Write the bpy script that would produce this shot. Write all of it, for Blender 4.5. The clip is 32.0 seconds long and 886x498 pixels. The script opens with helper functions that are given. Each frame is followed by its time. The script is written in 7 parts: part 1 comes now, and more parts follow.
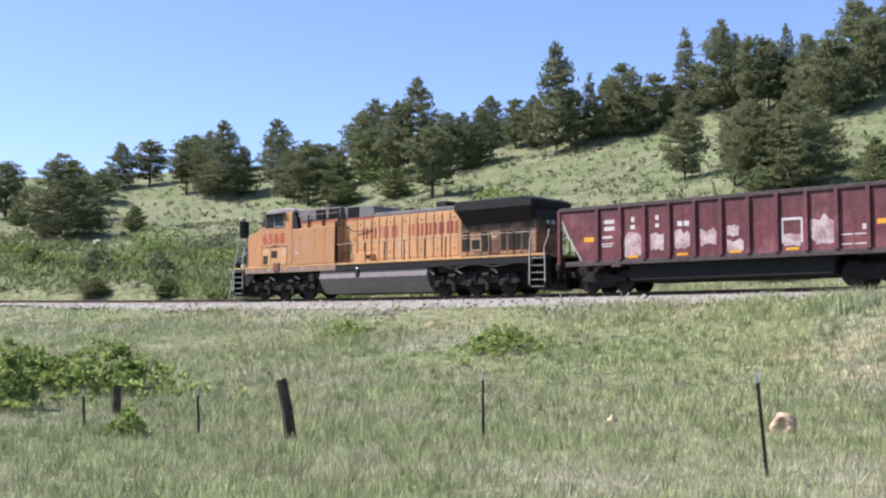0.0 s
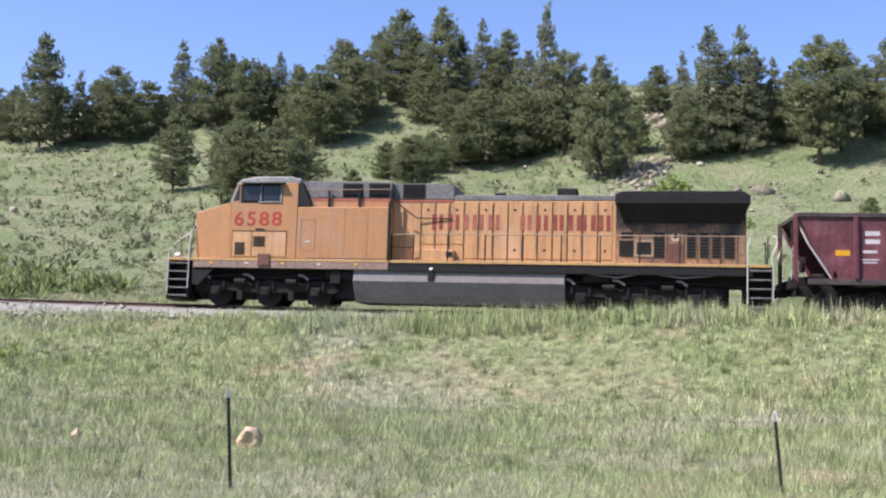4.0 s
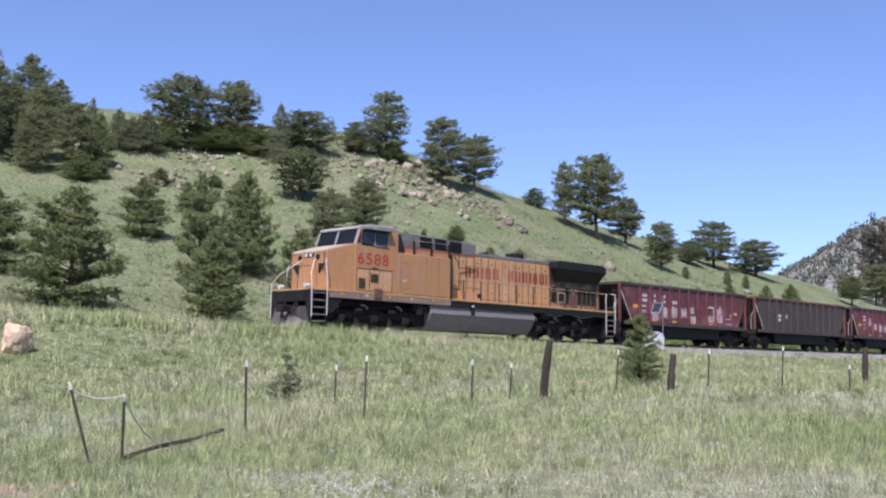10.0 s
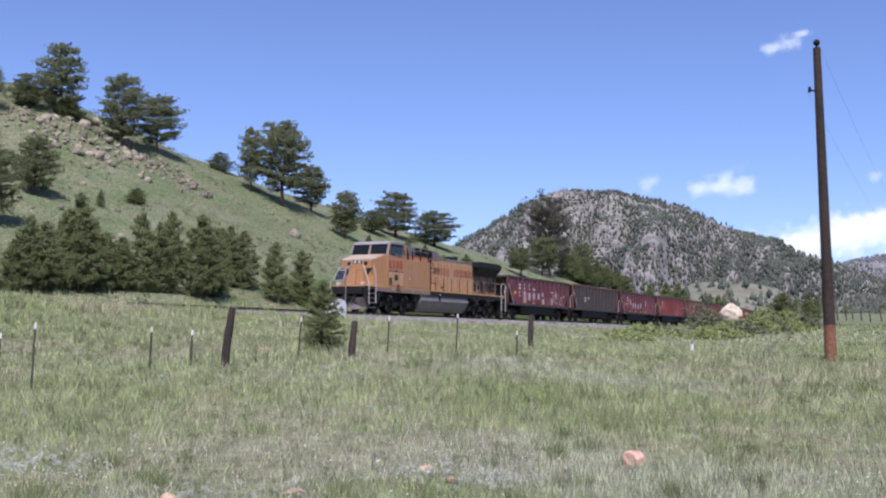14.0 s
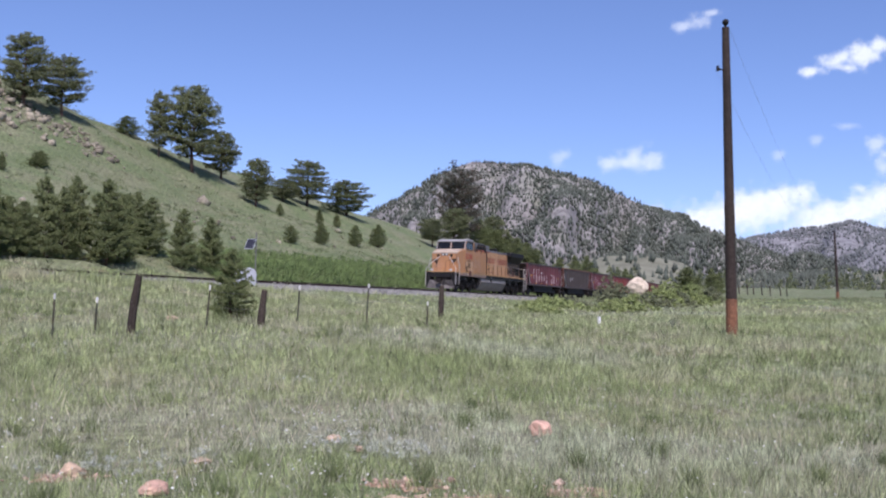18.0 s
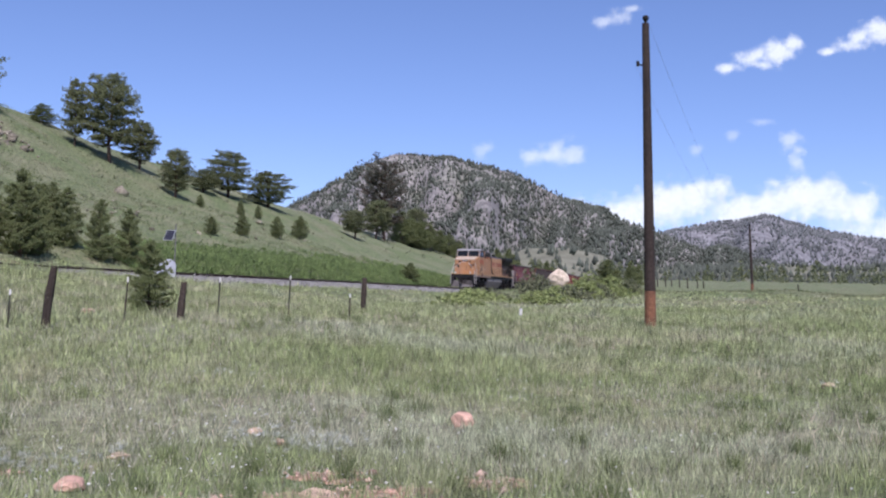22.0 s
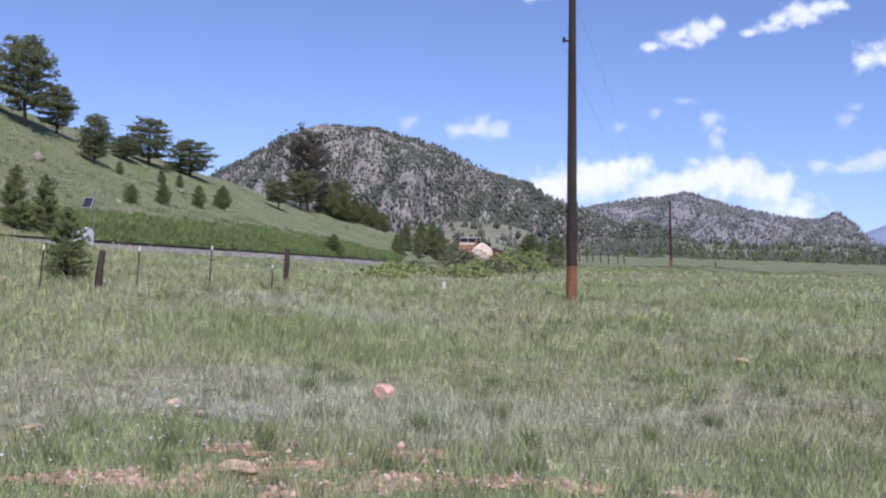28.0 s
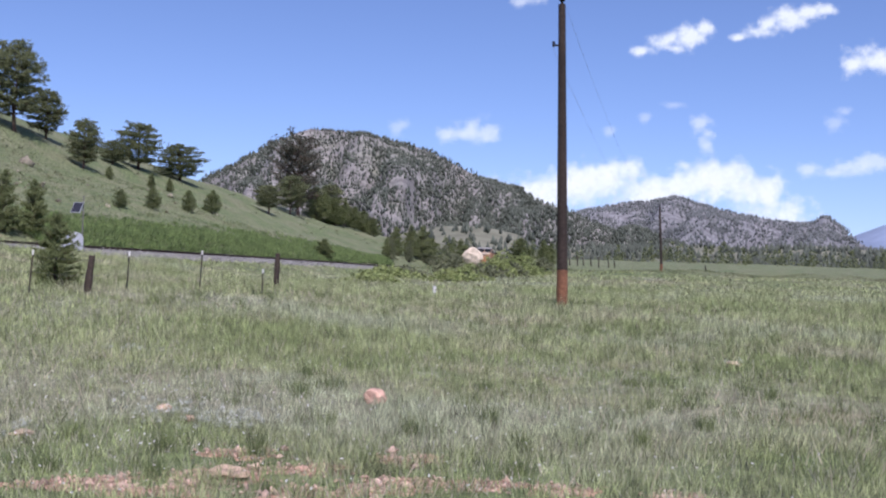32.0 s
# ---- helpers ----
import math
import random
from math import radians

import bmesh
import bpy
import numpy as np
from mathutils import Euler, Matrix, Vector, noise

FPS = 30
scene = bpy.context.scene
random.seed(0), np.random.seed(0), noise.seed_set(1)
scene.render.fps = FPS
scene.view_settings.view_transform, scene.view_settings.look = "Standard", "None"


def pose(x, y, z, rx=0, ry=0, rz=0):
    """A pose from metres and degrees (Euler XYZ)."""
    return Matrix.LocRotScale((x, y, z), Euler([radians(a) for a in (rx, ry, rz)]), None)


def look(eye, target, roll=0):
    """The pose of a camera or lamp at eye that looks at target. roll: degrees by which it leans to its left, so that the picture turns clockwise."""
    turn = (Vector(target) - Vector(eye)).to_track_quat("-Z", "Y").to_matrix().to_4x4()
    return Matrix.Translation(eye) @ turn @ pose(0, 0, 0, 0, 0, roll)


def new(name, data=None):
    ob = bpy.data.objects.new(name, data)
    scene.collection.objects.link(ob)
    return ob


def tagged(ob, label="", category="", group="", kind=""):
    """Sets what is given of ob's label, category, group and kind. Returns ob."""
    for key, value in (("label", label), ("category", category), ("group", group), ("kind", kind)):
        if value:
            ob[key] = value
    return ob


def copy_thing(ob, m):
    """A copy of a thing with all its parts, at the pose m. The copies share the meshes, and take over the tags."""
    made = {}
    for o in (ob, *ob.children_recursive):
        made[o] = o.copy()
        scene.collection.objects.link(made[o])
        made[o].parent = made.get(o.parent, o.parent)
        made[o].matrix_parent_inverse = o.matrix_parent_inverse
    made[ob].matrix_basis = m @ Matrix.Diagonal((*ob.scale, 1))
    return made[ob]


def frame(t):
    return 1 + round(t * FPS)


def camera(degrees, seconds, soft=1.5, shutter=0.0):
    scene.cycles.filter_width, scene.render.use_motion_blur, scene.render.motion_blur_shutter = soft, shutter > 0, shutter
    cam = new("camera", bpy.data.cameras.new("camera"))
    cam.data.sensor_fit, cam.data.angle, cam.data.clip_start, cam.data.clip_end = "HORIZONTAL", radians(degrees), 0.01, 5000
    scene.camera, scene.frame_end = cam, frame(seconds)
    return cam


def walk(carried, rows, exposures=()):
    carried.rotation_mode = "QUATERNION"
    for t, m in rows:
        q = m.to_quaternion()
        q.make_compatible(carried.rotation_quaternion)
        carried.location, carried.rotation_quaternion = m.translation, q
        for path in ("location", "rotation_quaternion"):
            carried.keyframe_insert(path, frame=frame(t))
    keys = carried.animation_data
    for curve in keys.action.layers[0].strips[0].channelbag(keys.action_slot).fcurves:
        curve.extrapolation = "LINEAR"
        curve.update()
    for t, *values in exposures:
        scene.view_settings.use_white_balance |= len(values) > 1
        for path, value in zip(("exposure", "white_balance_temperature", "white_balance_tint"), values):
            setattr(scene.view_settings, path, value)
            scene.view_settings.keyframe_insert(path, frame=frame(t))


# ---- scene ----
# ---- camera: it stands beside the meadow and pans after the train ----
cam = camera(44.0, 32.0, soft=2.2)
SEEN = [  # seconds, yaw, pitch, roll
    (0, 0.00, 4.73, -0.22), (0.5, -2.86, 4.56, 0.05), (1, -5.20, 4.34, 0.11), (1.5, -8.17, 4.32, 0.28),
    (2, -12.04, 4.56, 0.41), (2.5, -16.14, 4.75, 0.41), (4.5, -31.48, 6.15, 1.93), (5, -37.37, 6.28, 1.72),
    (5.5, -41.87, 6.11, 1.47), (6, -45.61, 6.05, 0.57), (6.5, -51.15, 6.17, 0.02), (7, -56.18, 5.93, -0.38),
    (7.5, -61.77, 6.20, -0.56), (8, -68.01, 6.13, 0.30), (8.5, -72.00, 5.47, -0.37), (9, -73.94, 5.52, 0.11),
    (9.5, -74.29, 6.06, 0.48), (10, -75.91, 6.71, 1.29), (10.5, -80.83, 7.17, 0.53), (11, -85.11, 6.67, 0.06),
    (11.5, -87.08, 6.26, -0.05), (12, -88.64, 6.11, 0.36), (12.5, -89.80, 6.09, -0.27), (13, -90.94, 6.25, 0.79),
    (13.5, -91.70, 5.68, -0.12), (14, -92.37, 5.30, 0.84), (14.5, -93.13, 5.13, 1.18), (16.5, -94.78, 4.77, 1.11),
    (17, -94.94, 4.61, 1.23), (17.5, -95.67, 4.19, 1.36), (18, -97.02, 3.85, 1.35), (18.5, -97.65, 3.61, 1.17),
    (19, -97.78, 3.55, 1.26), (19.5, -97.97, 3.40, 1.27), (20, -97.96, 3.24, 1.60), (20.5, -97.77, 3.37, 1.28),
    (21, -98.38, 3.72, 1.12), (21.5, -99.83, 3.78, 1.23), (22, -101.07, 3.53, 1.25), (22.5, -101.68, 3.42, 1.36),
    (23, -102.22, 3.47, 1.30), (23.5, -103.44, 3.29, 1.49), (24, -104.68, 3.28, 1.99), (24.5, -105.00, 3.19, 2.05),
    (26.5, -104.89, 2.85, 1.83), (27, -105.12, 2.63, 2.08), (27.5, -105.08, 2.34, 1.80), (28, -105.08, 2.21, 1.92),
    (28.5, -105.27, 2.11, 1.77), (29, -105.46, 2.18, 1.63), (29.5, -105.61, 2.42, 1.60), (30, -105.61, 2.54, 1.72),
    (30.5, -105.67, 2.13, 1.75), (31, -105.57, 2.25, 1.64), (31.5, -105.71, 2.18, 1.71), (32, -105.57, 2.45, 1.77),
]


def aimed(yaw, pitch, roll, eye=(0, 0, 1.6)):
    a, b = radians(yaw), radians(pitch)
    way = Vector((-math.sin(a) * math.cos(b), math.cos(a) * math.cos(b), math.sin(b)))
    return look(eye, Vector(eye) + way * 10, roll)


# the film's camera is brighter where it first looks towards the pale sky, and leans to blue and magenta
BRIGHT = [(0, .88, 6300, 23), (2.5, .84, 6300, 23), (5, .85, 6200, 24), (7, .73, 6150, 25), (9, .56, 6050, 26), (13, .26, 5880, 30), (20, .1, 5880, 30), (32, .06, 5880, 30)]
walk(cam, [(t, aimed(a, b, c)) for t, a, b, c in SEEN], BRIGHT)

# ---- light: a high summer sun over the viewer's left shoulder ----
SUN_BEARING, SUN_HEIGHT = -88, 54
world = bpy.data.worlds.new("sky")
scene.world = world
world.use_nodes = True
sky = world.node_tree.nodes.new("ShaderNodeTexSky")
sky.sky_type, sky.sun_disc = "NISHITA", False
sky.sun_elevation, sky.sun_rotation = radians(SUN_HEIGHT), radians(SUN_BEARING)
sky.altitude, sky.air_density, sky.dust_density, sky.ozone_density = 2000, 1.0, 2.2, 4.2
world.node_tree.nodes["Background"].inputs[1].default_value = .13
world.node_tree.links.new(sky.outputs[0], world.node_tree.nodes["Background"].inputs[0])
sun = new("sun", bpy.data.lights.new("sun", "SUN"))
sun.data.energy, sun.data.angle, sun.data.color = 4.6, radians(.5), (1, .95, .87)
a, b = radians(SUN_BEARING), radians(SUN_HEIGHT)
sun.matrix_world = look(Vector((math.sin(a) * math.cos(b), math.cos(a) * math.cos(b), math.sin(b))) * 100, (0, 0, 0))

EYE = 1.6

# ---- the plan: the line of the track and the lie of the land ----
# Track centre line: x, y and the height of the rail's top.
LINE = [(-150, 128, 6.3), (-100, 112, 5.6), (-60, 95.5, 5.05), (-34, 81, 4.6), (-20, 72.6, 4.25), (-3.2, 57.6, 3.8), (7.9, 47.3, 3.58),
        (21.9, 35.2, 3.45), (34, 27.2, 3.6), (46.5, 19.1, 3.69), (59.5, 11.3, 3.84), (76.5, 1.7, 4.14),
        (101.1, -11.8, 4.62), (127, -25.5, 5.06), (158.7, -41.6, 5.75), (200, -61.5, 6.6), (250, -83, 7.6), (310, -104, 8.8), (420, -135, 11)]
# Rings of ground round the viewpoint, by bearing: distance and height of each.
BEAR = [-45, -22, -8, 0, 11, 20, 38, 50, 59, 72, 79, 86, 93, 98, 103, 108, 118, 150]
RING = [
    ([8] * 18, [.1] * 12 + [.15] * 6),
    ([16] * 18, [0, 0, 0, 0, 0, 0, 0, .1, .2, .3, .4, .45, .5, .5, .5, .45, .4, .3]),
    ([29] * 18, [.5, .4, .3, .2, .3, .35, .6, .85, 1.1, 1.3, 1.4, 1.4, 1.4, 1.3, 1.2, 1.1, 1.0, .7]),
    ([84, 66, 55, 47, 41, 38, 36.5, 38, 41, 49, 54, 64, 80, 97, 105, 70, 70, 70],
     [3.2, 2.8, 2.5, 2.35, 2.5, 2.85, 3.5, 3.55, 3.5, 3.35, 3.2, 3.0, 2.95, 3.15, 3.3, 2.6, 2.5, 1.8]),
    ([100, 82, 70, 60, 53, 49, 47.5, 49.5, 52, 60, 66, 76, 94, 116, 150, 110, 110, 110],
     [5.2, 4.5, 4.0, 3.7, 3.6, 3.6, 3.7, 3.8, 3.8, 4.0, 4.1, 4.2, 4.6, 5.0, 5.6, 4.2, 4.1, 3]),
    ([175, 160, 145, 128, 117, 108, 98, 98, 100, 104, 112, 128, 150, 172, 200, 180, 180, 180],
     [20, 17, 18, 18.5, 18.5, 19.5, 17.5, 17, 16.5, 16.5, 15, 13.6, 12.6, 11, 9, 6.9, 6.8, 5]),
    ([270, 250, 225, 200, 185, 170, 150, 150, 150, 150, 163, 185, 215, 235, 250, 300, 300, 300],
     [38, 35, 36, 39, 40, 43.5, 39, 37, 35, 34, 29, 25, 21.5, 17.6, 14, 11.3, 11.2, 8]),
    ([600] * 18, [34, 30, 30, 32, 34, 36, 33, 31, 29, 28, 25, 22, 19, 18, 20, 22.3, 22.5, 18]),
    ([4600] * 18, [60] * 18),
]


def widened(values):
    """The ring's values at every degree from -180 to 180, with soft corners."""
    at = np.arange(-180, 181)
    flat = np.interp(at, [-180, -100] + BEAR + [179], [values[0] if values[0] < 9 or values[0] > 500 else values[0] * .8] * 2 + list(values) + [values[-1]])
    kernel = np.exp(-np.linspace(-2, 2, 9) ** 2)
    return np.convolve(np.pad(flat, 4, mode="edge"), kernel / kernel.sum(), "valid")


TABLE = [(widened(d), widened(z)) for d, z in RING]


def smooth_line(rows, step=2.0):
    """A soft curve through the rows, cut into even steps."""
    p = np.array(rows, float)
    t = np.r_[0, np.cumsum(np.hypot(*np.diff(p[:, :2], axis=0).T))]
    m = np.gradient(p, t, axis=0)
    s = np.arange(0, t[-1], step)
    i = np.clip(np.searchsorted(t, s, "right") - 1, 0, len(t) - 2)
    h = (t[i + 1] - t[i])[:, None]
    u = (s - t[i])[:, None] / h
    curve = (2*u**3 - 3*u**2 + 1)*p[i] + (u**3 - 2*u**2 + u)*h*m[i] + (3*u**2 - 2*u**3)*p[i+1] + (u**3 - u**2)*h*m[i+1]
    k = np.ones(9) / 9
    soft = np.stack([np.convolve(np.pad(c, 4, mode="edge"), k, "valid") for c in curve.T], 1)
    return soft


TRACK = smooth_line(LINE)
TRACK_S = np.r_[0, np.cumsum(np.hypot(*np.diff(TRACK[:, :2], axis=0).T))]


def on_track(s, side=0.0, up=0.0):
    """The place s metres along the track, and the way that it runs there."""
    x, y, z = (np.interp(s, TRACK_S, TRACK[:, n]) for n in range(3))
    a, b = (np.array([np.interp(q, TRACK_S, TRACK[:, n]) for n in range(3)]) for q in (s - 1.5, s + 1.5))
    way = (b - a) / np.linalg.norm(b - a)
    return np.array([x - way[1] * side, y + way[0] * side, z + up]), way


def off_track(x, y):
    """The distance from the track's centre, and the height of its rails there."""
    x, y = np.asarray(x, float), np.asarray(y, float)
    if x.size < 40:
        d = (x.ravel()[:, None] - TRACK[:, 0]) ** 2 + (y.ravel()[:, None] - TRACK[:, 1]) ** 2
        i = d.argmin(1)
        return np.sqrt(d.min(1)).reshape(x.shape), TRACK[i, 2].reshape(x.shape)
    best, high = np.full(x.shape, 1e9), np.zeros(x.shape)
    for px, py, pz in TRACK:
        d = (x - px) ** 2 + (y - py) ** 2
        near = d < best
        best[near], high[near] = d[near], pz
    return np.sqrt(best), high


def lie(x, y):
    """The height of the land at x, y (arrays), without its small bumps."""
    x, y = np.asarray(x, float), np.asarray(y, float)
    bear, far = np.degrees(np.arctan2(x, y)), np.hypot(x, y)
    ds = np.stack([np.interp(bear, np.arange(-180, 181), d) for d, _ in TABLE])
    zs = np.stack([np.interp(bear, np.arange(-180, 181), z) for _, z in TABLE])
    ds, zs = np.concatenate([0 * ds[:1], ds]), np.concatenate([0 * zs[:1], zs])
    slope = (zs[1:] - zs[:-1]) / (ds[1:] - ds[:-1])
    m = np.concatenate([slope[:1], np.where(slope[1:] * slope[:-1] > 0, 2 * slope[1:] * slope[:-1] / (slope[1:] + slope[:-1] + 1e-9), 0), slope[-1:]])
    z = np.full(x.shape, zs[-1])
    for k in range(len(ds) - 1):
        h = ds[k + 1] - ds[k]
        u = (far - ds[k]) / h
        v = (2*u**3 - 3*u**2 + 1)*zs[k] + (u**3 - 2*u**2 + u)*h*m[k] + (3*u**2 - 2*u**3)*zs[k+1] + (u**3 - u**2)*h*m[k+1]
        z = np.where((u >= 0) & (u < 1), v, z)
    off, high = off_track(x, y)
    w = np.clip((off - 2.9) / 4.5, 0, 1)
    w = w * w * (3 - 2 * w)
    return z * w + (high - .62) * (1 - w)


def bumps(x, y):
    """Small unevenness of the land, growing with the distance."""
    far = np.hypot(x, y)
    b = np.sin(x * .9 + 1.3 * np.sin(y * .37)) * np.sin(y * .83 + 1.1 * np.sin(x * .41))
    c = np.sin(x * .21 + 2 * np.sin(y * .083)) * np.sin(y * .19 + 1.7 * np.sin(x * .071))
    off, _ = off_track(x, y)
    return (.035 * b + np.clip((far - 40) / 110, 0, 1) * (.5 * c + .12 * b)) * np.clip((off - 3) / 8, 0, 1)


def ground_z(x, y):
    x, y = np.asarray(x, float), np.asarray(y, float)
    return lie(x, y) + bumps(x, y)


RIDGE_NEAR = [(86, 3.5), (92.29, 4.73), (93.38, 5.65), (95.06, 6.61), (96.46, 7.55), (97.6, 8.13), (98.47, 8.43), (100.82, 8.34), (102.9, 7.98), (104.7, 7.52), (107.41, 6.22), (110.39, 5.12), (111.87, 4.65), (114.81, 3.46), (119.09, 2.39)]
RIDGE_FAR = [(108.99, 2.58), (111.88, 4.42), (113.33, 4.74), (114.77, 5.06), (116.2, 5.17), (117.48, 5.39), (120.44, 4.62), (123.17, 4.16), (124.24, 4.14), (124.77, 4.37), (125.04, 4.21), (125.43, 3.9), (126.09, 3.36), (127.39, 2.68)]
RIDGE_BLUE = [(123.2, 2.62), (125.31, 3.21), (126.35, 3.64), (127.57, 4.11), (131, 3.4), (136, 2.8), (146, 2.2)]
FOOTHILL_A = [(101, 1.2), (102.3, 2.3), (103.45, 3.2), (105.5, 3.65), (107.57, 3.7), (109.35, 3.35), (110.6, 2.6), (112, 1.2)]
FOOTHILL_B = [(107, 1.2), (109, 2.2), (111, 2.55), (113.2, 2.85), (115.8, 2.75), (118.6, 3.0), (121.3, 2.8), (124, 3.05), (126.9, 2.85), (131, 2.4), (136, 1.2)]

PONDEROSA_A = [(-63.3, 157.8, 8.4, 6.5), (-46.3, 131.7, 9.8, 9.6), (-55.8, 187.9, 8.1, 5.4), (-51.0, 189.2, 8.1, 6.6), (-54.1, 172.7, 5.3, 5.6), (-34.0, 168.4, 12.2, 7.2), (-41.9, 184.0, 8.5, 5.7), (-26.3, 172.2, 11.0, 7.2), (-31.4, 170.8, 7.6, 5.2), (-18.1, 146.4, 8.7, 7.4), (-10.2, 165.1, 10.5, 7.3), (-3.5, 153.8, 13.0, 7.2), (-1.2, 125.8, 8.4, 6.7), (2.8, 145.5, 7.6, 5.1), (7.1, 158.0, 7.3, 5.6), (10.3, 152.9, 7.1, 5.0), (15.0, 143.2, 15.0, 6.4), (24.0, 143.0, 9.5, 6.9), (27.5, 139.8, 7.7, 4.3), (24.1, 108.0, 8.5, 4.0), (35.6, 137.0, 11.7, 6.0), (36.4, 127.4, 10.0, 4.9), (41.5, 115.6, 9.1, 6.9), (47.8, 124.6, 9.9, 7.6)]
PONDEROSA_B = [(25.5, 89.8, 7.8, 4.6), (27.9, 87.1, 7.8, 6.2), (-52.0, 153.4, 9.2, 6.0), (-41.8, 177.4, 8.8, 6.6), (-36.7, 170.9, 10.2, 6.3), (-21.0, 153.4, 8.0, 5.5), (-16.7, 157.8, 7.0, 5.6), (-13.1, 174.9, 8.3, 6.2), (-6.3, 154.2, 10.4, 6.4), (0.5, 145.5, 8.4, 5.1), (5.1, 146.9, 7.7, 4.3), (12.6, 150.1, 7.4, 4.4), (17.2, 145.5, 7.7, 5.2), (21.9, 143.8, 8.0, 5.2), (25.5, 141.2, 6.6, 5.1), (29.8, 141.9, 5.2, 3.5), (33.8, 141.5, 6.7, 4.4), (37.2, 136.5, 9.3, 5.2), (38.4, 127.3, 8.7, 4.9), (41.7, 123.4, 8.4, 5.7), (42.9, 115.5, 7.9, 5.4), (46.9, 117.7, 8.7, 4.8), (27.2, 92.4, 6.3, 5.3), (31.3, 91.8, 5.8, 4.8)]
PONDEROSA_C = [(25.6, 95.3, 7.0, 3.6), (55.4, 124.0, 12.3, 7.2), (57.1, 116.0, 13.9, 6.1), (64.9, 113.4, 9.7, 3.8), (53.4, 98.2, 8.0, 7.2), (58.1, 98.3, 7.8, 5.4), (61.5, 95.3, 11.1, 6.0), (57.9, 83.7, 11.7, 6.0), (75.1, 97.1, 5.5, 4.4), (76.8, 74.9, 12.3, 7.8), (87.8, 76.1, 10.1, 6.5), (86.4, 68.5, 10.6, 9.0), (54.4, 106.8, 6.1, 4.9), (55.6, 116.8, 7.8, 5.3), (68.3, 83.6, 6.8, 4.5), (54.4, 128.0, 8.8, 5.0), (56.4, 121.9, 9.9, 5.6), (59.8, 116.2, 9.8, 4.6), (62.8, 112.5, 8.2, 4.5), (62.1, 103.9, 9.7, 5.0), (63.8, 96.1, 8.0, 4.1), (68.2, 95.5, 5.6, 4.1), (77.5, 84.3, 9.6, 4.1), (80.5, 82.1, 7.8, 4.2)]
PONDEROSA_D = [(81.7, 76.9, 9.9, 5.5), (86.1, 78.0, 7.3, 4.3), (87.8, 73.0, 8.7, 5.0), (89.5, 68.3, 9.6, 4.3), (51.0, 98.6, 4.1, 4.6), (56.7, 98.2, 5.5, 5.3), (59.7, 87.8, 6.9, 4.4), (98.4, 69.8, 7.6, 5.7), (102.3, 68.7, 4.9, 3.7), (90.7, 59.3, 6.6, 4.5), (109.1, 57.2, 7.9, 7.6), (113.6, 53.1, 7.6, 6.3), (40.3, 86.8, 5.5, 4.2), (87.2, 61.2, 6.1, 3.8), (93.9, 68.4, 6.2, 4.1), (91.1, 62.9, 7.6, 4.0), (117.0, 46.3, 4.7, 6.7), (101.5, 40.1, 5.3, 6.4), (124.3, 38.7, 8.2, 5.7), (121.9, 41.7, 3.9, 3.8), (127.5, 32.4, 8.3, 5.8), (133.0, 29.4, 7.2, 5.6), (144.2, 19.6, 8.4, 3.9), (144.7, 15.3, 11.3, 8.2)]
PONDEROSA_E = [(153.8, 12.3, 6.5, 5.6), (145.3, 7.0, 6.2, 5.3), (167.7, 0.4, 6.9, 7.7), (162.0, 3.9, 3.4, 4.9), (174.7, -5.8, 5.7, 8.7), (79.3, 29.1, 5.8, 4.0), (92.5, 30.5, 5.1, 4.3), (207.0, -27.4, 7.5, 6.5), (185.5, -21.0, 4.8, 5.5), (226.7, -38.3, 8.1, 6.8)]
FIR_A = [(19.9, 145.7, 9.2, 4.1), (32.1, 142.4, 11.7, 4.9), (40.9, 128.0, 9.3, 3.5), (61.1, 113.0, 12.0, 4.2), (60.8, 98.0, 16.0, 5.7), (71.5, 84.4, 13.1, 6.7), (74.6, 83.3, 13.0, 5.0), (79.3, 83.7, 8.7, 3.2), (49.4, 121.0, 8.6, 4.3), (69.3, 85.8, 10.4, 3.6), (74.1, 85.3, 10.1, 4.4), (102.4, 64.7, 4.3, 2.0), (102.0, 61.3, 4.3, 4.0), (103.8, 59.0, 4.6, 4.1), (112.4, 47.3, 6.6, 3.6), (103.1, 60.3, 3.5, 3.4), (165.2, -37.7, 3.7, 1.9), (173.3, -42.6, 3.4, 2.0), (185.1, -48.3, 5.2, 2.9), (200.9, -56.0, 3.2, 2.8)]
YOUNG_A = [(-12.8, 141.9, 3.2, 4.7), (32.6, 81.4, 3.8, 3.1), (-38.6, 103.3, 1.6, 2.6), (-26.3, 83.1, 1.3, 2.8), (-20.1, 79.7, 1.4, 2.3), (-58.7, 150.4, 3.1, 3.8), (-38.4, 136.2, 3.2, 3.2), (-45.4, 139.3, 3.9, 4.2), (-6.0, 138.0, 3.6, 4.5), (3.9, 144.9, 3.7, 4.0), (-10.9, 157.2, 6.6, 6.0), (-13.7, 143.8, 6.8, 4.8), (42.1, 96.7, 3.6, 2.9), (44.2, 94.9, 4.1, 3.5), (15.8, 54.5, 5.6, 3.4), (59.3, 53.2, 2.9, 2.3), (66.2, 89.2, 5.5, 3.0), (47.1, 97.2, 4.1, 3.6), (23.3, 50.8, 3.8, 3.3), (27.2, 44.6, 2.7, 2.2), (111.1, 54.2, 3.0, 4.3), (112.7, 49.9, 3.7, 4.3), (94.9, 59.1, 5.2, 3.1), (107.0, 58.4, 3.4, 4.2)]
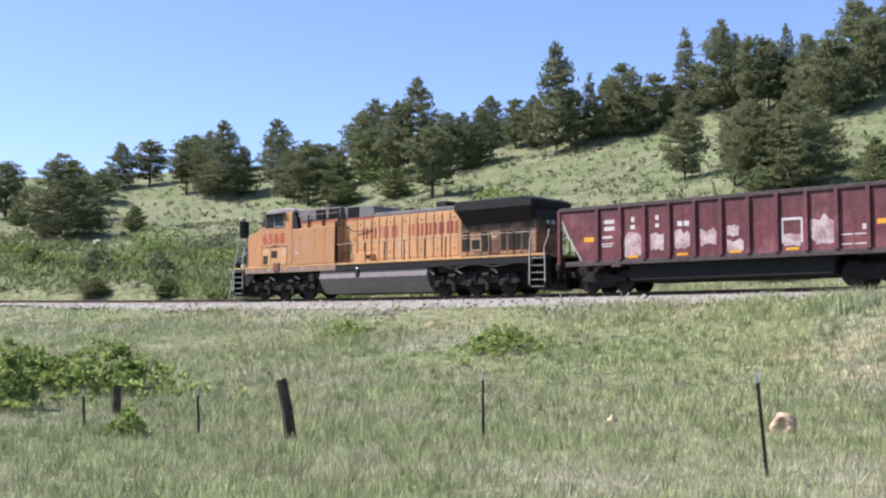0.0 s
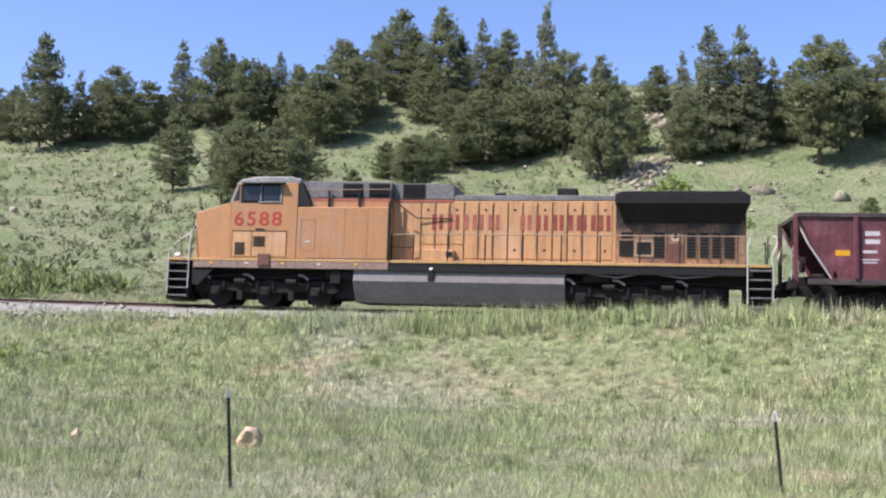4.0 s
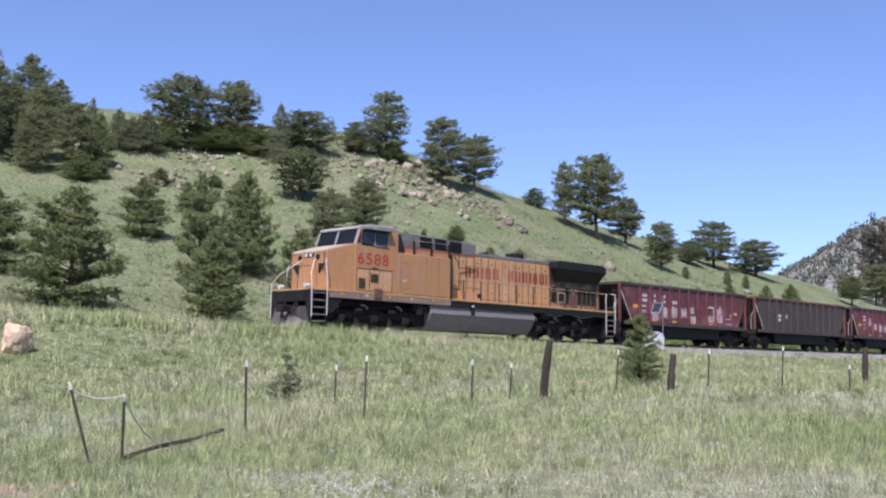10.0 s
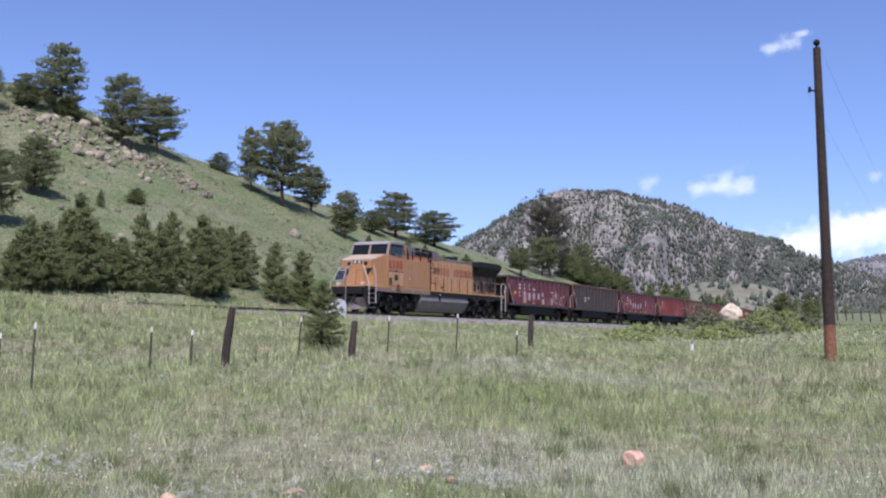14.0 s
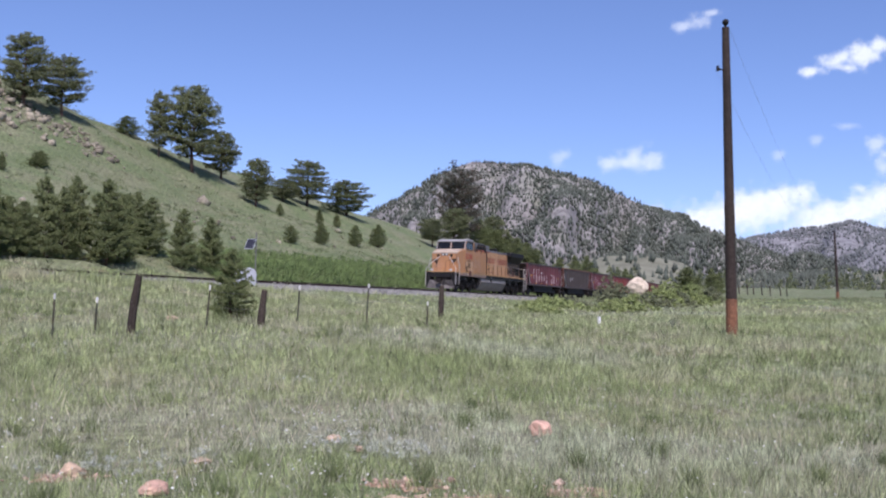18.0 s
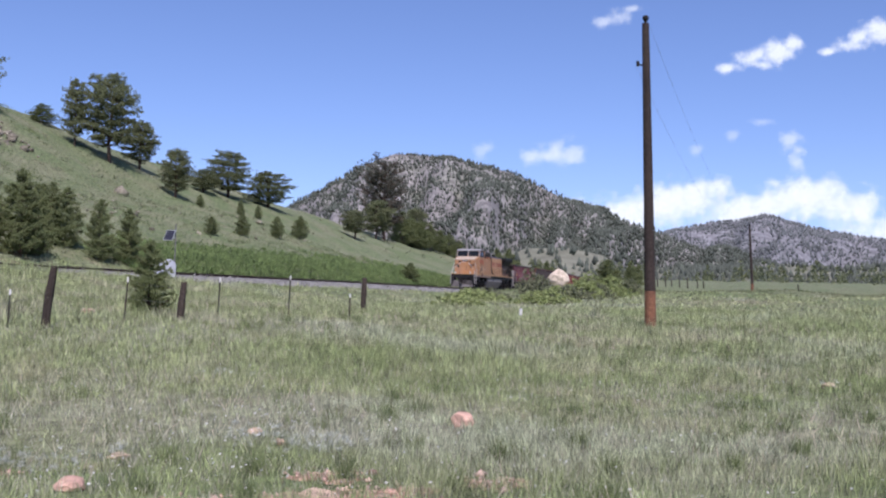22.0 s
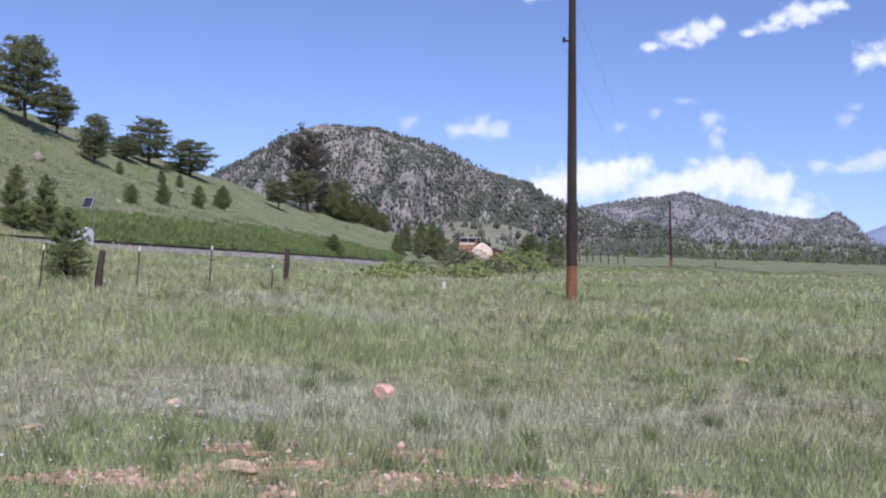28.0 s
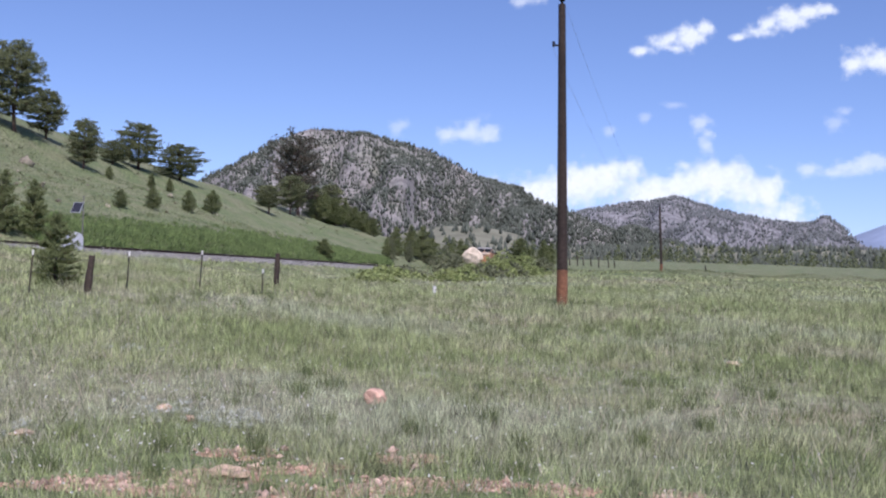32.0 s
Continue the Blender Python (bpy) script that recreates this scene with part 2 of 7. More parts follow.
YOUNG_B = [(110.2, 55.1, 2.9, 4.2), (113.4, 51.5, 3.0, 5.1), (149.1, 24.6, 2.5, 3.7), (56.7, 42.3, 4.9, 5.0), (50.2, 32.4, 6.2, 5.1), (75.0, 42.6, 4.4, 3.9), (88.3, 45.7, 2.7, 2.2), (94.1, 43.3, 2.6, 3.4), (89.0, 57.2, 2.7, 3.0), (91.0, 56.1, 2.0, 1.8), (104.7, 25.1, 1.4, 1.8), (95.3, 52.4, 1.6, 2.1), (99.7, 48.8, 1.2, 1.8), (31.2, 2.1, 2.0, 1.15), (66.6, 33.5, 7.1, 3.8), (53.4, 25.9, 4.6, 3.2), (70.5, 32.0, 7.2, 4.4), (58.7, 23.1, 5.2, 3.4), (124.7, 37.6, 2.3, 3.6), (63.7, 18.3, 5.5, 3.2), (61.0, 19.4, 3.8, 2.6), (58.8, 20.3, 2.8, 1.8), (69.5, 16.0, 4.9, 2.0), (72.0, 14.8, 5.2, 2.3), (71.7, 12.7, 5.2, 3.2), (80.9, 12.3, 4.4, 1.8), (68.2, 17.9, 3.4, 2.4), (57.3, 21.4, 2.1, 2.0)]
YOUNG_C = [(96.6, 26.1, 1.5, 0.9), (105.8, 25.1, 1.4, 1.5), (64.5, 19.5, 4.1, 1.9), (59.9, 19.9, 4.0, 2.2), (65.5, 18.0, 4.0, 2.3), (68.4, 17.0, 3.3, 2.0), (70.6, 15.2, 4.4, 2.0), (73.6, 12.1, 4.5, 2.1), (117.8, 1.9, 1.9, 1.6), (124.1, -1.4, 2.3, 2.0), (138.0, -5.8, 2.7, 1.7), (144.7, -9.1, 2.9, 2.4), (157.0, -1.5, 2.2, 1.4), (160.3, -4.0, 2.0, 1.3), (78.1, 8.7, 4.1, 2.2), (80.7, 7.0, 3.8, 2.0), (143.9, 3.8, 1.6, 1.2), (133.0, -22.0, 2.4, 2.5), (331.7, -117.8, 5.1, 5.4), (164.8, -36.9, 3.0, 1.7)]
# ---- materials ----
def surface(name, base, spots=None, share=.5, grain=8.0, stain=.7, rough=.85, metal=0.0, bump=.25, height=.02, vary=0.0, island=0.0, third=None, coarse=.08, leafy=0.0, upper_pair=None, rise=(4.4, 7.5), uneven=0.0, raised=0.0, patches=(), streaks=None):
    """A paint, wood, stone or plant: its base colour, broken up by stains and by grain, with a fine relief."""
    m = bpy.data.materials.new(name)
    m.use_nodes = True
    tree = m.node_tree
    n, join = tree.nodes, tree.links.new
    shader = n["Principled BSDF"]
    shader.inputs["Roughness"].default_value, shader.inputs["Metallic"].default_value = rough, metal
    shader.inputs["Specular IOR Level"].default_value = .3
    where = n.new("ShaderNodeTexCoord")

    def cloud(scale, detail=5.0, rougher=.6):
        t = n.new("ShaderNodeTexNoise")
        t.inputs["Scale"].default_value, t.inputs["Detail"].default_value, t.inputs["Roughness"].default_value = scale, detail, rougher
        join(where.outputs["Object"], t.inputs["Vector"])
        return t.outputs["Fac"]

    def span(value, low, high, to0=0.0, to1=1.0):
        r = n.new("ShaderNodeMapRange")
        join(value, r.inputs["Value"])
        for key, v in zip(("From Min", "From Max", "To Min", "To Max"), (low, high, to0, to1)):
            r.inputs[key].default_value = v
        return r.outputs["Result"]

    def blend(fac, one, two, kind="MIX"):
        x = n.new("ShaderNodeMix")
        x.data_type, x.blend_type = "RGBA", kind
        for socket, v in ((x.inputs["Factor"], fac), (x.inputs["A"], one), (x.inputs["B"], two)):
            if isinstance(v, (int, float)):
                socket.default_value = v
            elif isinstance(v, tuple):
                socket.default_value = (*v, 1)
            else:
                join(v, socket)
        return x.outputs["Result"]

    spots = spots or tuple(c * .6 for c in base)
    color = blend(span(cloud(stain), .5 - .35 * share - .12, .62 + .2 * (1 - share)), base, spots)
    if third:
        color = blend(span(cloud(coarse, 4.0), .5, .68), color, third)
    for scale, low, high, tint, amount in patches:  # other plants and dry growth in drifts of their own
        color = blend(span(cloud(scale, 4.0, .55), low, high, 0, amount), color, tint)
    if upper_pair:  # a second colour pair takes over higher up: hill plants, radiator shade, car tops
        apart = n.new("ShaderNodeSeparateXYZ")
        join(where.outputs["Object"], apart.inputs[0])
        high = blend(span(cloud(stain * .6), .4, .62), *upper_pair)
        ragged = n.new("ShaderNodeMath")
        ragged.operation = "MULTIPLY_ADD"
        ragged.inputs[1].default_value = uneven
        join(cloud(stain * 2.0), ragged.inputs[0])
        join(apart.outputs["Z"], ragged.inputs[2])
        color = blend(span(ragged.outputs[0], *rise), color, high)
    if streaks:  # rain and rust have run down the sheets
        tint, amount = streaks
        drawn = n.new("ShaderNodeMapping")
        drawn.inputs["Scale"].default_value = (1, 1, .09)
        join(where.outputs["Object"], drawn.inputs["Vector"])
        run = n.new("ShaderNodeTexNoise")
        run.inputs["Scale"].default_value, run.inputs["Detail"].default_value, run.inputs["Roughness"].default_value = 5.5, 5, .65
        join(drawn.outputs[0], run.inputs["Vector"])
        color = blend(span(run.outputs["Fac"], .46, .70, 0, amount), color, tint)
    fine = span(cloud(grain, 3.0), .3, .7, 1 - bump * .9, 1 + bump * .9)
    color = blend(1.0, color, fine, "MULTIPLY")
    if vary or island:
        source = n.new("ShaderNodeNewGeometry").outputs["Random Per Island"] if island else n.new("ShaderNodeObjectInfo").outputs["Random"]
        k = vary or island
        color = blend(1.0, color, span(source, 0, 1, 1 - k, 1 + k), "MULTIPLY")
    join(color, shader.inputs["Base Color"])
    if height:
        relief = n.new("ShaderNodeBump")
        relief.inputs["Distance"].default_value, relief.inputs["Strength"].default_value = height, .6
        join(cloud(grain * 1.7, 4.0), relief.inputs["Height"])
        join(relief.outputs["Normal"], shader.inputs["Normal"])
    if raised:  # shading normals are tipped skyward, which brightens upright blades and needles
        turned, added = n.new("ShaderNodeNewGeometry"), n.new("ShaderNodeVectorMath")
        added.operation = "ADD"
        added.inputs[1].default_value = (0, 0, raised)
        even = n.new("ShaderNodeVectorMath")
        even.operation = "NORMALIZE"
        join(turned.outputs["Normal"], added.inputs[0])
        join(added.outputs[0], even.inputs[0])
        join(even.outputs[0], shader.inputs["Normal"])
    if leafy:  # light that shines through blades and leaves
        thin, both = n.new("ShaderNodeBsdfTranslucent"), n.new("ShaderNodeMixShader")
        join(color, thin.inputs["Color"])
        both.inputs[0].default_value = leafy
        join(shader.outputs[0], both.inputs[1])
        join(thin.outputs[0], both.inputs[2])
        join(both.outputs[0], n["Material Output"].inputs["Surface"])
    return m


MEADOW = surface("meadow", (.165, .185, .082), (.115, .145, .06), .5, 3.4, .35, .95, bump=.6, height=.05, third=(.185, .175, .10), coarse=.11,
                 patches=((.16, .54, .64, (.105, .145, .05), .8), (.12, .54, .66, (.205, .205, .135), .6), (.5, .58, .68, (.25, .20, .12), .5)), upper_pair=((.12, .155, .065), (.172, .182, .098)))
GRASS = surface("grass_blades", (.335, .372, .176), (.22, .277, .113), .5, 3.2, .16, .8, bump=.62, height=0, island=.75, third=(.385, .37, .24), coarse=.3, leafy=.3, raised=1.1,
                patches=((.16, .54, .64, (.205, .255, .095), .65), (.12, .54, .66, (.375, .405, .285), .6), (.5, .58, .68, (.41, .375, .22), .35)))
GRASS_HILL = surface("hill_grass", (.172, .212, .096), (.125, .163, .066), .5, 1.2, .1, .85, bump=.3, height=0, island=.3, third=(.21, .21, .122), coarse=.05, leafy=.3, raised=1.4,
                     patches=((.055, .54, .62, (.13, .16, .06), .7), (.09, .55, .64, (.26, .24, .155), .6)))
GRASS_GREY = surface("pale_grass", (.46, .45, .325), (.335, .335, .235), .5, 3, .2, .85, bump=.35, height=0, island=.5, leafy=.3, raised=1.2)
GRASS_DEEP = surface("deep_grass", (.175, .215, .08), (.105, .14, .05), .5, 2, .2, .8, bump=.3, height=0, island=.5, leafy=.35, raised=.9)
STRAW = surface("dry_stems", (.55, .50, .36), (.42, .37, .26), .5, 2, .4, .85, bump=.1, height=0, island=.35, leafy=.3)
LUSH = surface("lush_leaves", (.165, .23, .072), (.10, .155, .045), .5, 1.5, .3, .75, bump=.4, height=0, island=.35, leafy=.3, raised=1.0)
SLOPE = surface("slope_leaves", (.195, .25, .078), (.125, .165, .05), .5, 1.5, .25, .75, bump=.35, height=0, island=.4, leafy=.3, raised=.9)
HILL_BRUSH = surface("hill_brush_leaves", (.155, .18, .085), (.105, .13, .055), .5, 1.5, .2, .8, bump=.35, height=0, island=.4, leafy=.3, raised=.8)
BALLAST = surface("ballast", (.30, .295, .25), (.175, .172, .145), .5, 9, 1.3, .95, bump=.8, height=.06)
STONE_CRUSHED = surface("crushed_stone", (.30, .29, .25), (.16, .155, .135), .5, 6, 2, .95, bump=.3, height=0, island=.45)
STEEL_RUST = surface("rail_steel", (.10, .066, .05), (.055, .04, .034), .5, 20, 3, .6, .5, bump=.2, height=.004)
STEEL_BRIGHT = surface("rail_polish", (.55, .54, .53), (.4, .38, .37), .4, 20, 3, .3, .9, bump=.1, height=0)
TIMBER = surface("old_timber", (.13, .10, .08), (.07, .055, .045), .5, 14, 2, .9, bump=.5, height=.01, vary=.3)
POLE_WOOD = surface("pole_wood", (.056, .040, .030), (.026, .020, .016), .5, 10, .8, .85, bump=.4, height=.015)
POLE_FOOT = surface("pole_foot", (.26, .12, .06), (.13, .065, .04), .5, 10, 1.5, .9, bump=.4, height=.015)
POST_WOOD = surface("post_wood", (.070, .053, .038), (.033, .026, .021), .5, 16, 2, .9, bump=.5, height=.012, vary=.2)
POST_STEEL = surface("post_steel", (.035, .055, .04), (.07, .05, .035), .4, 20, 4, .6, .2, bump=.3, height=.002, vary=.2)
WHITE_TIP = surface("white_tip", (.75, .75, .72), (.55, .55, .5), .4, 20, 6, .6, bump=.1, height=0)
WIRE = surface("wire", (.30, .29, .28), (.2, .18, .17), .4, 20, 6, .5, .7, bump=.1, height=0)
ROPE = surface("rope", (.6, .56, .46), (.45, .4, .32), .4, 20, 6, .9, bump=.3, height=0)
BARK = surface("bark", (.15, .095, .065), (.07, .05, .04), .5, 7, 1.2, .95, bump=.5, height=.05, vary=.25)
DEAD_WOOD = surface("dead_wood", (.24, .21, .185), (.14, .12, .105), .5, 6, 1, .95, bump=.4, height=.02)
NEEDLES = surface("pine_needles", (.185, .205, .090), (.112, .136, .058), .5, 1.2, .45, .7, bump=.2, height=0, island=.5, leafy=.3, raised=.5)
NEEDLES_GREY = surface("sparse_needles", (.115, .115, .078), (.072, .075, .052), .5, 1.2, .45, .8, bump=.2, height=0, island=.4, leafy=.3, raised=.5)
NEEDLES_FIR = surface("fir_needles", (.185, .205, .10), (.115, .140, .070), .5, 1.2, .45, .7, bump=.2, height=0, island=.5, leafy=.3, raised=.5)
NEEDLES_YOUNG = surface("young_needles", (.185, .215, .078), (.11, .142, .052), .5, 1.4, .5, .7, bump=.2, height=0, island=.5, leafy=.3, raised=.5)
SHRUB_GREEN = surface("shrub_leaves", (.26, .335, .085), (.18, .25, .065), .5, 2, .6, .75, bump=.2, height=0, island=.45, leafy=.3, raised=.6)
SHRUB_SAGE = surface("sage_leaves", (.21, .225, .125), (.155, .175, .09), .5, 2, .4, .8, bump=.2, height=0, island=.4, leafy=.3, raised=.6)
WEEDS = surface("rank_weeds", (.30, .35, .13), (.215, .265, .09), .5, 2, .5, .8, bump=.3, height=0, island=.45, leafy=.3, raised=.6)
SILVER = surface("silver_leaves", (.54, .57, .46), (.38, .41, .32), .5, 3, 1, .85, bump=.2, height=0, island=.35, leafy=.25, raised=.8)
ROCK_CREAM = surface("cream_rock", (.70, .60, .44), (.50, .42, .30), .5, 3, .9, .95, bump=.35, height=.06)
SHRUB_DARK = surface("dark_shrub_leaves", (.12, .145, .06), (.08, .10, .045), .5, 2, .6, .75, bump=.2, height=0, island=.45, leafy=.3, raised=.5)
ROCK_PALE = surface("pale_rock", (.60, .45, .30), (.42, .31, .21), .5, 5, 1.2, .95, bump=.35, height=.05, vary=.12)
ROCK_RED = surface("red_rock", (.60, .39, .28), (.44, .27, .19), .5, 6, 1.5, .95, bump=.35, height=.03, vary=.12)
ROCK_HILL = surface("hill_rock", (.33, .30, .215), (.165, .145, .10), .5, 3, .8, .95, bump=.4, height=.08, island=.5)
STONE_PALE = surface("broken_stone", (.40, .375, .31), (.25, .235, .195), .5, 5, 1.2, .95, bump=.35, height=.03, island=.35)
PEBBLE = surface("pale_pebbles", (.56, .43, .33), (.40, .26, .18), .5, 6, 2, .95, bump=.3, height=0, island=.45)
SOIL = surface("red_soil", (.40, .25, .16), (.27, .175, .115), .5, 9, 2, .95, bump=.7, height=.03)
PETAL = surface("white_petals", (.78, .78, .74), (.7, .7, .62), .4, 6, 2, .7, bump=.1, height=0)
MOUNTAIN = surface("mountain_ground", (.265, .25, .22), (.18, .172, .152), .5, .05, .012, .95, bump=.6, height=2.5, third=(.17, .18, .125), coarse=.004)
FOOTHILL = surface("foothill_grass", (.20, .20, .14), (.155, .16, .107), .5, .06, .01, .95, bump=.3, height=0)
# distance haze is mixed into this ridge's colour as grey
MOUNTAIN_FAR = surface("haze_greyed_ridge", (.235, .232, .226), (.165, .168, .165), .5, .04, .010, .95, bump=.6, height=2.5)
# the blue of the air in between is painted into this mountain
MOUNTAIN_BLUE = surface("haze_tinted_mountain", (.22, .27, .36), (.18, .23, .31), .5, .01, .003, .95, bump=.2, height=0)
# a paler copy of the far woods, with haze put into the colour
WOODS_HAZY = surface("haze_tinted_woods", (.14, .15, .14), (.115, .127, .12), .5, .1, .02, .9, bump=.2, height=0, island=.3)
WOODS = surface("far_woods", (.088, .10, .072), (.062, .075, .055), .5, .1, .02, .9, bump=.2, height=0, island=.4)

# paint and metal of the train
ORANGE = surface("weathered_orange_paint", (.56, .31, .135), (.49, .275, .13), .45, 6, .5, .5, bump=.08, height=.002, third=(.56, .36, .21), coarse=.35, streaks=((.24, .13, .07), .6))
DUSTY_ORANGE = surface("dusty_orange_paint", (.455, .225, .088), (.40, .205, .092), .45, 6, .6, .6, bump=.07, height=.002, third=(.40, .24, .145), coarse=.4, streaks=((.30, .17, .10), .5))
# soot plus the wing's shade: dimmed orange, painted black towards the overhang
SOOT_SHADE_ORANGE = surface("sooted_shaded_orange", (.40, .22, .11), (.2, .12, .075), .5, 7, .8, .65, bump=.3, height=.004, third=(.07, .045, .035), coarse=1.1, upper_pair=((.02, .017, .015), (.035, .026, .022)), rise=(3.35, 4.0), uneven=1.2)
SEAM = surface("grimy_door_gap", (.07, .042, .026), (.13, .075, .045), .5, 9, 2.5, .8, bump=.3, height=0)
PLOW = surface("scuffed_plow", (.075, .068, .062), (.16, .145, .13), .4, 5, .9, .7, bump=.3, height=.004)
DUSTY_SILL = surface("dusty_sill", (.30, .20, .15), (.22, .16, .13), .5, 6, 1.2, .7, bump=.3, height=.003)
SILL_YELLOW = surface("yellow_edge", (.50, .31, .11), (.38, .23, .10), .5, 8, 1.5, .6, bump=.2, height=0)
CREAM = surface("cream_paint", (.52, .42, .30), (.35, .28, .2), .5, 8, 2, .6, bump=.3, height=0)
RAILING_TAN = surface("tan_railing", (.38, .27, .17), (.26, .19, .13), .4, 12, 3, .5, bump=.15, height=0)
LETTER_RED = surface("worn_red_lettering", (.21, .035, .028), (.30, .085, .05), .35, 9, 3, .6, bump=.2, height=0)
GREY_ROOF = surface("grey_roof_paint", (.21, .20, .19), (.11, .108, .104), .5, 6, .7, .6, bump=.3, height=.004)
PALE_ROOF = surface("pale_roof_paint", (.33, .325, .305), (.22, .215, .20), .5, 6, .7, .65, bump=.25, height=.004)
# black of sooty parts, also used where blocks stand in for deep shade
SOOT_AND_SHADE = surface("sooty_shade_black", (.008, .008, .008), (.016, .015, .014), .4, 6, .9, .75, bump=.3, height=.004)
# grime, and the shade beneath the body, are both in this dark colour
GRIME_AND_SHADE = surface("grimy_shaded_gear", (.011, .010, .009), (.026, .021, .017), .4, 7, 1.1, .85, .1, bump=.4, height=.006)
TANK_GREY = surface("tank_grey", (.225, .21, .195), (.17, .155, .145), .45, 5, .6, .7, bump=.15, height=.003)
RED_PAINT = surface("red_lettering", (.42, .045, .03), (.33, .05, .035), .4, 10, 2, .6, bump=.15, height=0)
FADED_RED = surface("faded_red", (.28, .07, .05), (.38, .14, .085), .45, 10, 2.5, .6, bump=.15, height=0)
CAR_RED = surface("oxide_red_paint", (.175, .052, .060), (.115, .040, .045), .5, 5, .7, .7, bump=.22, height=.004, third=(.27, .105, .11), coarse=.45, upper_pair=((.10, .045, .047), (.15, .06, .06)), rise=(3.4, 4.2), uneven=1.0, streaks=((.075, .035, .035), .75))
CAR_BRIGHT = surface("brighter_red_paint", (.25, .056, .05), (.17, .046, .042), .5, 5, .7, .7, bump=.22, height=.004, third=(.36, .12, .11), coarse=.45, upper_pair=((.12, .042, .04), (.18, .055, .05)), rise=(3.4, 4.2), uneven=1.0, streaks=((.075, .035, .035), .75))
CAR_BLACK = surface("dark_car_paint", (.052, .044, .040), (.078, .062, .055), .5, 5, .7, .7, bump=.25, height=.004, third=(.075, .06, .055), coarse=.4)
CAR_BROWN = surface("rust_brown_paint", (.17, .075, .055), (.11, .055, .042), .5, 5, .7, .75, bump=.25, height=.004)
CAR_RIM = surface("worn_car_rim", (.10, .075, .07), (.05, .042, .04), .5, 6, .9, .7, bump=.3, height=.004)
WHITEWASH = surface("white_marks", (.62, .57, .55), (.30, .17, .17), .5, 9, 2.2, .8, bump=.3, height=0)
STENCIL = surface("white_stencil", (.6, .58, .56), (.5, .47, .45), .4, 10, 3, .8, bump=.1, height=0)
REFLECTOR = surface("yellow_reflector", (.75, .38, .02), (.65, .32, .02), .4, 10, 3, .5, bump=.1, height=0)
RAILING_WHITE = surface("white_railing", (.60, .58, .53), (.46, .43, .38), .4, 12, 3, .45, bump=.15, height=0)
RAILING_DARK = surface("dark_railing", (.10, .085, .06), (.06, .05, .04), .4, 12, 3, .6, bump=.15, height=0)
# steel darkened further for the shade that the body throws on the wheels
WHEEL_STEEL = surface("wheel_steel", (.016, .014, .013), (.034, .028, .024), .4, 9, 2, .6, .3, bump=.2, height=.003)
GLASS_DARK = surface("cab_glass", (.02, .024, .028), (.03, .034, .04), .4, 3, .5, .08, bump=.05, height=0)
LAMP_GLASS = surface("lamp_glass", (.55, .55, .52), (.45, .45, .42), .4, 6, 3, .15, bump=.05, height=0)
METAL_BOX = surface("pale_metal", (.55, .57, .58), (.42, .44, .45), .4, 6, 1.5, .45, .3, bump=.1, height=0)
PANEL_DARK = surface("solar_cells", (.018, .02, .03), (.026, .028, .04), .4, 6, 1.5, .55, bump=.1, height=0)


# ---- building helpers ----
def part(name, bm, material, parent=None, label="", smooth=False):
    """Links a bmesh as one mesh object under a thing or a part."""
    me = bpy.data.meshes.new(name)
    if smooth:
        for f in bm.faces:
            f.smooth = True
    bm.to_mesh(me)
    bm.free()
    me.materials.append(material)
    ob = new(name, me)
    if parent is not None:
        ob.parent = parent
    if label:
        ob["label"] = label
    return ob


def mesh_of(name, verts, faces, material, parent=None, smooth=False):
    """One mesh object from arrays of corners and faces."""
    me = bpy.data.meshes.new(name)
    me.from_pydata([tuple(v) for v in verts], [], [tuple(f) for f in faces])
    me.materials.append(material)
    if smooth:
        me.polygons.foreach_set("use_smooth", [True] * len(me.polygons))
    ob = new(name, me)
    if parent is not None:
        ob.parent = parent
    return ob


def heap(name, verts, faces, material, smooth=False, parent=None):
    """The same for large numpy arrays of triangles."""
    verts, faces = np.asarray(verts, np.float32), np.asarray(faces, np.int32)
    me = bpy.data.meshes.new(name)
    k = faces.shape[1]
    me.vertices.add(len(verts))
    me.vertices.foreach_set("co", verts.ravel())
    me.loops.add(faces.size)
    me.loops.foreach_set("vertex_index", faces.ravel())
    me.polygons.add(len(faces))
    me.polygons.foreach_set("loop_start", np.arange(len(faces), dtype=np.int32) * k)
    me.update(calc_edges=True)
    if smooth:
        me.polygons.foreach_set("use_smooth", np.ones(len(faces), bool))
    me.materials.append(material)
    ob = new(name, me)
    if parent is not None:
        ob.parent = parent
    return ob


def box(bm, x0, x1, y0, y1, z0, z1, bevel=0.0):
    """A box between two corners, with its edges rounded if bevel is given."""
    m = Matrix.LocRotScale(((x0 + x1) / 2, (y0 + y1) / 2, (z0 + z1) / 2), None, (abs(x1 - x0), abs(y1 - y0), abs(z1 - z0)))
    made = bmesh.ops.create_cube(bm, size=1, matrix=m)["verts"]
    if bevel:
        edges = list({e for v in made for e in v.link_edges})
        bmesh.ops.bevel(bm, geom=edges, offset=bevel, segments=1, affect="EDGES")
    return bm


def bar(bm, a, b, r, sides=6, r2=None):
    """A round bar from a to b."""
    a, b = Vector(a), Vector(b)
    way = b - a
    m = Matrix.Translation((a + b) / 2) @ way.to_track_quat("Z", "Y").to_matrix().to_4x4()
    bmesh.ops.create_cone(bm, cap_ends=True, segments=sides, radius1=r, radius2=r if r2 is None else r2, depth=way.length, matrix=m)
    return bm


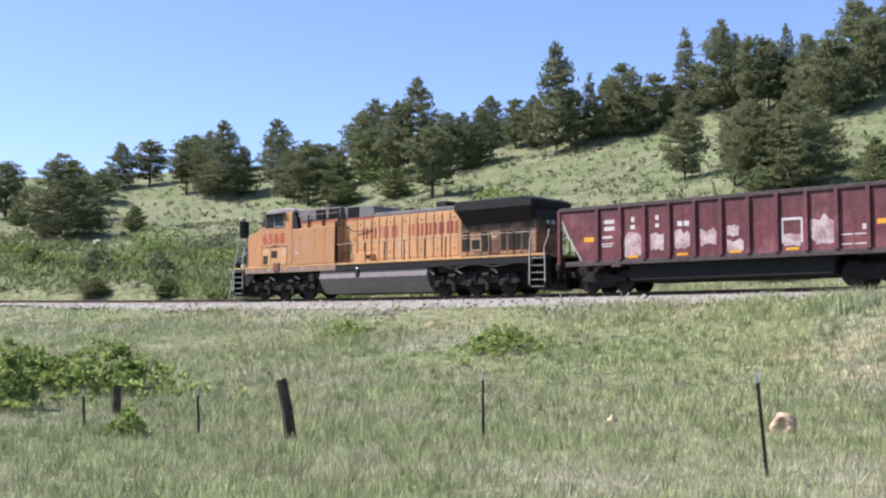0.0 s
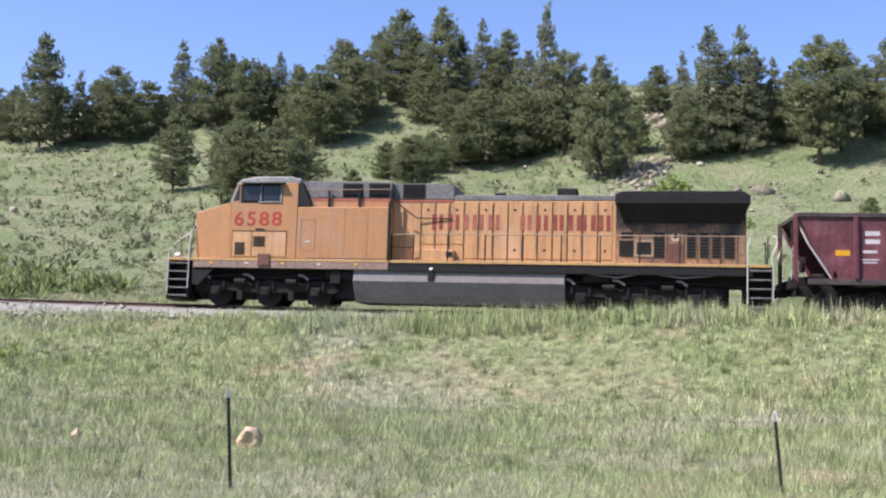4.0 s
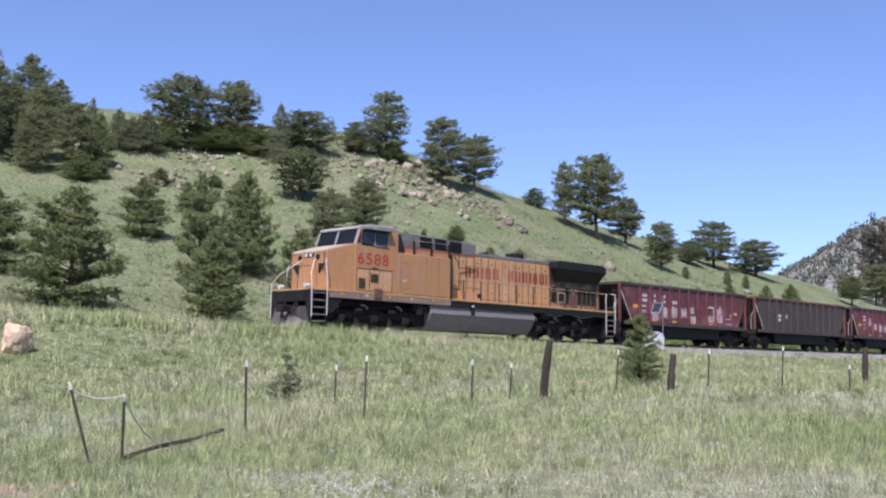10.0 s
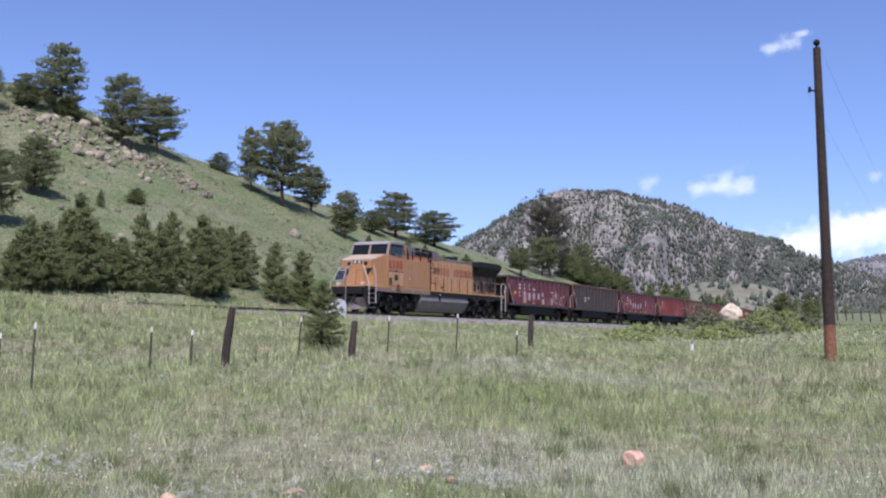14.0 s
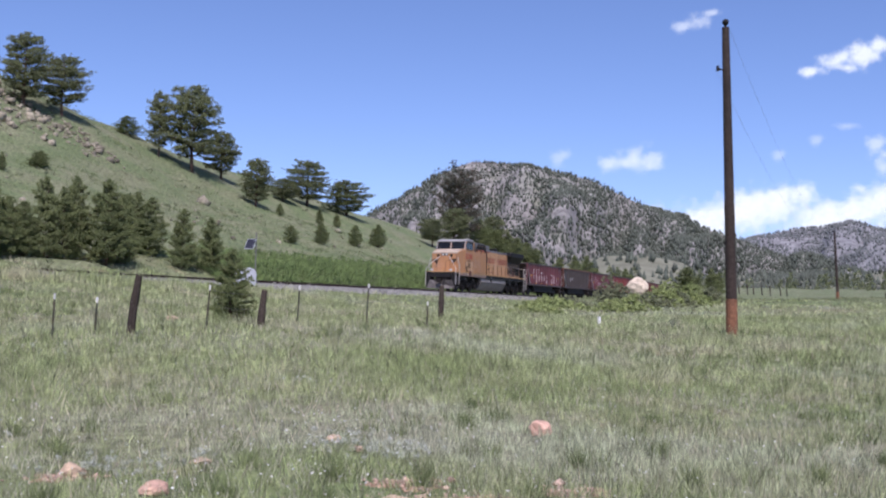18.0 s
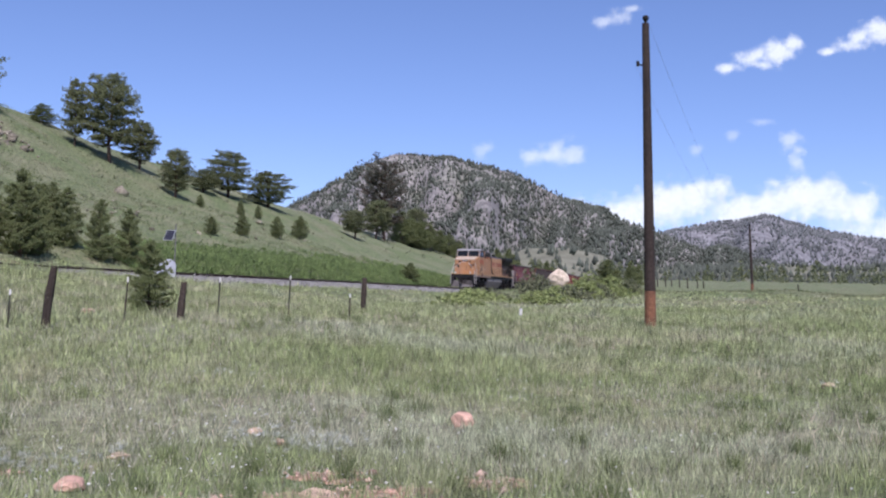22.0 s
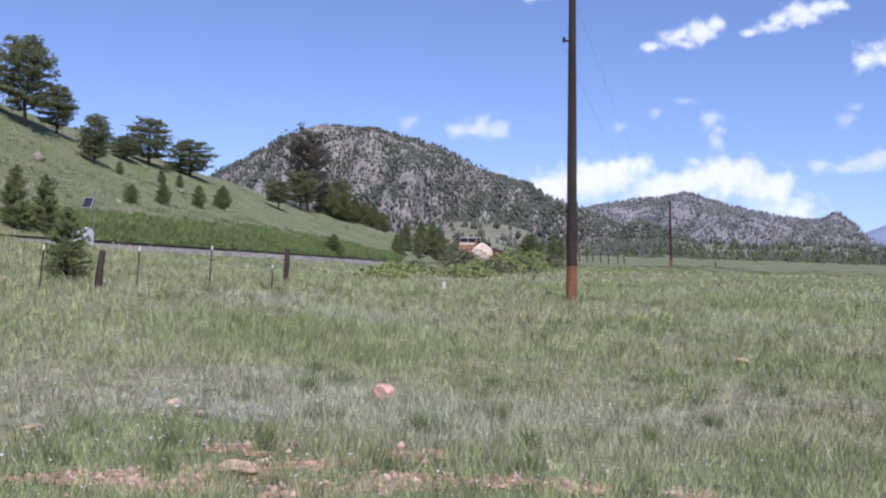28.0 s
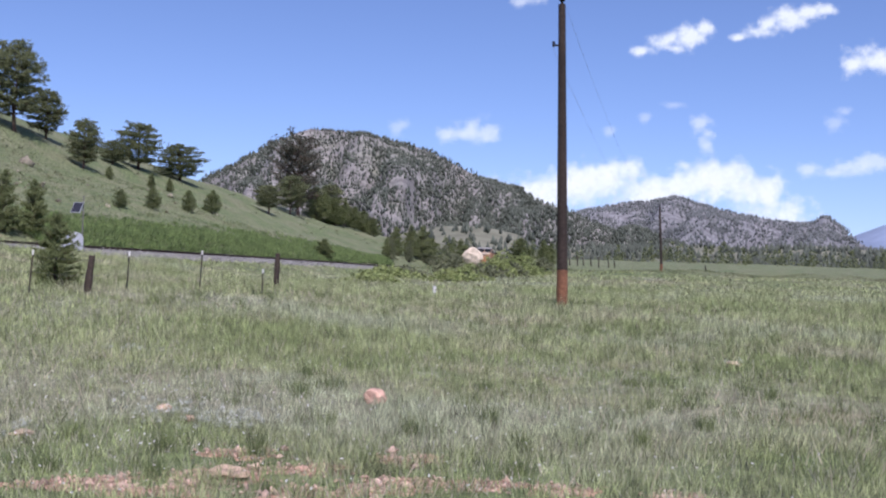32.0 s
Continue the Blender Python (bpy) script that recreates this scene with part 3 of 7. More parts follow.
def tube(bm, points, r, sides=6):
    """A round bar bent along the points, in one piece."""
    pts = [Vector(p) for p in points]
    rings = []
    for k, p in enumerate(pts):
        way = (pts[min(k + 1, len(pts) - 1)] - pts[max(k - 1, 0)]).normalized()
        side = way.cross(Vector((.31, .17, .93)) if abs(way.z) < .9 else Vector((1, .1, 0))).normalized()
        up = way.cross(side)
        rings.append([bm.verts.new(p + (side * math.cos(i / sides * 6.2832) + up * math.sin(i / sides * 6.2832)) * r) for i in range(sides)])
    for one, two in zip(rings, rings[1:]):
        for i in range(sides):
            bm.faces.new((one[i], one[(i + 1) % sides], two[(i + 1) % sides], two[i]))
    bm.faces.new(rings[0][::-1])
    bm.faces.new(rings[-1])
    return bm


def prism(bm, outline, y0, y1, bevel=0.0):
    """An outline of x, z pairs, drawn out from y0 to y1."""
    one = [bm.verts.new((x, y0, z)) for x, z in outline]
    two = [bm.verts.new((x, y1, z)) for x, z in outline]
    k = len(outline)
    faces = [bm.faces.new(one), bm.faces.new(two[::-1])]
    faces += [bm.faces.new((one[i], two[i], two[(i + 1) % k], one[(i + 1) % k])[::-1]) for i in range(k)]
    bmesh.ops.recalc_face_normals(bm, faces=faces)
    if bevel:
        bmesh.ops.bevel(bm, geom=list({e for f in faces for e in f.edges}), offset=bevel, segments=1, affect="EDGES")
    return bm


def thing(name, label, category, group="", m=None):
    """An Empty at the base of a thing."""
    ob = tagged(new(name), label, category, group)
    if m is not None:
        ob.matrix_basis = m
    return ob


def settled(x, y, sink=0.0):
    """The ground's height at one place."""
    return float(ground_z(np.array([x]), np.array([y]))[0]) - sink


# ---- land ----
def make_ground():
    bears = np.r_[np.arange(-180, -34, 4.0), np.arange(-34, 136, .4), np.arange(136, 180, 4.0)]
    fars = np.r_[.0, np.geomspace(1.5, 4800, 270)]
    b, d = np.meshgrid(np.radians(bears), fars)
    x, y = np.sin(b) * d, np.cos(b) * d
    z = ground_z(x.ravel(), y.ravel())
    k, rows = len(bears), len(fars)
    i = np.arange(rows - 1)[:, None] * k + np.arange(k)[None]
    j = np.arange(rows - 1)[:, None] * k + (np.arange(k)[None] + 1) % k
    faces = np.stack([i, i + k, j + k, j], -1).reshape(-1, 4)[:, ::-1]
    ob = heap("ground", np.c_[x.ravel(), y.ravel(), z], faces, MEADOW, smooth=True)
    return tagged(ob, "uneven green and straw-coloured grassland rising to a hillside", "ground", kind="structure")


def strip(name, profile, s0, s1, step, material, label="", category="", kind=""):
    """A long body along the track with the profile of (side, up) pairs."""
    ss = np.arange(s0, s1, step)
    verts, faces, k = [], [], len(profile)
    for s in ss:
        for side, up in profile:
            p, _ = on_track(s, side, up)
            verts.append(p)
    for r in range(len(ss) - 1):
        for c in range(k - 1):
            a = r * k + c
            faces.append((a, a + 1, a + k + 1, a + k))
    ob = heap(name, verts, faces, material)
    return tagged(ob, label, category, kind=kind)


def make_track():
    bed = strip("track_bed", [(-4.6, -1.35), (-3.3, -.75), (-1.95, -.24), (-1.7, -.2), (1.7, -.2), (1.95, -.24), (3.3, -.8), (4.4, -1.3)], 4, 590, 2.0, BALLAST,
                "grey crushed-stone ballast bed under the rails", "ballast", "structure")
    for side in (-.7525, .7525):
        profile = [(side - .07, -.185), (side - .07, -.165), (side - .01, -.14), (side - .01, -.05), (side - .036, -.04), (side - .036, 0), (side + .036, 0),
                   (side + .036, -.04), (side + .01, -.05), (side + .01, -.14), (side + .07, -.165), (side + .07, -.185)]
        rail = strip("rail", profile, 4, 590, 2.0, STEEL_RUST, "rusty steel rail with a worn bright top", "rail", "structure")
        top = strip("rail_head", [(side - .03, .004), (side + .03, .004)], 4, 590, 2.0, STEEL_BRIGHT)
        top.parent = rail
    me = bpy.data.meshes.new("sleeper")
    bm = box(bmesh.new(), -.11, .11, -1.28, 1.28, -.36, -.18, .012)
    bm.to_mesh(me)
    bm.free()
    me.materials.append(TIMBER)
    for n, s in enumerate(np.arange(110, 292, .62)):
        p, way = on_track(s)
        ob = new("sleeper", me)
        ob.parent = bed
        ob.matrix_basis = pose(*p, 0, 0, math.degrees(math.atan2(way[1], way[0])) + random.uniform(-.6, .6))
    # loose stones on the shoulders
    verts, faces = [], []
    rng = np.random.default_rng(4)
    for _ in range(9000):
        s, side = rng.uniform(112, 330), rng.choice([-1, -1, -1, 1]) * rng.uniform(1.7, 4.4)
        up = np.interp(abs(side), [1.7, 1.95, 3.3, 4.6], [-.2, -.24, -.75, -1.33])
        p, _ = on_track(s, side, up + .02)
        r = rng.uniform(.03, .085)
        c = [p + r * rng.normal(size=3) * .75 for _ in range(4)]
        k = len(verts)
        verts += c
        faces += [(k, k+1, k+2), (k, k+2, k+3), (k, k+3, k+1), (k+1, k+3, k+2)]
    tagged(heap("ballast_stones", verts, faces, STONE_CRUSHED), "loose grey ballast stones on the track shoulder", "stones", kind="stuff")


def make_mountain(name, ridge, far, foot, depth, material, label, seed, rough=1.0):
    """A mountain whose skyline follows ridge (bearing, elevation in degrees) at a distance, sloping to a foot nearer by."""
    rb, re = np.array(ridge).T
    bears = np.arange(rb[0], rb[-1], .12)
    el = np.interp(bears, rb, re)
    u = np.r_[np.linspace(0, 1, 60), 1.08, 1.25, 1.5]
    rng = np.random.default_rng(seed)
    ph = rng.uniform(0, 6, 12)
    verts = []
    for v in u:
        d = foot + (far - foot) * v
        top = EYE + far * np.tan(np.radians(el))
        low = foot_height(foot)
        w = v ** 1.25 if v <= 1 else max(0, 1 - (v - 1) * 1.6)
        z = low + (top - low) * w
        gully = np.zeros_like(bears)
        for q in range(4):
            f = .45 * 1.8 ** q
            gully += np.sin(bears * f * 2.1 + ph[q] + 2.2 * np.sin(v * (3 + q) + ph[q + 6])) / 1.9 ** q
        z = z + gully * depth * rough * 3 * min(v, 1) * max(0, 1 - min(v, 1)) ** .8
        b = np.radians(bears)
        verts.append(np.stack([np.sin(b) * d, np.cos(b) * d, z], 1))
    k = len(bears)
    verts = np.concatenate(verts)
    i = (np.arange(len(u) - 1)[:, None] * k + np.arange(k - 1)[None]).ravel()
    faces = np.stack([i, i + 1, i + k + 1, i + k], 1)
    ob = heap(name, verts, faces, material, smooth=True)
    tagged(ob, label, "mountain", kind="structure")
    return verts.reshape(len(u), k, 3)


def foot_height(d):
    return float(lie(np.array([0.0 + d * .92]), np.array([-.39 * d]))[0]) - 4


def make_woods(name, grid, count, seed, low, high, tall, label, rows=(2, 58), cluster=1.0, thick=None, material=None):
    """Thousands of small far trees scattered over a mountain's face in ragged drifts; thick: the bearings between which forest closes, and how far up."""
    rng = np.random.default_rng(seed)
    spots = []
    nu, nb = grid.shape[:2]
    while len(spots) < count:
        i, j = rng.integers(rows[0], rows[1]), rng.integers(0, nb)
        p = grid[i, j] + rng.normal(size=3) * (6, 6, 0) - (0, 0, 1.5)
        drift = noise.noise(Vector((p[0] * .011, p[1] * .011, p[2] * .03))) + .6 * noise.noise(Vector((p[0] * .03, p[1] * .03, p[2] * .07)))
        chance = .4 + cluster * .75 * drift + .22 * (1 - i / nu)
        if i > 54:
            chance += .45
        if thick:
            bear = math.degrees(math.atan2(p[0], p[1]))
            chance += .8 * min(1, max(0, (bear - thick[0]) / (thick[1] - thick[0])))
        if rng.uniform() < chance:
            spots.append(p)
    p = np.array(spots)
    n = len(p)
    h, w, ang = rng.uniform(low, high, n), tall * rng.uniform(.7, 1.25, n), rng.uniform(0, 6, n)
    ring = [np.stack([p[:, 0] + w * np.cos(ang + q * 1.571), p[:, 1] + w * np.sin(ang + q * 1.571), p[:, 2] + h * rng.uniform(.1, .35, n)], 1) for q in range(4)]
    verts = np.stack(ring + [p + np.stack([w * 0, w * 0, h], 1), p - (0, 0, 2)], 1).reshape(-1, 3)
    tri = np.array([t for q in range(4) for t in ((q, (q + 1) % 4, 4), ((q + 1) % 4, q, 5))])
    faces = (np.arange(n)[:, None, None] * 6 + tri[None]).reshape(-1, 3)
    return tagged(heap(name, verts, faces, material or WOODS), label, "woods", kind="stuff")


make_ground()
make_track()
near_face = make_mountain("mountain", RIDGE_NEAR, 1900, 900, 26, MOUNTAIN, "rocky grey mountain dotted with dark pines", 3)
far_face = make_mountain("mountain", RIDGE_FAR, 2900, 1500, 30, MOUNTAIN_FAR, "long rocky ridge greyed for haze, with forested lower slopes", 5)
make_mountain("mountain", RIDGE_BLUE, 4300, 3300, 5, MOUNTAIN_BLUE, "distant mountain tinted blue for haze", 8, .3)
make_woods("mountain_woods", near_face, 52000, 6, 3.4, 6.6, 1.45, "scattered dark pines on the rocky mountain face", (2, 63), thick=(103.5, 107.5))
make_woods("ridge_woods", far_face, 17000, 7, 5, 9, 2.2, "forest tinted paler for haze on the far ridge's slopes", (4, 60), material=WOODS_HAZY)
hill_face = make_mountain("foothill", FOOTHILL_A, 860, 690, 2, FOOTHILL, "pale green grassy foothill below the mountain", 9, .3)
long_face = make_mountain("foothill", FOOTHILL_B, 1250, 860, 2, FOOTHILL, "low pale grassy foothills along the far ridge", 10, .3)
make_woods("foothill_woods", hill_face, 170, 12, 5, 9, 2.0, "scattered pines on the grassy foothill")
make_woods("foothill_woods", long_face, 2400, 13, 5, 10, 2.4, "scattered pines on the far foothills")


# ---- trees ----
def tufts(rng, centres, sizes, blades, spread=1.0, lift=.25, flat=.75):
    """Spiky clumps of needles or leaves: many thin quads that radiate from each centre."""
    n = len(centres)
    c = np.repeat(np.asarray(centres), blades, 0)
    r = np.repeat(np.asarray(sizes), blades)[:, None]
    way = rng.normal(size=(n * blades, 3))
    way /= np.linalg.norm(way, axis=1)[:, None]
    way[:, 2] = way[:, 2] * flat + lift
    side = np.cross(way, rng.normal(size=way.shape))
    side /= np.linalg.norm(side, axis=1)[:, None] + 1e-9
    root = c + way * r * .12
    tip = c + way * r * rng.uniform(.7, 1.15, (n * blades, 1))
    w = side * r * .15 * spread
    mid = (root + tip) / 2
    verts = np.stack([root, mid - w, tip, mid + w], 1).reshape(-1, 3)
    faces = np.arange(len(verts)).reshape(-1, 4)
    return verts, faces


# How each kind of pine grows: where its crown begins, its limbs, how many stand in a whorl, the rise of a limb, its foliage
GROWTH = {
    "tall": dict(low=(.14, .25), limbs=76, whorl=4, rise=.14, pads=74, size=(.032, .052), shape=lambda u: .46 * math.sin(math.pi * (.22 + .70 * u)) ** .75),
    "full": dict(low=(.05, .13), limbs=84, whorl=5, rise=.08, pads=64, size=(.032, .052), shape=lambda u: (.5 * (1 - u ** 1.9) ** .8 + .06) * (.74 + .26 * min(1, u * 4))),
    "fir": dict(low=(.03, .08), limbs=96, whorl=6, rise=-.1, pads=62, size=(.028, .044), shape=lambda u: .5 * (1 - u) ** .72 + .045),
    "young": dict(low=(.0, .03), limbs=84, whorl=5, rise=.28, pads=68, size=(.036, .058), shape=lambda u: (.5 * (1 - u ** 1.45) ** .75 + .06) * (.84 + .16 * min(1, u * 5))),
    "bare": dict(low=(.16, .18), limbs=74, whorl=3, rise=.34, pads=62, size=(.026, .046), shape=lambda u: .5 * math.sin(math.pi * (.2 + .66 * u)) ** .6),
}


def make_pine(style, seed):
    """A pine one metre tall and one metre wide: tapered trunk, whorls of limbs, and flat pads of needles with gaps between them."""
    rng = np.random.default_rng(seed)
    g = GROWTH[style]
    top = thing("pine_tree", "pine", "tree")
    bm = bmesh.new()
    lean = rng.normal(size=2) * .018
    spine = [Vector((lean[0] * k, lean[1] * k, z)) for k, z in ((0, -.03), (1, .25), (0, .5), (-1, .75), (0, .96))]
    radii = [.030, .023, .017, .011, .003] if style in ("tall", "bare") else [.023, .018, .013, .008, .002]
    for (a, b), (r, q) in zip(zip(spine, spine[1:]), zip(radii, radii[1:])):
        bar(bm, a, b, r, 7, q)
    low, count, whorl = rng.uniform(*g["low"]), g["limbs"], g["whorl"]
    heights = np.sort(np.repeat(low + (.95 - low) * (np.arange(count // whorl + 1) + rng.uniform(-.28, .28, count // whorl + 1)) / (count // whorl), whorl)[:count] + rng.normal(size=count) * .016)
    lopsided, turn = rng.uniform(.06, .2), rng.uniform(0, 6.283)
    centres, sizes = [], []
    for k, z in enumerate(heights):
        u = min(1, max(0, (z - low) / (.96 - low)))
        ang = k * 6.283 / whorl + (k // whorl) * 1.1 + rng.uniform(-.45, .45)
        reach = g["shape"](u) * rng.uniform(.66, 1.08) * (1 + lopsided * math.sin(ang + turn))
        way = Vector((math.cos(ang), math.sin(ang), 0))
        across = Vector((-way.y, way.x, 0))
        a = Vector((0, 0, z - .02))
        b = a + way * reach + Vector((0, 0, g["rise"] * reach * rng.uniform(.2, 1.5) + .012))
        if reach > .09:
            bar(bm, a, b, .0065 if style != "bare" else .009, 4, .002)
            if style == "bare":
                for q in range(5):
                    p = a.lerp(b, rng.uniform(.35, .95))
                    bar(bm, p, p + way * rng.uniform(.03, .1) + across * rng.uniform(-.12, .12) + Vector((0, 0, rng.uniform(-.01, .06))), .0035, 3, .0012)
        for _ in range(max(4, int(reach * g["pads"]))):
            f = rng.uniform(.2, 1.06) ** .75
            wide = .16 * reach + .018
            p = a.lerp(b, f) + across * (rng.normal() * wide * (.45 + .6 * f)) + Vector((0, 0, rng.normal() * .0155 + .008))
            centres.append(tuple(p))
            sizes.append(rng.uniform(*g["size"]) * (1.15 - .3 * f))
    for q in range(16):
        centres.append((rng.normal() * .035, rng.normal() * .035, .90 + .085 * rng.uniform()))
        sizes.append(.04)
    part("trunk", bm, BARK, top)
    verts, faces = tufts(rng, np.array(centres), np.array(sizes), 22, .6, .2, .6)
    heap("crown", verts, faces, {"tall": NEEDLES, "full": NEEDLES, "bare": NEEDLES_GREY, "fir": NEEDLES_FIR, "young": NEEDLES_YOUNG}[style], parent=top)
    return top


def plant(spots, models, label, group):
    for x, y, h, w in spots:
        model = random.choice(models)
        ob = copy_thing(model, Matrix())
        wide = w * random.uniform(1.0, 1.2)
        ob.scale = (wide, wide, h * 1.03)
        ob.location, ob.rotation_euler = (x, y, settled(x, y, .05)), (0, 0, random.uniform(0, 6.28))
        tagged(ob, label, "tree", group)


def drop(models):
    for top in models:
        for o in (*top.children_recursive, top):
            bpy.data.objects.remove(o)


def make_snag(x, y, h):
    """A dead grey tree: a bare trunk and a few broken limbs."""
    rng = np.random.default_rng(17)
    top = thing("dead_tree", "thin dead grey tree with broken bare limbs", "tree")
    z = settled(x, y, .2)
    part("trunk", bar(bmesh.new(), (x, y, z), (x + .15, y, z + h), .16, 7, .02), DEAD_WOOD, top)
    for k in range(16):
        u, a, r = .3 + .65 * k / 16, rng.uniform(0, 6.28), rng.uniform(.4, 1.3) * (1.2 - .8 * k / 16)
        part("limb", bar(bmesh.new(), (x + .15 * u, y, z + h * u), (x + math.cos(a) * r, y + math.sin(a) * r, z + h * u + r * rng.uniform(.1, .6)), .04, 5, .01), DEAD_WOOD, top)


make_snag(-15.5, 166, 8.2)
BARE_PINE = [(213.9, -29.9, 14.6, 10.5)]
old_pine = make_pine("bare", 80)
plant(BARE_PINE, [old_pine], "old half-bare grey pine on the far crest", "")
drop([old_pine])
tall_pines = [make_pine("tall", 20 + k) for k in range(6)]
full_pines = [make_pine("full", 30 + k) for k in range(6)]
firs = [make_pine("fir", 40 + k) for k in range(3)]
young_pines = [make_pine("young", 60 + k) for k in range(5)]
for spots in (PONDEROSA_A, PONDEROSA_B, PONDEROSA_C, PONDEROSA_D, PONDEROSA_E):
    open_crowned = [p for n, p in enumerate(spots) if math.degrees(math.atan2(p[0], p[1])) > 58 or n % 3 == 0]
    plant(open_crowned, tall_pines, "tall pine with a bare lower trunk and layered crown", "hillside pines")
    plant([p for p in spots if p not in open_crowned], full_pines, "tall full-crowned green pine on a hillside", "hillside pines")
plant(FIR_A, firs, "slender pointed dark green fir on the slope", "hillside firs")
for spots in (YOUNG_A, YOUNG_B, YOUNG_C):
    plant(spots, young_pines, "bushy young green pine branching down to the grass", "young pines")
ridge_spots = [(math.sin(radians(b)) * d, math.cos(radians(b)) * d, h, w) for b, d, h, w in ((98.9, 222, 6.5, 5), (99.4, 226, 6, 5), (99.9, 226, 5.4, 4.6), (100.4, 230, 5, 4.2), (100.9, 230, 4.6, 4), (101.4, 232, 4.4, 4), (101.9, 230, 4, 3.6))]
bend_spots = [(math.sin(radians(b)) * d, math.cos(radians(b)) * d, h, w) for b, d, h, w in ((103.1, 188, 5.0, 2.9), (103.9, 190, 5.4, 3.2), (104.5, 192, 5.8, 3.4), (105.0, 194, 4.8, 3.6), (105.9, 206, 5.2, 3.0), (106.5, 208, 6.4, 3.6), (109.6, 190, 4.4, 4.2), (110.8, 196, 4.6, 2.6), (111.2, 198, 4.2, 2.4), (82.0, 82, 4.2, 2.6), (80.9, 84, 3.6, 2.4))]
plant(bend_spots, young_pines, "bushy dark young pine behind the track", "pines behind the track")
plant(ridge_spots, young_pines, "dark bushy pine in a row along the far crest", "pines on the far crest")
drop(tall_pines + full_pines + firs + young_pines)


# ---- the train: a locomotive pushing a string of hopper cars; local x runs the way that it travels ----
def wheelset(parent, x, r=.5, name="wheelset"):
    bm = bmesh.new()
    bar(bm, (0, -.95, 0), (0, .95, 0), .085, 10)
    for s in (-1, 1):
        bar(bm, (0, s * .69, 0), (0, s * .82, 0), r, 28)
        bar(bm, (0, s * .66, 0), (0, s * .69, 0), r + .028, 28)
        bar(bm, (0, s * .82, 0), (0, s * .845, 0), r * .62, 20)
        bar(bm, (0, s * .83, 0), (0, s * .87, 0), r * .3, 12)
        for k in range(5):
            a = k * 1.2566
            bar(bm, (math.cos(a) * r * .45, s * .82, math.sin(a) * r * .45), (math.cos(a) * r * .45, s * .85, math.sin(a) * r * .45), .035, 6)
    ob = part(name, bm, WHEEL_STEEL, parent, "dark steel wheels on an axle")
    ob.location = (x, 0, r)
    return ob


def spring(bm, x, y, z0, z1, r=.1):
    k = 6
    for n in range(k):
        z = z0 + (z1 - z0) * (n + .5) / k
        bar(bm, (x, y, z - .02), (x, y, z + .02), r, 10)


def engine_truck(loco, x):
    bm = bmesh.new()
    for s in (-1, 1):
        prism(bm, [(-3.0, .62), (-2.75, .95), (-2.3, 1.02), (-1.4, .86), (-.7, .86), (-.35, .98), (.35, .98), (.7, .86), (1.4, .86), (2.3, 1.02), (2.75, .95), (3.0, .62),
                   (2.75, .5), (1.6, .58), (.6, .5), (-.6, .5), (-1.6, .58), (-2.75, .5)], s * 1.02, s * 1.18, .015)
    truck = part("truck_frame", bm, GRIME_AND_SHADE, loco, "grimy cast bogie frame")
    truck.location = (x, 0, 0)
    for k in (-2.05, 0, 2.05):
        wheelset(truck, k, .53)
    for s in (-1, 1):
        for k in (-2.05, 0, 2.05):
            bm = box(bmesh.new(), k - .2, k + .2, s * 1.18, s * 1.32, .38, .72, .03)
            bar(bm, (k, s * 1.31, .55), (k, s * 1.36, .55), .13, 12)
            part("axle_box", bm, GRIME_AND_SHADE, truck, "oily axle box")
            for q in (-.32, .32):
                bm = bmesh.new()
                spring(bm, k + q, s * 1.2, .66, .96, .075)
                part("spring", bm, GRIME_AND_SHADE, truck)
        for k in (-1.05, 1.05):
            bm = bar(bmesh.new(), (k - .22, s * 1.26, .93), (k + .22, s * 1.26, .93), .12, 12)
            bar(bm, (k + .2, s * 1.26, .93), (k + .5, s * 1.24, .8), .03, 6)
            part("brake_cylinder", bm, GRIME_AND_SHADE, truck)
            part("brake_shoe", box(bmesh.new(), k - .12, k + .12, s * 1.1, s * 1.24, .2, .62, .03), GRIME_AND_SHADE, truck)
        bm = tube(bmesh.new(), [(-2.6, s * 1.2, 1.1), (-1.2, s * 1.24, 1.16), (0, s * 1.22, 1.06), (1.3, s * 1.24, 1.16), (2.6, s * 1.2, 1.08)], .025, 5)
        part("air_hose", bm, GRIME_AND_SHADE, truck)
    for s in (-1, 1):
        for k, w in ((-2.6, .16), (1.35, .2), (-.9, .22)):
            part("sand_pipe", tube(bmesh.new(), [(k, s * 1.3, 1.2), (k + w, s * 1.33, 1.17), (k + 2 * w, s * 1.3, 1.02)], .05, 6), TANK_GREY, truck, "pale dusty pipe")
    return truck


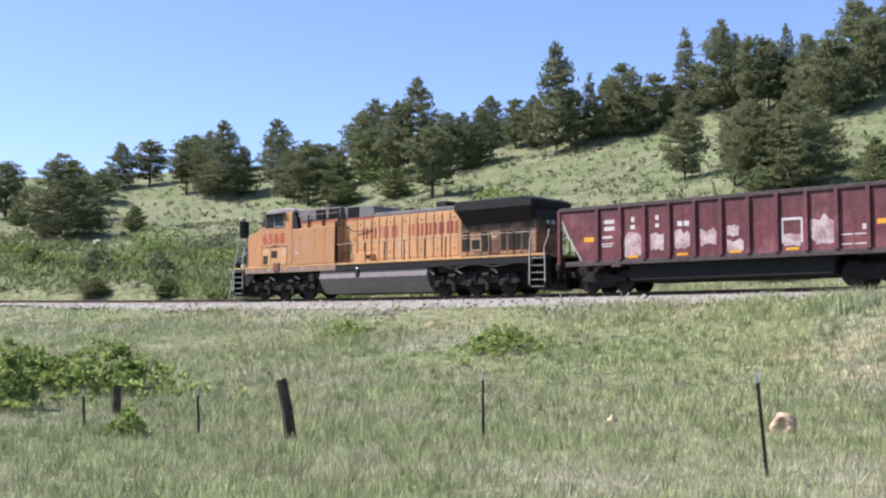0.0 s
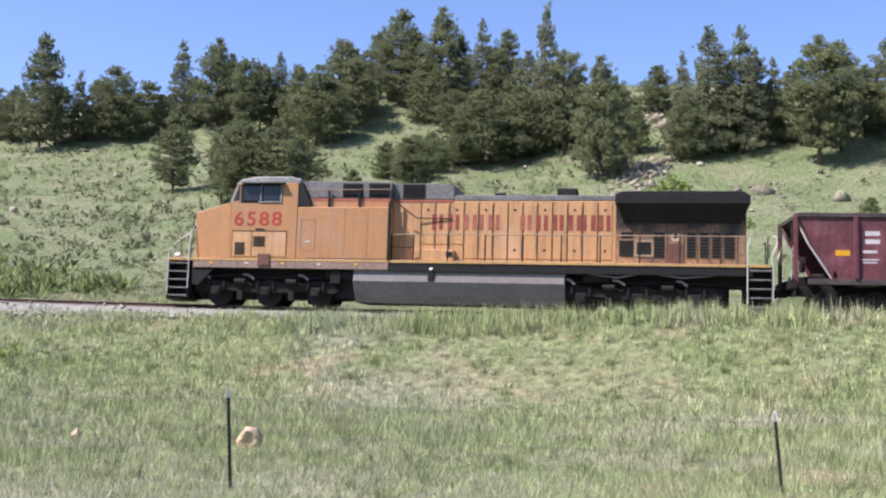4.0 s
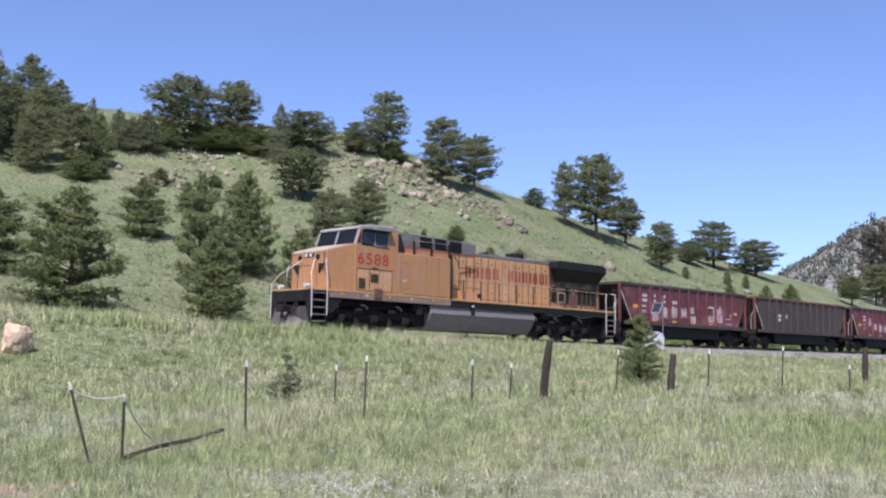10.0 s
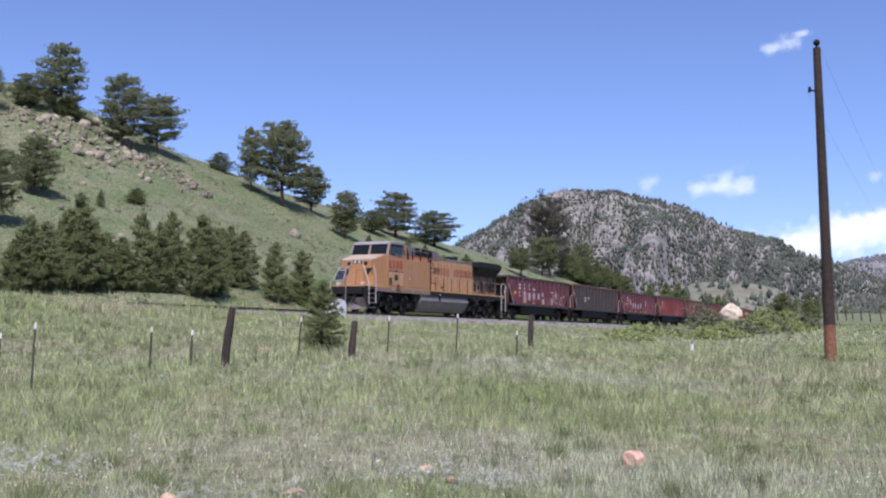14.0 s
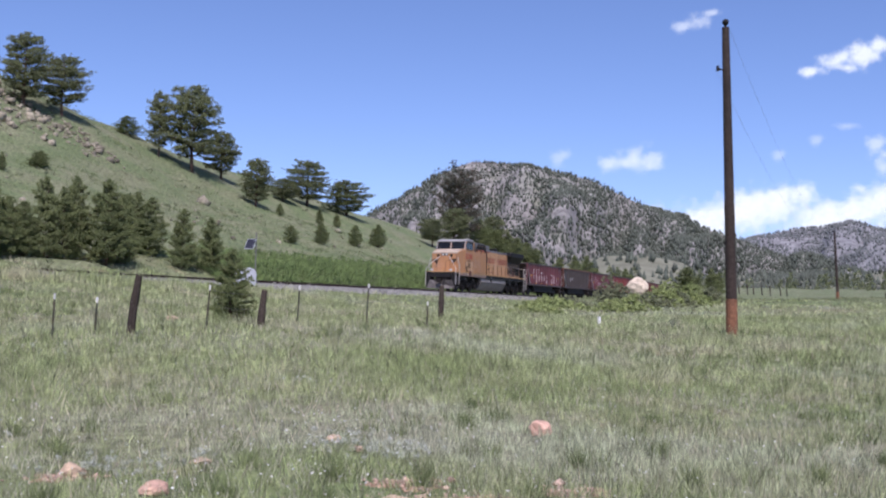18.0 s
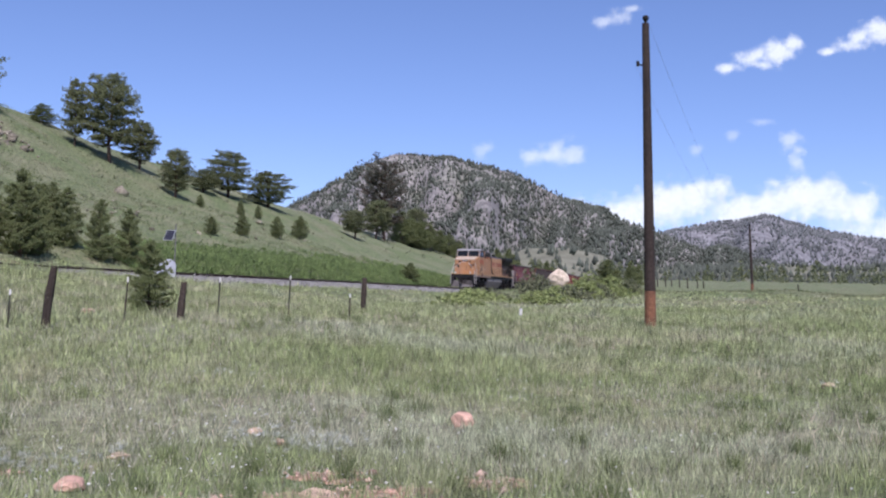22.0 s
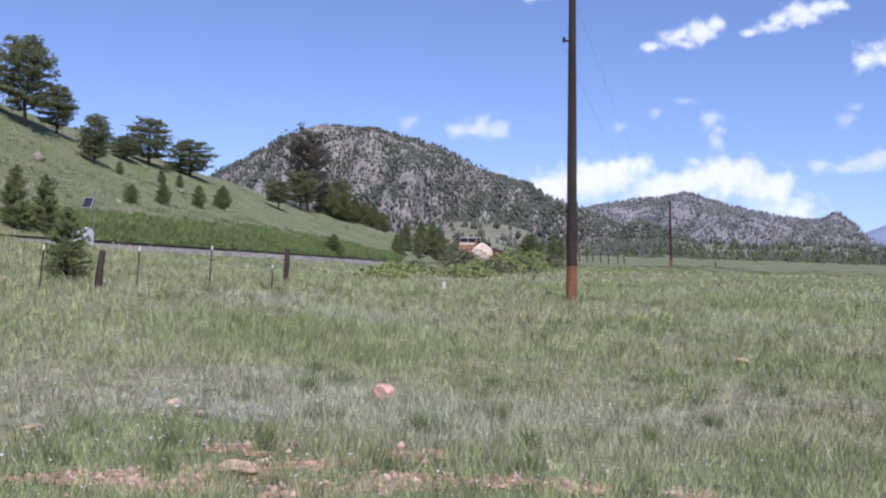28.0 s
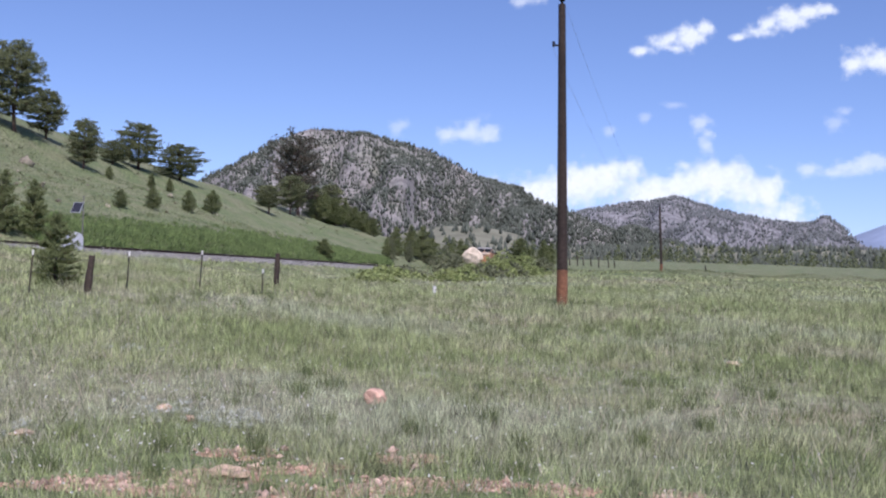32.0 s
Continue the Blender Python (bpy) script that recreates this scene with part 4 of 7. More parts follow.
def steps_at(loco, x, side, way, tall=1.62):
    """The corner steps, with their treads and side plates; way is the outward direction along the engine."""
    y0, y1 = sorted((side * 1.08, side * 1.5))
    bm = bmesh.new()
    for e in (-.4, .4):
        box(bm, x + e - .015, x + e + .015, y0, y1, .26, tall)
    box(bm, x - .4, x + .4, side * 1.08 - .01, side * 1.08 + .01, .3, tall)
    st = part("steps", bm, SOOT_AND_SHADE, loco, "dark steel corner steps")
    for k in range(5):
        z = .30 + k * .29
        part("tread", box(bmesh.new(), x - .38, x + .38, y0, y1 + .01 if side > 0 else y1, z, z + .045, .006), GREY_ROOF, st, "worn grey step tread")
    a, b = x + way * .43, x - way * .43
    if way < 0:  # the front pair runs from the nose out to the steps
        rails = [[(-10.0, side * 1.26, 3.15), (-10.12, side * 1.42, 2.85), (b, side * 1.53, 2.3), (b, side * 1.54, .6)],
                 [(-10.02, side * .5, 3.2), (-10.14, side * .56, 3.1), (-10.8, side * 1.2, 2.4), (a, side * 1.5, 1.95), (a, side * 1.52, .5)]]
    else:
        rails = [[(a, side * 1.52, .5), (a, side * 1.54, 1.55), (a - way * .06, side * 1.53, 1.95), (a + way * .13, side * 1.46, 2.45), (a + way * .13, side * 1.44, 2.75), (a + way * .02, side * 1.2, 2.78)],
                 [(b, side * 1.53, .4), (b, side * 1.53, 1.6), (b, side * 1.5, 2.35), (b + way * .1, side * 1.47, 2.74), (b + way * .1, side * 1.1, 2.76)]]
    for pts in rails:
        part("grab_rail", tube(bmesh.new(), pts, .026, 6), RAILING_WHITE, st, "pale bent grab rail")


def digits(text, size, material, parent, m, name="number"):
    """Raised paint figures in the built-in font."""
    cu = bpy.data.curves.new(name, "FONT")
    cu.body, cu.size, cu.extrude, cu.align_x, cu.offset, cu.space_character = text, size, .004, "CENTER", .008, 1.2
    tmp = new(name, cu)
    me = bpy.data.meshes.new_from_object(tmp.evaluated_get(bpy.context.evaluated_depsgraph_get()))
    bpy.data.objects.remove(tmp)
    me.materials.append(material)
    ob = new(name, me)
    ob.parent, ob.matrix_basis = parent, m
    return ob


def raise_body(loco):
    """Sets the body to its true height: the sill a hand higher, the cab and hood a little lower."""
    def level(z):
        return float(np.interp(z, [0, .6, 1.36, 1.66, 5.2], [0, .62, 1.46, 1.81, 5.09]))
    for ob in loco.children_recursive:
        if ob.matrix_basis.translation.length < .001:
            for v in ob.data.vertices:
                v.co = (v.co.x * 1.012 + .12, v.co.y, level(v.co.z))
        else:
            ob.location = (ob.location.x * 1.012 + .12, ob.location.y, level(ob.location.z))


def make_locomotive():
    loco = thing("locomotive", "weathered orange-yellow diesel locomotive with a grey roof and red lettering", "locomotive")
    # frame and walkways
    bm = bmesh.new()
    box(bm, -10.3, 10.9, -.8, .8, 1.0, 1.42, .02)
    part("centre_beam", bm, SOOT_AND_SHADE, loco)
    for s in (-1, 1):
        part("side_beam", box(bmesh.new(), -9.95, -2.15, s * 1.36, s * 1.51, 1.34, 1.6, .01), DUSTY_SILL, loco, "dusty grey-orange side sill")
        part("side_beam", box(bmesh.new(), -2.15, 11.0, s * 1.36, s * 1.49, 1.3, 1.6, .01), SOOT_AND_SHADE, loco)
    bm = box(bmesh.new(), -10.0, 10.95, -1.34, 1.34, 1.42, 1.515)
    part("underframe", bm, SOOT_AND_SHADE, loco, "black steel underframe")
    bm = box(bmesh.new(), -10.95, 11.6, -1.52, 1.52, 1.57, 1.66, .012)
    deck = part("walkway", bm, SILL_YELLOW, loco, "walkway with a thin yellow edge")
    for k in range(5):
        x = -9.2 + k * 1.45
        for s in (-1, 1):
            part("reflector", box(bmesh.new(), x - .07, x + .07, s * 1.505, s * 1.525, 1.47, 1.53), STENCIL if k % 2 else REFLECTOR, deck)
    # nose
    bm = prism(bmesh.new(), [(-10.0, 1.66), (-10.0, 3.56), (-9.9, 3.62), (-8.5, 4.03), (-8.5, 1.66)], -1.47, 1.47, .018)
    for v in bm.verts:
        v.co.y *= 1 - .12 * max(0, (-8.5 - v.co.x)) / 1.5
    nose = part("nose", bm, DUSTY_ORANGE, loco, "orange short nose with a sloping top")
    part("nose_door", box(bmesh.new(), -10.025, -9.99, -.36, .36, 1.8, 3.3, .01), DUSTY_ORANGE, nose)
    # the highlight along the nose's upper edge is laid on as cream colour
    part("nose_cap", prism(bmesh.new(), [(-10.02, 3.5), (-10.03, 3.6), (-9.9, 3.67), (-8.52, 4.075), (-8.52, 4.03), (-9.9, 3.63)], -1.28, 1.28), CREAM, nose, "cream strip painted as the nose's sunlit edge")
    part("headlight_housing", box(bmesh.new(), -10.03, -9.97, -.36, .36, 3.27, 3.53, .02), SOOT_AND_SHADE, nose)
    for y in (-.17, .17):
        part("headlight", bar(bmesh.new(), (-9.98, y, 3.4), (-10.06, y, 3.4), .1, 14), LAMP_GLASS, nose, "round headlight")
    for s in (-1, 1):
        part("ditch_light", bar(bmesh.new(), (-10.75, s * .95, 1.8), (-10.95, s * .95, 1.8), .12, 14), LAMP_GLASS, loco, "round ditch light")
        part("lamp_hole", bar(bmesh.new(), (-10.0, s * .66, 3.3), (-10.03, s * .66, 3.3), .14, 14), SOOT_AND_SHADE, nose, "round dark lamp")
        for k in range(4):
            part("nose_emblem", prism(bmesh.new(), [(-10.012, 2.86 - .12 * k), (-10.03, 2.86 - .12 * k), (-10.03, 2.95 - .12 * k), (-10.012, 2.95 - .12 * k)], *sorted((s * .72, s * (1.2 - .1 * k)))), SOOT_AND_SHADE, nose, "dark bar of a worn wing emblem")
    # cab
    bm = prism(bmesh.new(), [(-8.5, 1.66), (-8.5, 3.98), (-8.2, 4.86), (-5.78, 4.86), (-5.78, 1.66)], -1.5, 1.5, .03)
    cab = part("cab", bm, DUSTY_ORANGE, loco, "orange driver's cab")
    bm = prism(bmesh.new(), [(-8.36, 4.83), (-8.15, 5.02), (-7.5, 5.14), (-6.1, 5.14), (-5.7, 5.02), (-5.7, 4.83)], -1.46, 1.46, .05)
    part("cab_roof", bm, PALE_ROOF, cab, "pale dusty grey cab roof")
    for s in (-1, 1):
        for x0, x1 in ((-8.02, -7.32), (-7.22, -6.5)):
            bm = box(bmesh.new(), x0, x1, s * 1.495, s * 1.512, 4.08, 4.74, .03)
            part("side_window", bm, GLASS_DARK, cab, "dark cab side window")
        part("window_recess", box(bmesh.new(), -8.12, -6.42, *sorted((s * 1.49, s * 1.503)), 4.0, 4.82), SOOT_AND_SHADE, cab, "dark surround of the side windows")
        for x0, x1, z0, z1 in ((-7.4, -6.42, 4.02, 4.07), (-8.1, -6.4, 4.75, 4.82), (-7.31, -7.27, 4.07, 4.75), (-6.5, -6.44, 4.07, 4.75)):
            part("window_frame", box(bmesh.new(), x0, x1, *sorted((s * 1.5, s * 1.535)), z0, z1, .008), PALE_ROOF if x1 - x0 < .3 or z0 < 4.2 else SOOT_AND_SHADE, cab, "pale grey window frame")
        part("corner_window", prism(bmesh.new(), [(-8.42, 4.1), (-8.16, 4.1), (-8.16, 4.78), (-8.2, 4.78)], s * 1.495, s * 1.508), GLASS_DARK, cab)
        # black block painted in for the shadowed gap between cab and hood
        part("rear_recess", prism(bmesh.new(), [(-5.8, 3.88), (-5.8, 4.8), (-5.62, 4.8), (-5.3, 3.95), (-5.3, 3.88)], *sorted((s * 1.2, s * 1.46))), SOOT_AND_SHADE, cab, "black block as the shade behind the cab")
        bm = box(bmesh.new(), -8.05, -6.3, s * 1.5, s * 1.72, 4.83, 4.87)
        part("sun_visor", bm, GREY_ROOF, cab)
        bm = box(bmesh.new(), -8.38, -6.2, s * 1.5, s * 1.512, 1.75, 2.8, .004)
        door = part("side_hatch", bm, ORANGE, cab, "lighter orange side panel")
        for x0, x1, z0, z1 in ((-8.4, -6.18, 2.8, 2.83), (-8.395, -8.38, 1.75, 2.8), (-7.6, -7.58, 1.75, 2.8), (-6.2, -6.185, 1.75, 2.8)):
            part("panel_seam", box(bmesh.new(), x0, x1, *sorted((s * 1.505, s * 1.52)), z0, z1), SOOT_AND_SHADE, door)
        part("panel_seam", box(bmesh.new(), -7.45, -7.1, *sorted((s * 1.5, s * 1.53)), 2.88, 2.92), SOOT_AND_SHADE, cab)
        part("side_marker", box(bmesh.new(), -7.3, -6.82, *sorted((s * 1.505, s * 1.57)), 1.42, 1.86, .02), CAR_BROWN, door)
        for x0, z0, x1, z1 in ((-8.27, 1.83, -7.87, 2.36), (-7.53, 2.18, -7.06, 2.62)):
            bm = bmesh.new()
            for k in range(7):
                z = z0 + (z1 - z0) * k / 7
                box(bm, x0, x1, s * 1.512, s * 1.53, z, z + (z1 - z0) / 7 * .55)
            part("grille", bm, SOOT_AND_SHADE, door, "dark louvred grille")
        digits("6588", .76, RED_PAINT, cab, pose(-7.38, s * 1.505, 3.06, 90, 0, 0 if s < 0 else 180) @ Matrix.Diagonal((1.14, 1, 1, 1)))
    for y0, y1 in ((-1.36, -.08), (.08, 1.36)):
        bm = bmesh.new()
        bm.faces.new([bm.verts.new(v) for v in ((-8.51, y0, 4.06), (-8.51, y1, 4.06), (-8.25, y1, 4.82), (-8.25, y0, 4.82))])
        bmesh.ops.solidify(bm, geom=bm.faces[:], thickness=.02)
        part("windshield", bm, GLASS_DARK, cab, "dark slanted windshield pane")
    for y in (-1.43, 0, 1.43):
        part("windshield_post", tube(bmesh.new(), [(-8.52, y, 4.02), (-8.25, y, 4.84)], .05, 4), PALE_ROOF, cab, "pale grey windshield post")
    # cabinet behind the cab: orange below, grey above with dark grilles
    bm = box(bmesh.new(), -5.78, -2.15, -1.5, 1.5, 1.66, 3.84, .025)
    cabinet = part("equipment_cabinet", bm, DUSTY_ORANGE, loco, "full-width orange equipment cabinet")
    for s in (-1, 1):
        for x0, x1, z0, z1 in ((-5.63, -5.62, 2.0, 3.3), (-5.06, -5.05, 2.0, 3.3), (-5.62, -5.06, 3.29, 3.3), (-5.62, -5.06, 2.0, 2.01), (-3.9, -3.893, 1.75, 3.75), (-3.0, -2.993, 1.75, 3.75), (-2.22, -2.17, 1.7, 3.82), (-5.4, -2.2, 1.68, 1.71)):
            part("door_seam", box(bmesh.new(), x0, x1, *sorted((s * 1.5, s * 1.505)), z0, z1), RAILING_DARK, cabinet)
        part("hatch_plate", box(bmesh.new(), -5.45, -5.25, *sorted((s * 1.5, s * 1.51)), 2.36, 2.42), STENCIL, cabinet, "small white plate")
        part("corner_strip", box(bmesh.new(), -2.2, -2.12, *sorted((s * 1.44, s * 1.56)), 1.66, 4.05), SOOT_AND_SHADE, cabinet, "dark upright at the cabinet's corner")
    bm = box(bmesh.new(), -5.78, -2.15, -1.26, 1.26, 3.84, 4.24, .02)
    box(bm, -2.16, .2, -.985, .985, 4.1, 4.24, .02)
    part("hood_shoulder", bm, DUSTY_ORANGE, loco, "orange shoulder under the grey upper hood")
    bm = prism(bmesh.new(), [(-5.78, 4.24), (-5.78, 4.86), (-5.5, 4.98), (-2.15, 4.94), (-2.15, 4.24)], -1.22, 1.22, .03)
    prism(bm, [(-2.16, 4.24), (-2.16, 4.9), (-.4, 4.92), (.2, 4.84), (.2, 4.24)], -1.0, 1.0, .03)
    upper = part("upper_hood", bm, GREY_ROOF, loco, "dark grey upper hood with grilles")
    for s in (-1, 1):
        for x0, x1 in ((-4.1, -3.32), (-3.06, -2.27), (-1.78, -.93)):
            bm = bmesh.new()
            out = 1.22 if x1 < -2 else 1.0
            box(bm, x0, x1, s * out, s * (out + .015), 4.3, 4.88)
            for k in range(6):
                z = 4.32 + k * .093
                box(bm, x0, x1, s * (out + .015), s * (out + .035), z, z + .05)
            part("grille", bm, SOOT_AND_SHADE, upper, "black intake grille")
        bm = box(bmesh.new(), -5.26, -2.2, s * 1.26, s * 1.268, 4.12, 4.235)
        box(bm, -2.1, .16, s * .985, s * .995, 4.13, 4.235)
        part("stripe", bm, FADED_RED, upper, "thin faded red stripe")
        rail = part("grab_rail", bar(bmesh.new(), (-5.6, s * 1.36, 4.6), (-2.15, s * 1.36, 4.6), .016, 6), RAILING_TAN, upper, "thin rail along the upper hood")
        for x in (-4.6, -3.4, -2.15):
            part("rail_post", box(bmesh.new(), x - .035, x + .035, *sorted((s * 1.3, s * 1.37)), 3.84, 4.62), SOOT_AND_SHADE, rail)
    # engine hood with its row of doors
    bm = box(bmesh.new(), -2.15, 6.25, -.98, .98, 1.66, 4.2, .03)
    hood = part("engine_hood", bm, ORANGE, loco, "orange engine hood with a row of doors")
    bm = prism(bmesh.new(), [(.18, 4.2), (.18, 4.36), (.3, 4.42), (6.2, 4.42), (6.28, 4.36), (6.28, 4.2)], -.98, .98, .03)
    part("hood_roof", bm, GREY_ROOF, hood)
    for s in (-1, 1):
        for k in range(13):
            x = -1.05 + k * .552
            bm = box(bmesh.new(), x + .03, x + .522, *sorted((s * .98, s * 1.0)), 1.82 if k > 2 else 2.4, 4.05, .012)
            door = part("hood_door", bm, ORANGE, hood)
            for z in (2.15, 3.78):
                if k % 2 == 0 and (k > 2 or z > 2.5):
                    part("latch", box(bmesh.new(), x + .22, x + .3, *sorted((s * .99, s * 1.016)), z, z + .07), SOOT_AND_SHADE, door)
            part("door_seam", box(bmesh.new(), x - .017 - .014 * (k % 3 == 0), x + .017, *sorted((s * .98, s * .99)), 1.72, 4.12), SEAM, hood)
            if k % 3 == 1:
                part("soot_streak", box(bmesh.new(), x + .5, x + .516, *sorted((s * .98, s * 1.004)), 2.0 + .2 * (k % 2), 4.0), RAILING_DARK, hood)
        # lettering along the hood as plain blocks of its size
        for x, w, faded in ((-.62, .42, 0), (-.02, .44, 0), (.6, .13, 1), (.92, .42, 1), (1.52, .42, 1), (2.72, .42, 1), (3.3, .44, 0), (3.92, .4, 0), (4.5, .13, 0), (4.8, .36, 0), (5.32, .13, 0), (5.6, .42, 0)):
            bm = bmesh.new()
            box(bm, x, x + .17, *sorted((s * 1.003, s * 1.008)), 2.98, 3.62)
            if w > .2:
                box(bm, x + w - .15, x + w, *sorted((s * 1.003, s * 1.008)), 2.98, 3.62)
            part("letter_block", bm, FADED_RED if faded else LETTER_RED, hood, "faded red lettering block")
        bm = box(bmesh.new(), -1.2, .3, *sorted((s * .98, s * 1.3)), 1.68, 2.14, .02)
        sand = part("sand_box", bm, ORANGE, hood)
        part("sand_hatch", box(bmesh.new(), 0, .25, *sorted((s * 1.3, s * 1.32)), 1.85, 2.05), SOOT_AND_SHADE, sand)
    bm = bmesh.new()
    part("fan_cap", bar(bmesh.new(), (2.6, 0, 4.42), (2.6, 0, 4.56), .34, 16), SOOT_AND_SHADE, hood)
    box(bm, 4.0, 4.75, -.4, .4, 4.42, 4.82, .05)
    part("exhaust_stack", bm, SOOT_AND_SHADE, hood, "black exhaust stack and silencer")
    bm = bmesh.new()
    for y in (-.12, 0, .12):
        bar(bm, (1.6, y, 4.6), (2.0, y, 4.62), .03, 8, .075)
    bar(bm, (1.8, 0, 4.42), (1.8, 0, 4.6), .03)
    part("horn", bm, SOOT_AND_SHADE, hood, "black cluster of air horns")
    # radiator end
    bm = box(bmesh.new(), 6.25, 10.8, -1.02, 1.02, 1.66, 4.0, .03)
    rad = part("radiator_body", bm, SOOT_SHADE_ORANGE, loco, "sooty rear body with louvred doors and painted wing shade")
    bm = prism(bmesh.new(), [(6.2, 3.98), (6.2, 4.42), (6.5, 4.52), (10.65, 4.52), (10.92, 4.35), (10.92, 3.98)], -1.5, 1.5, .05)
    part("radiator_wing", bm, SOOT_AND_SHADE, rad, "black overhanging radiator roof")
    for s in (-1, 1):
        ring = [(6.3, 4.0, 1.46), (10.85, 4.0, 1.46), (10.6, 3.3, 1.03), (6.5, 3.3, 1.03)]
        bm = bmesh.new()
        out = [bm.verts.new((x, s * y, z)) for x, z, y in ring]
        inn = [bm.verts.new((x, s * .9, z)) for x, z, y in ring]
        bm.faces.new(out), bm.faces.new(inn[::-1])
        for k in range(4):
            bm.faces.new((out[k], inn[k], inn[(k + 1) % 4], out[(k + 1) % 4]))
        bmesh.ops.recalc_face_normals(bm, faces=bm.faces[:])
        part("radiator_core", bm, SOOT_AND_SHADE, rad, "black slanted radiator core")
        for x0, x1, z0, z1, ribs in ((6.35, 6.85, 1.98, 2.62, 0), (6.42, 6.85, 2.72, 2.95, 0), (6.98, 7.5, 2.05, 2.55, 1), (7.6, 7.95, 1.95, 2.95, 0), (8.75, 9.05, 1.95, 2.95, 0), (9.2, 9.5, 1.95, 2.95, 0), (9.62, 9.9, 1.95, 2.95, 0), (10.05, 10.4, 1.95, 2.95, 0)):
            bm = bmesh.new()
            for q in range(8):
                z = z0 + (z1 - z0) * q / 8
                box(bm, x0, x1, *sorted((s * 1.02, s * 1.045)), z, z + (z1 - z0) / 8 * .85)
            part("louvre", bm, SOOT_AND_SHADE, rad, "dark louvred opening")
            if ribs:
                for a0, a1, b0, b1 in ((x0 - .08, x1 + .08, z1, z1 + .08), (x0 - .08, x1 + .08, z0 - .08, z0), (x0 - .08, x0, z0, z1), (x1, x1 + .08, z0, z1)):
                    part("louvre_frame", box(bmesh.new(), a0, a1, *sorted((s * 1.02, s * 1.05)), b0, b1), RAILING_TAN, rad, "tan louvre frame")
        for x in (7.55, 8.05, 8.65, 9.12, 9.56, 9.98, 10.5):
            part("door_seam", box(bmesh.new(), x - .02, x + .02, *sorted((s * 1.02, s * 1.035)), 1.75, 3.2), RAILING_DARK, rad)
        part("round_emblem", bar(bmesh.new(), (8.35, s * 1.02, 2.75), (8.35, s * 1.04, 2.75), .17, 16), CREAM, rad, "worn pale round emblem")
        part("emblem_heart", bar(bmesh.new(), (8.35, s * 1.035, 2.8), (8.35, s * 1.05, 2.8), .1, 12), SOOT_AND_SHADE, rad)
        part("red_door", box(bmesh.new(), 8.08, 8.62, *sorted((s * 1.02, s * 1.032)), 1.72, 2.5), CAR_BROWN, rad, "rusty brown lower door")
    for y in (-.18, .18):
        part("rear_headlight", bar(bmesh.new(), (10.8, y, 3.3), (10.86, y, 3.3), .11, 14), LAMP_GLASS, rad)
    # handrails
    for s in (-1, 1):
        bm = tube(bmesh.new(), [(-2.1, s * 1.47, 2.72), (2.5, s * 1.47, 2.74), (5.5, s * 1.47, 2.74)], .024, 6)
        rail = part("handrail", bm, RAILING_TAN, loco, "thin pale orange handrail")
        bm = tube(bmesh.new(), [(5.5, s * 1.47, 2.74), (8.5, s * 1.47, 2.74), (10.72, s * 1.47, 2.74), (10.8, s * 1.47, 2.66)], .022, 6)
        tail = part("handrail", bm, RAILING_TAN, loco, "thin dull tan handrail")
        for x in (-2.05, -1.2, .1, 1.5, 2.9, 4.3, 5.7, 7.1, 8.5, 9.9):
            part("stanchion", bar(bmesh.new(), (x, s * 1.47, 1.62), (x, s * 1.47, 2.74), .03, 6), SOOT_AND_SHADE, rail if x < 5.5 else tail)
        part("cross_bar", bar(bmesh.new(), (-2.1, s * 1.48, 2.2), (-1.2, s * 1.48, 2.2), .02, 6), SOOT_AND_SHADE, rail)
        part("ladder_rail", tube(bmesh.new(), [(-1.9, s * 1.42, 4.05), (-1.5, s * 1.36, 3.7), (-1.2, s * 1.1, 3.45), (.15, s * 1.03, 3.45)], .025, 6), SOOT_SHADE_ORANGE, loco, "slanting grab rail beside the cabinet")
        steps_at(loco, -10.55, s, -1)
        steps_at(loco, 11.25, s, 1)
        part("front_railing", tube(bmesh.new(), [(-10.9, s * 1.2, 2.75), (-10.95, s * .5, 2.75), (-10.95, s * .4, 1.66)], .024, 6), RAILING_DARK, loco, "dark end platform railing")
        part("rear_railing", tube(bmesh.new(), [(11.55, s * 1.2, 2.75), (11.58, s * .5, 2.75), (11.58, s * .4, 1.66)], .024, 6), RAILING_DARK, loco)
        part("grab_iron", tube(bmesh.new(), [(-10.0, s * 1.2, 2.55), (-10.12, s * 1.24, 2.57), (-10.12, s * 1.24, 3.55), (-10.0, s * 1.2, 3.57)], .02, 6), RAILING_DARK, nose)
        part("pilot_web", prism(bmesh.new(), [(-10.0, 1.6), (-10.0, .75), (-9.75, .7), (-9.1, 1.34), (-9.1, 1.6)], *sorted((s * 1.3, s * 1.46))), SOOT_AND_SHADE, loco)
    # pilot, couplers, tank, trucks
    for e in (-1, 1):
        bm = box(bmesh.new(), *sorted((e * 10.9, e * 11.0)), -1.02, 1.02, 1.15, 1.6, .015)
        pilot = part("pilot_plate", bm, SOOT_AND_SHADE, loco)
        bm = bmesh.new()
        q = [bm.verts.new(v) for v in ((e * 10.98, -1.1, .95), (e * 10.98, 1.1, .95), (e * 11.05, 1.45, .2), (e * 11.4, 0, .15), (e * 11.05, -1.45, .2))]
        bm.faces.new((q[0], q[1], q[2], q[3], q[4]))
        bmesh.ops.solidify(bm, geom=bm.faces[:], thickness=.04)
        part("snow_plow", bm, PLOW, pilot, "dark scuffed steel plow")
        bm = box(bmesh.new(), *sorted((e * 10.8, e * 11.45)), -.11, .11, .72, 1.0, .02)
        box(bm, *sorted((e * 11.35, e * 11.68)), -.2, .2, .7, 1.02, .04)
        part("coupler", bm, GRIME_AND_SHADE, pilot)
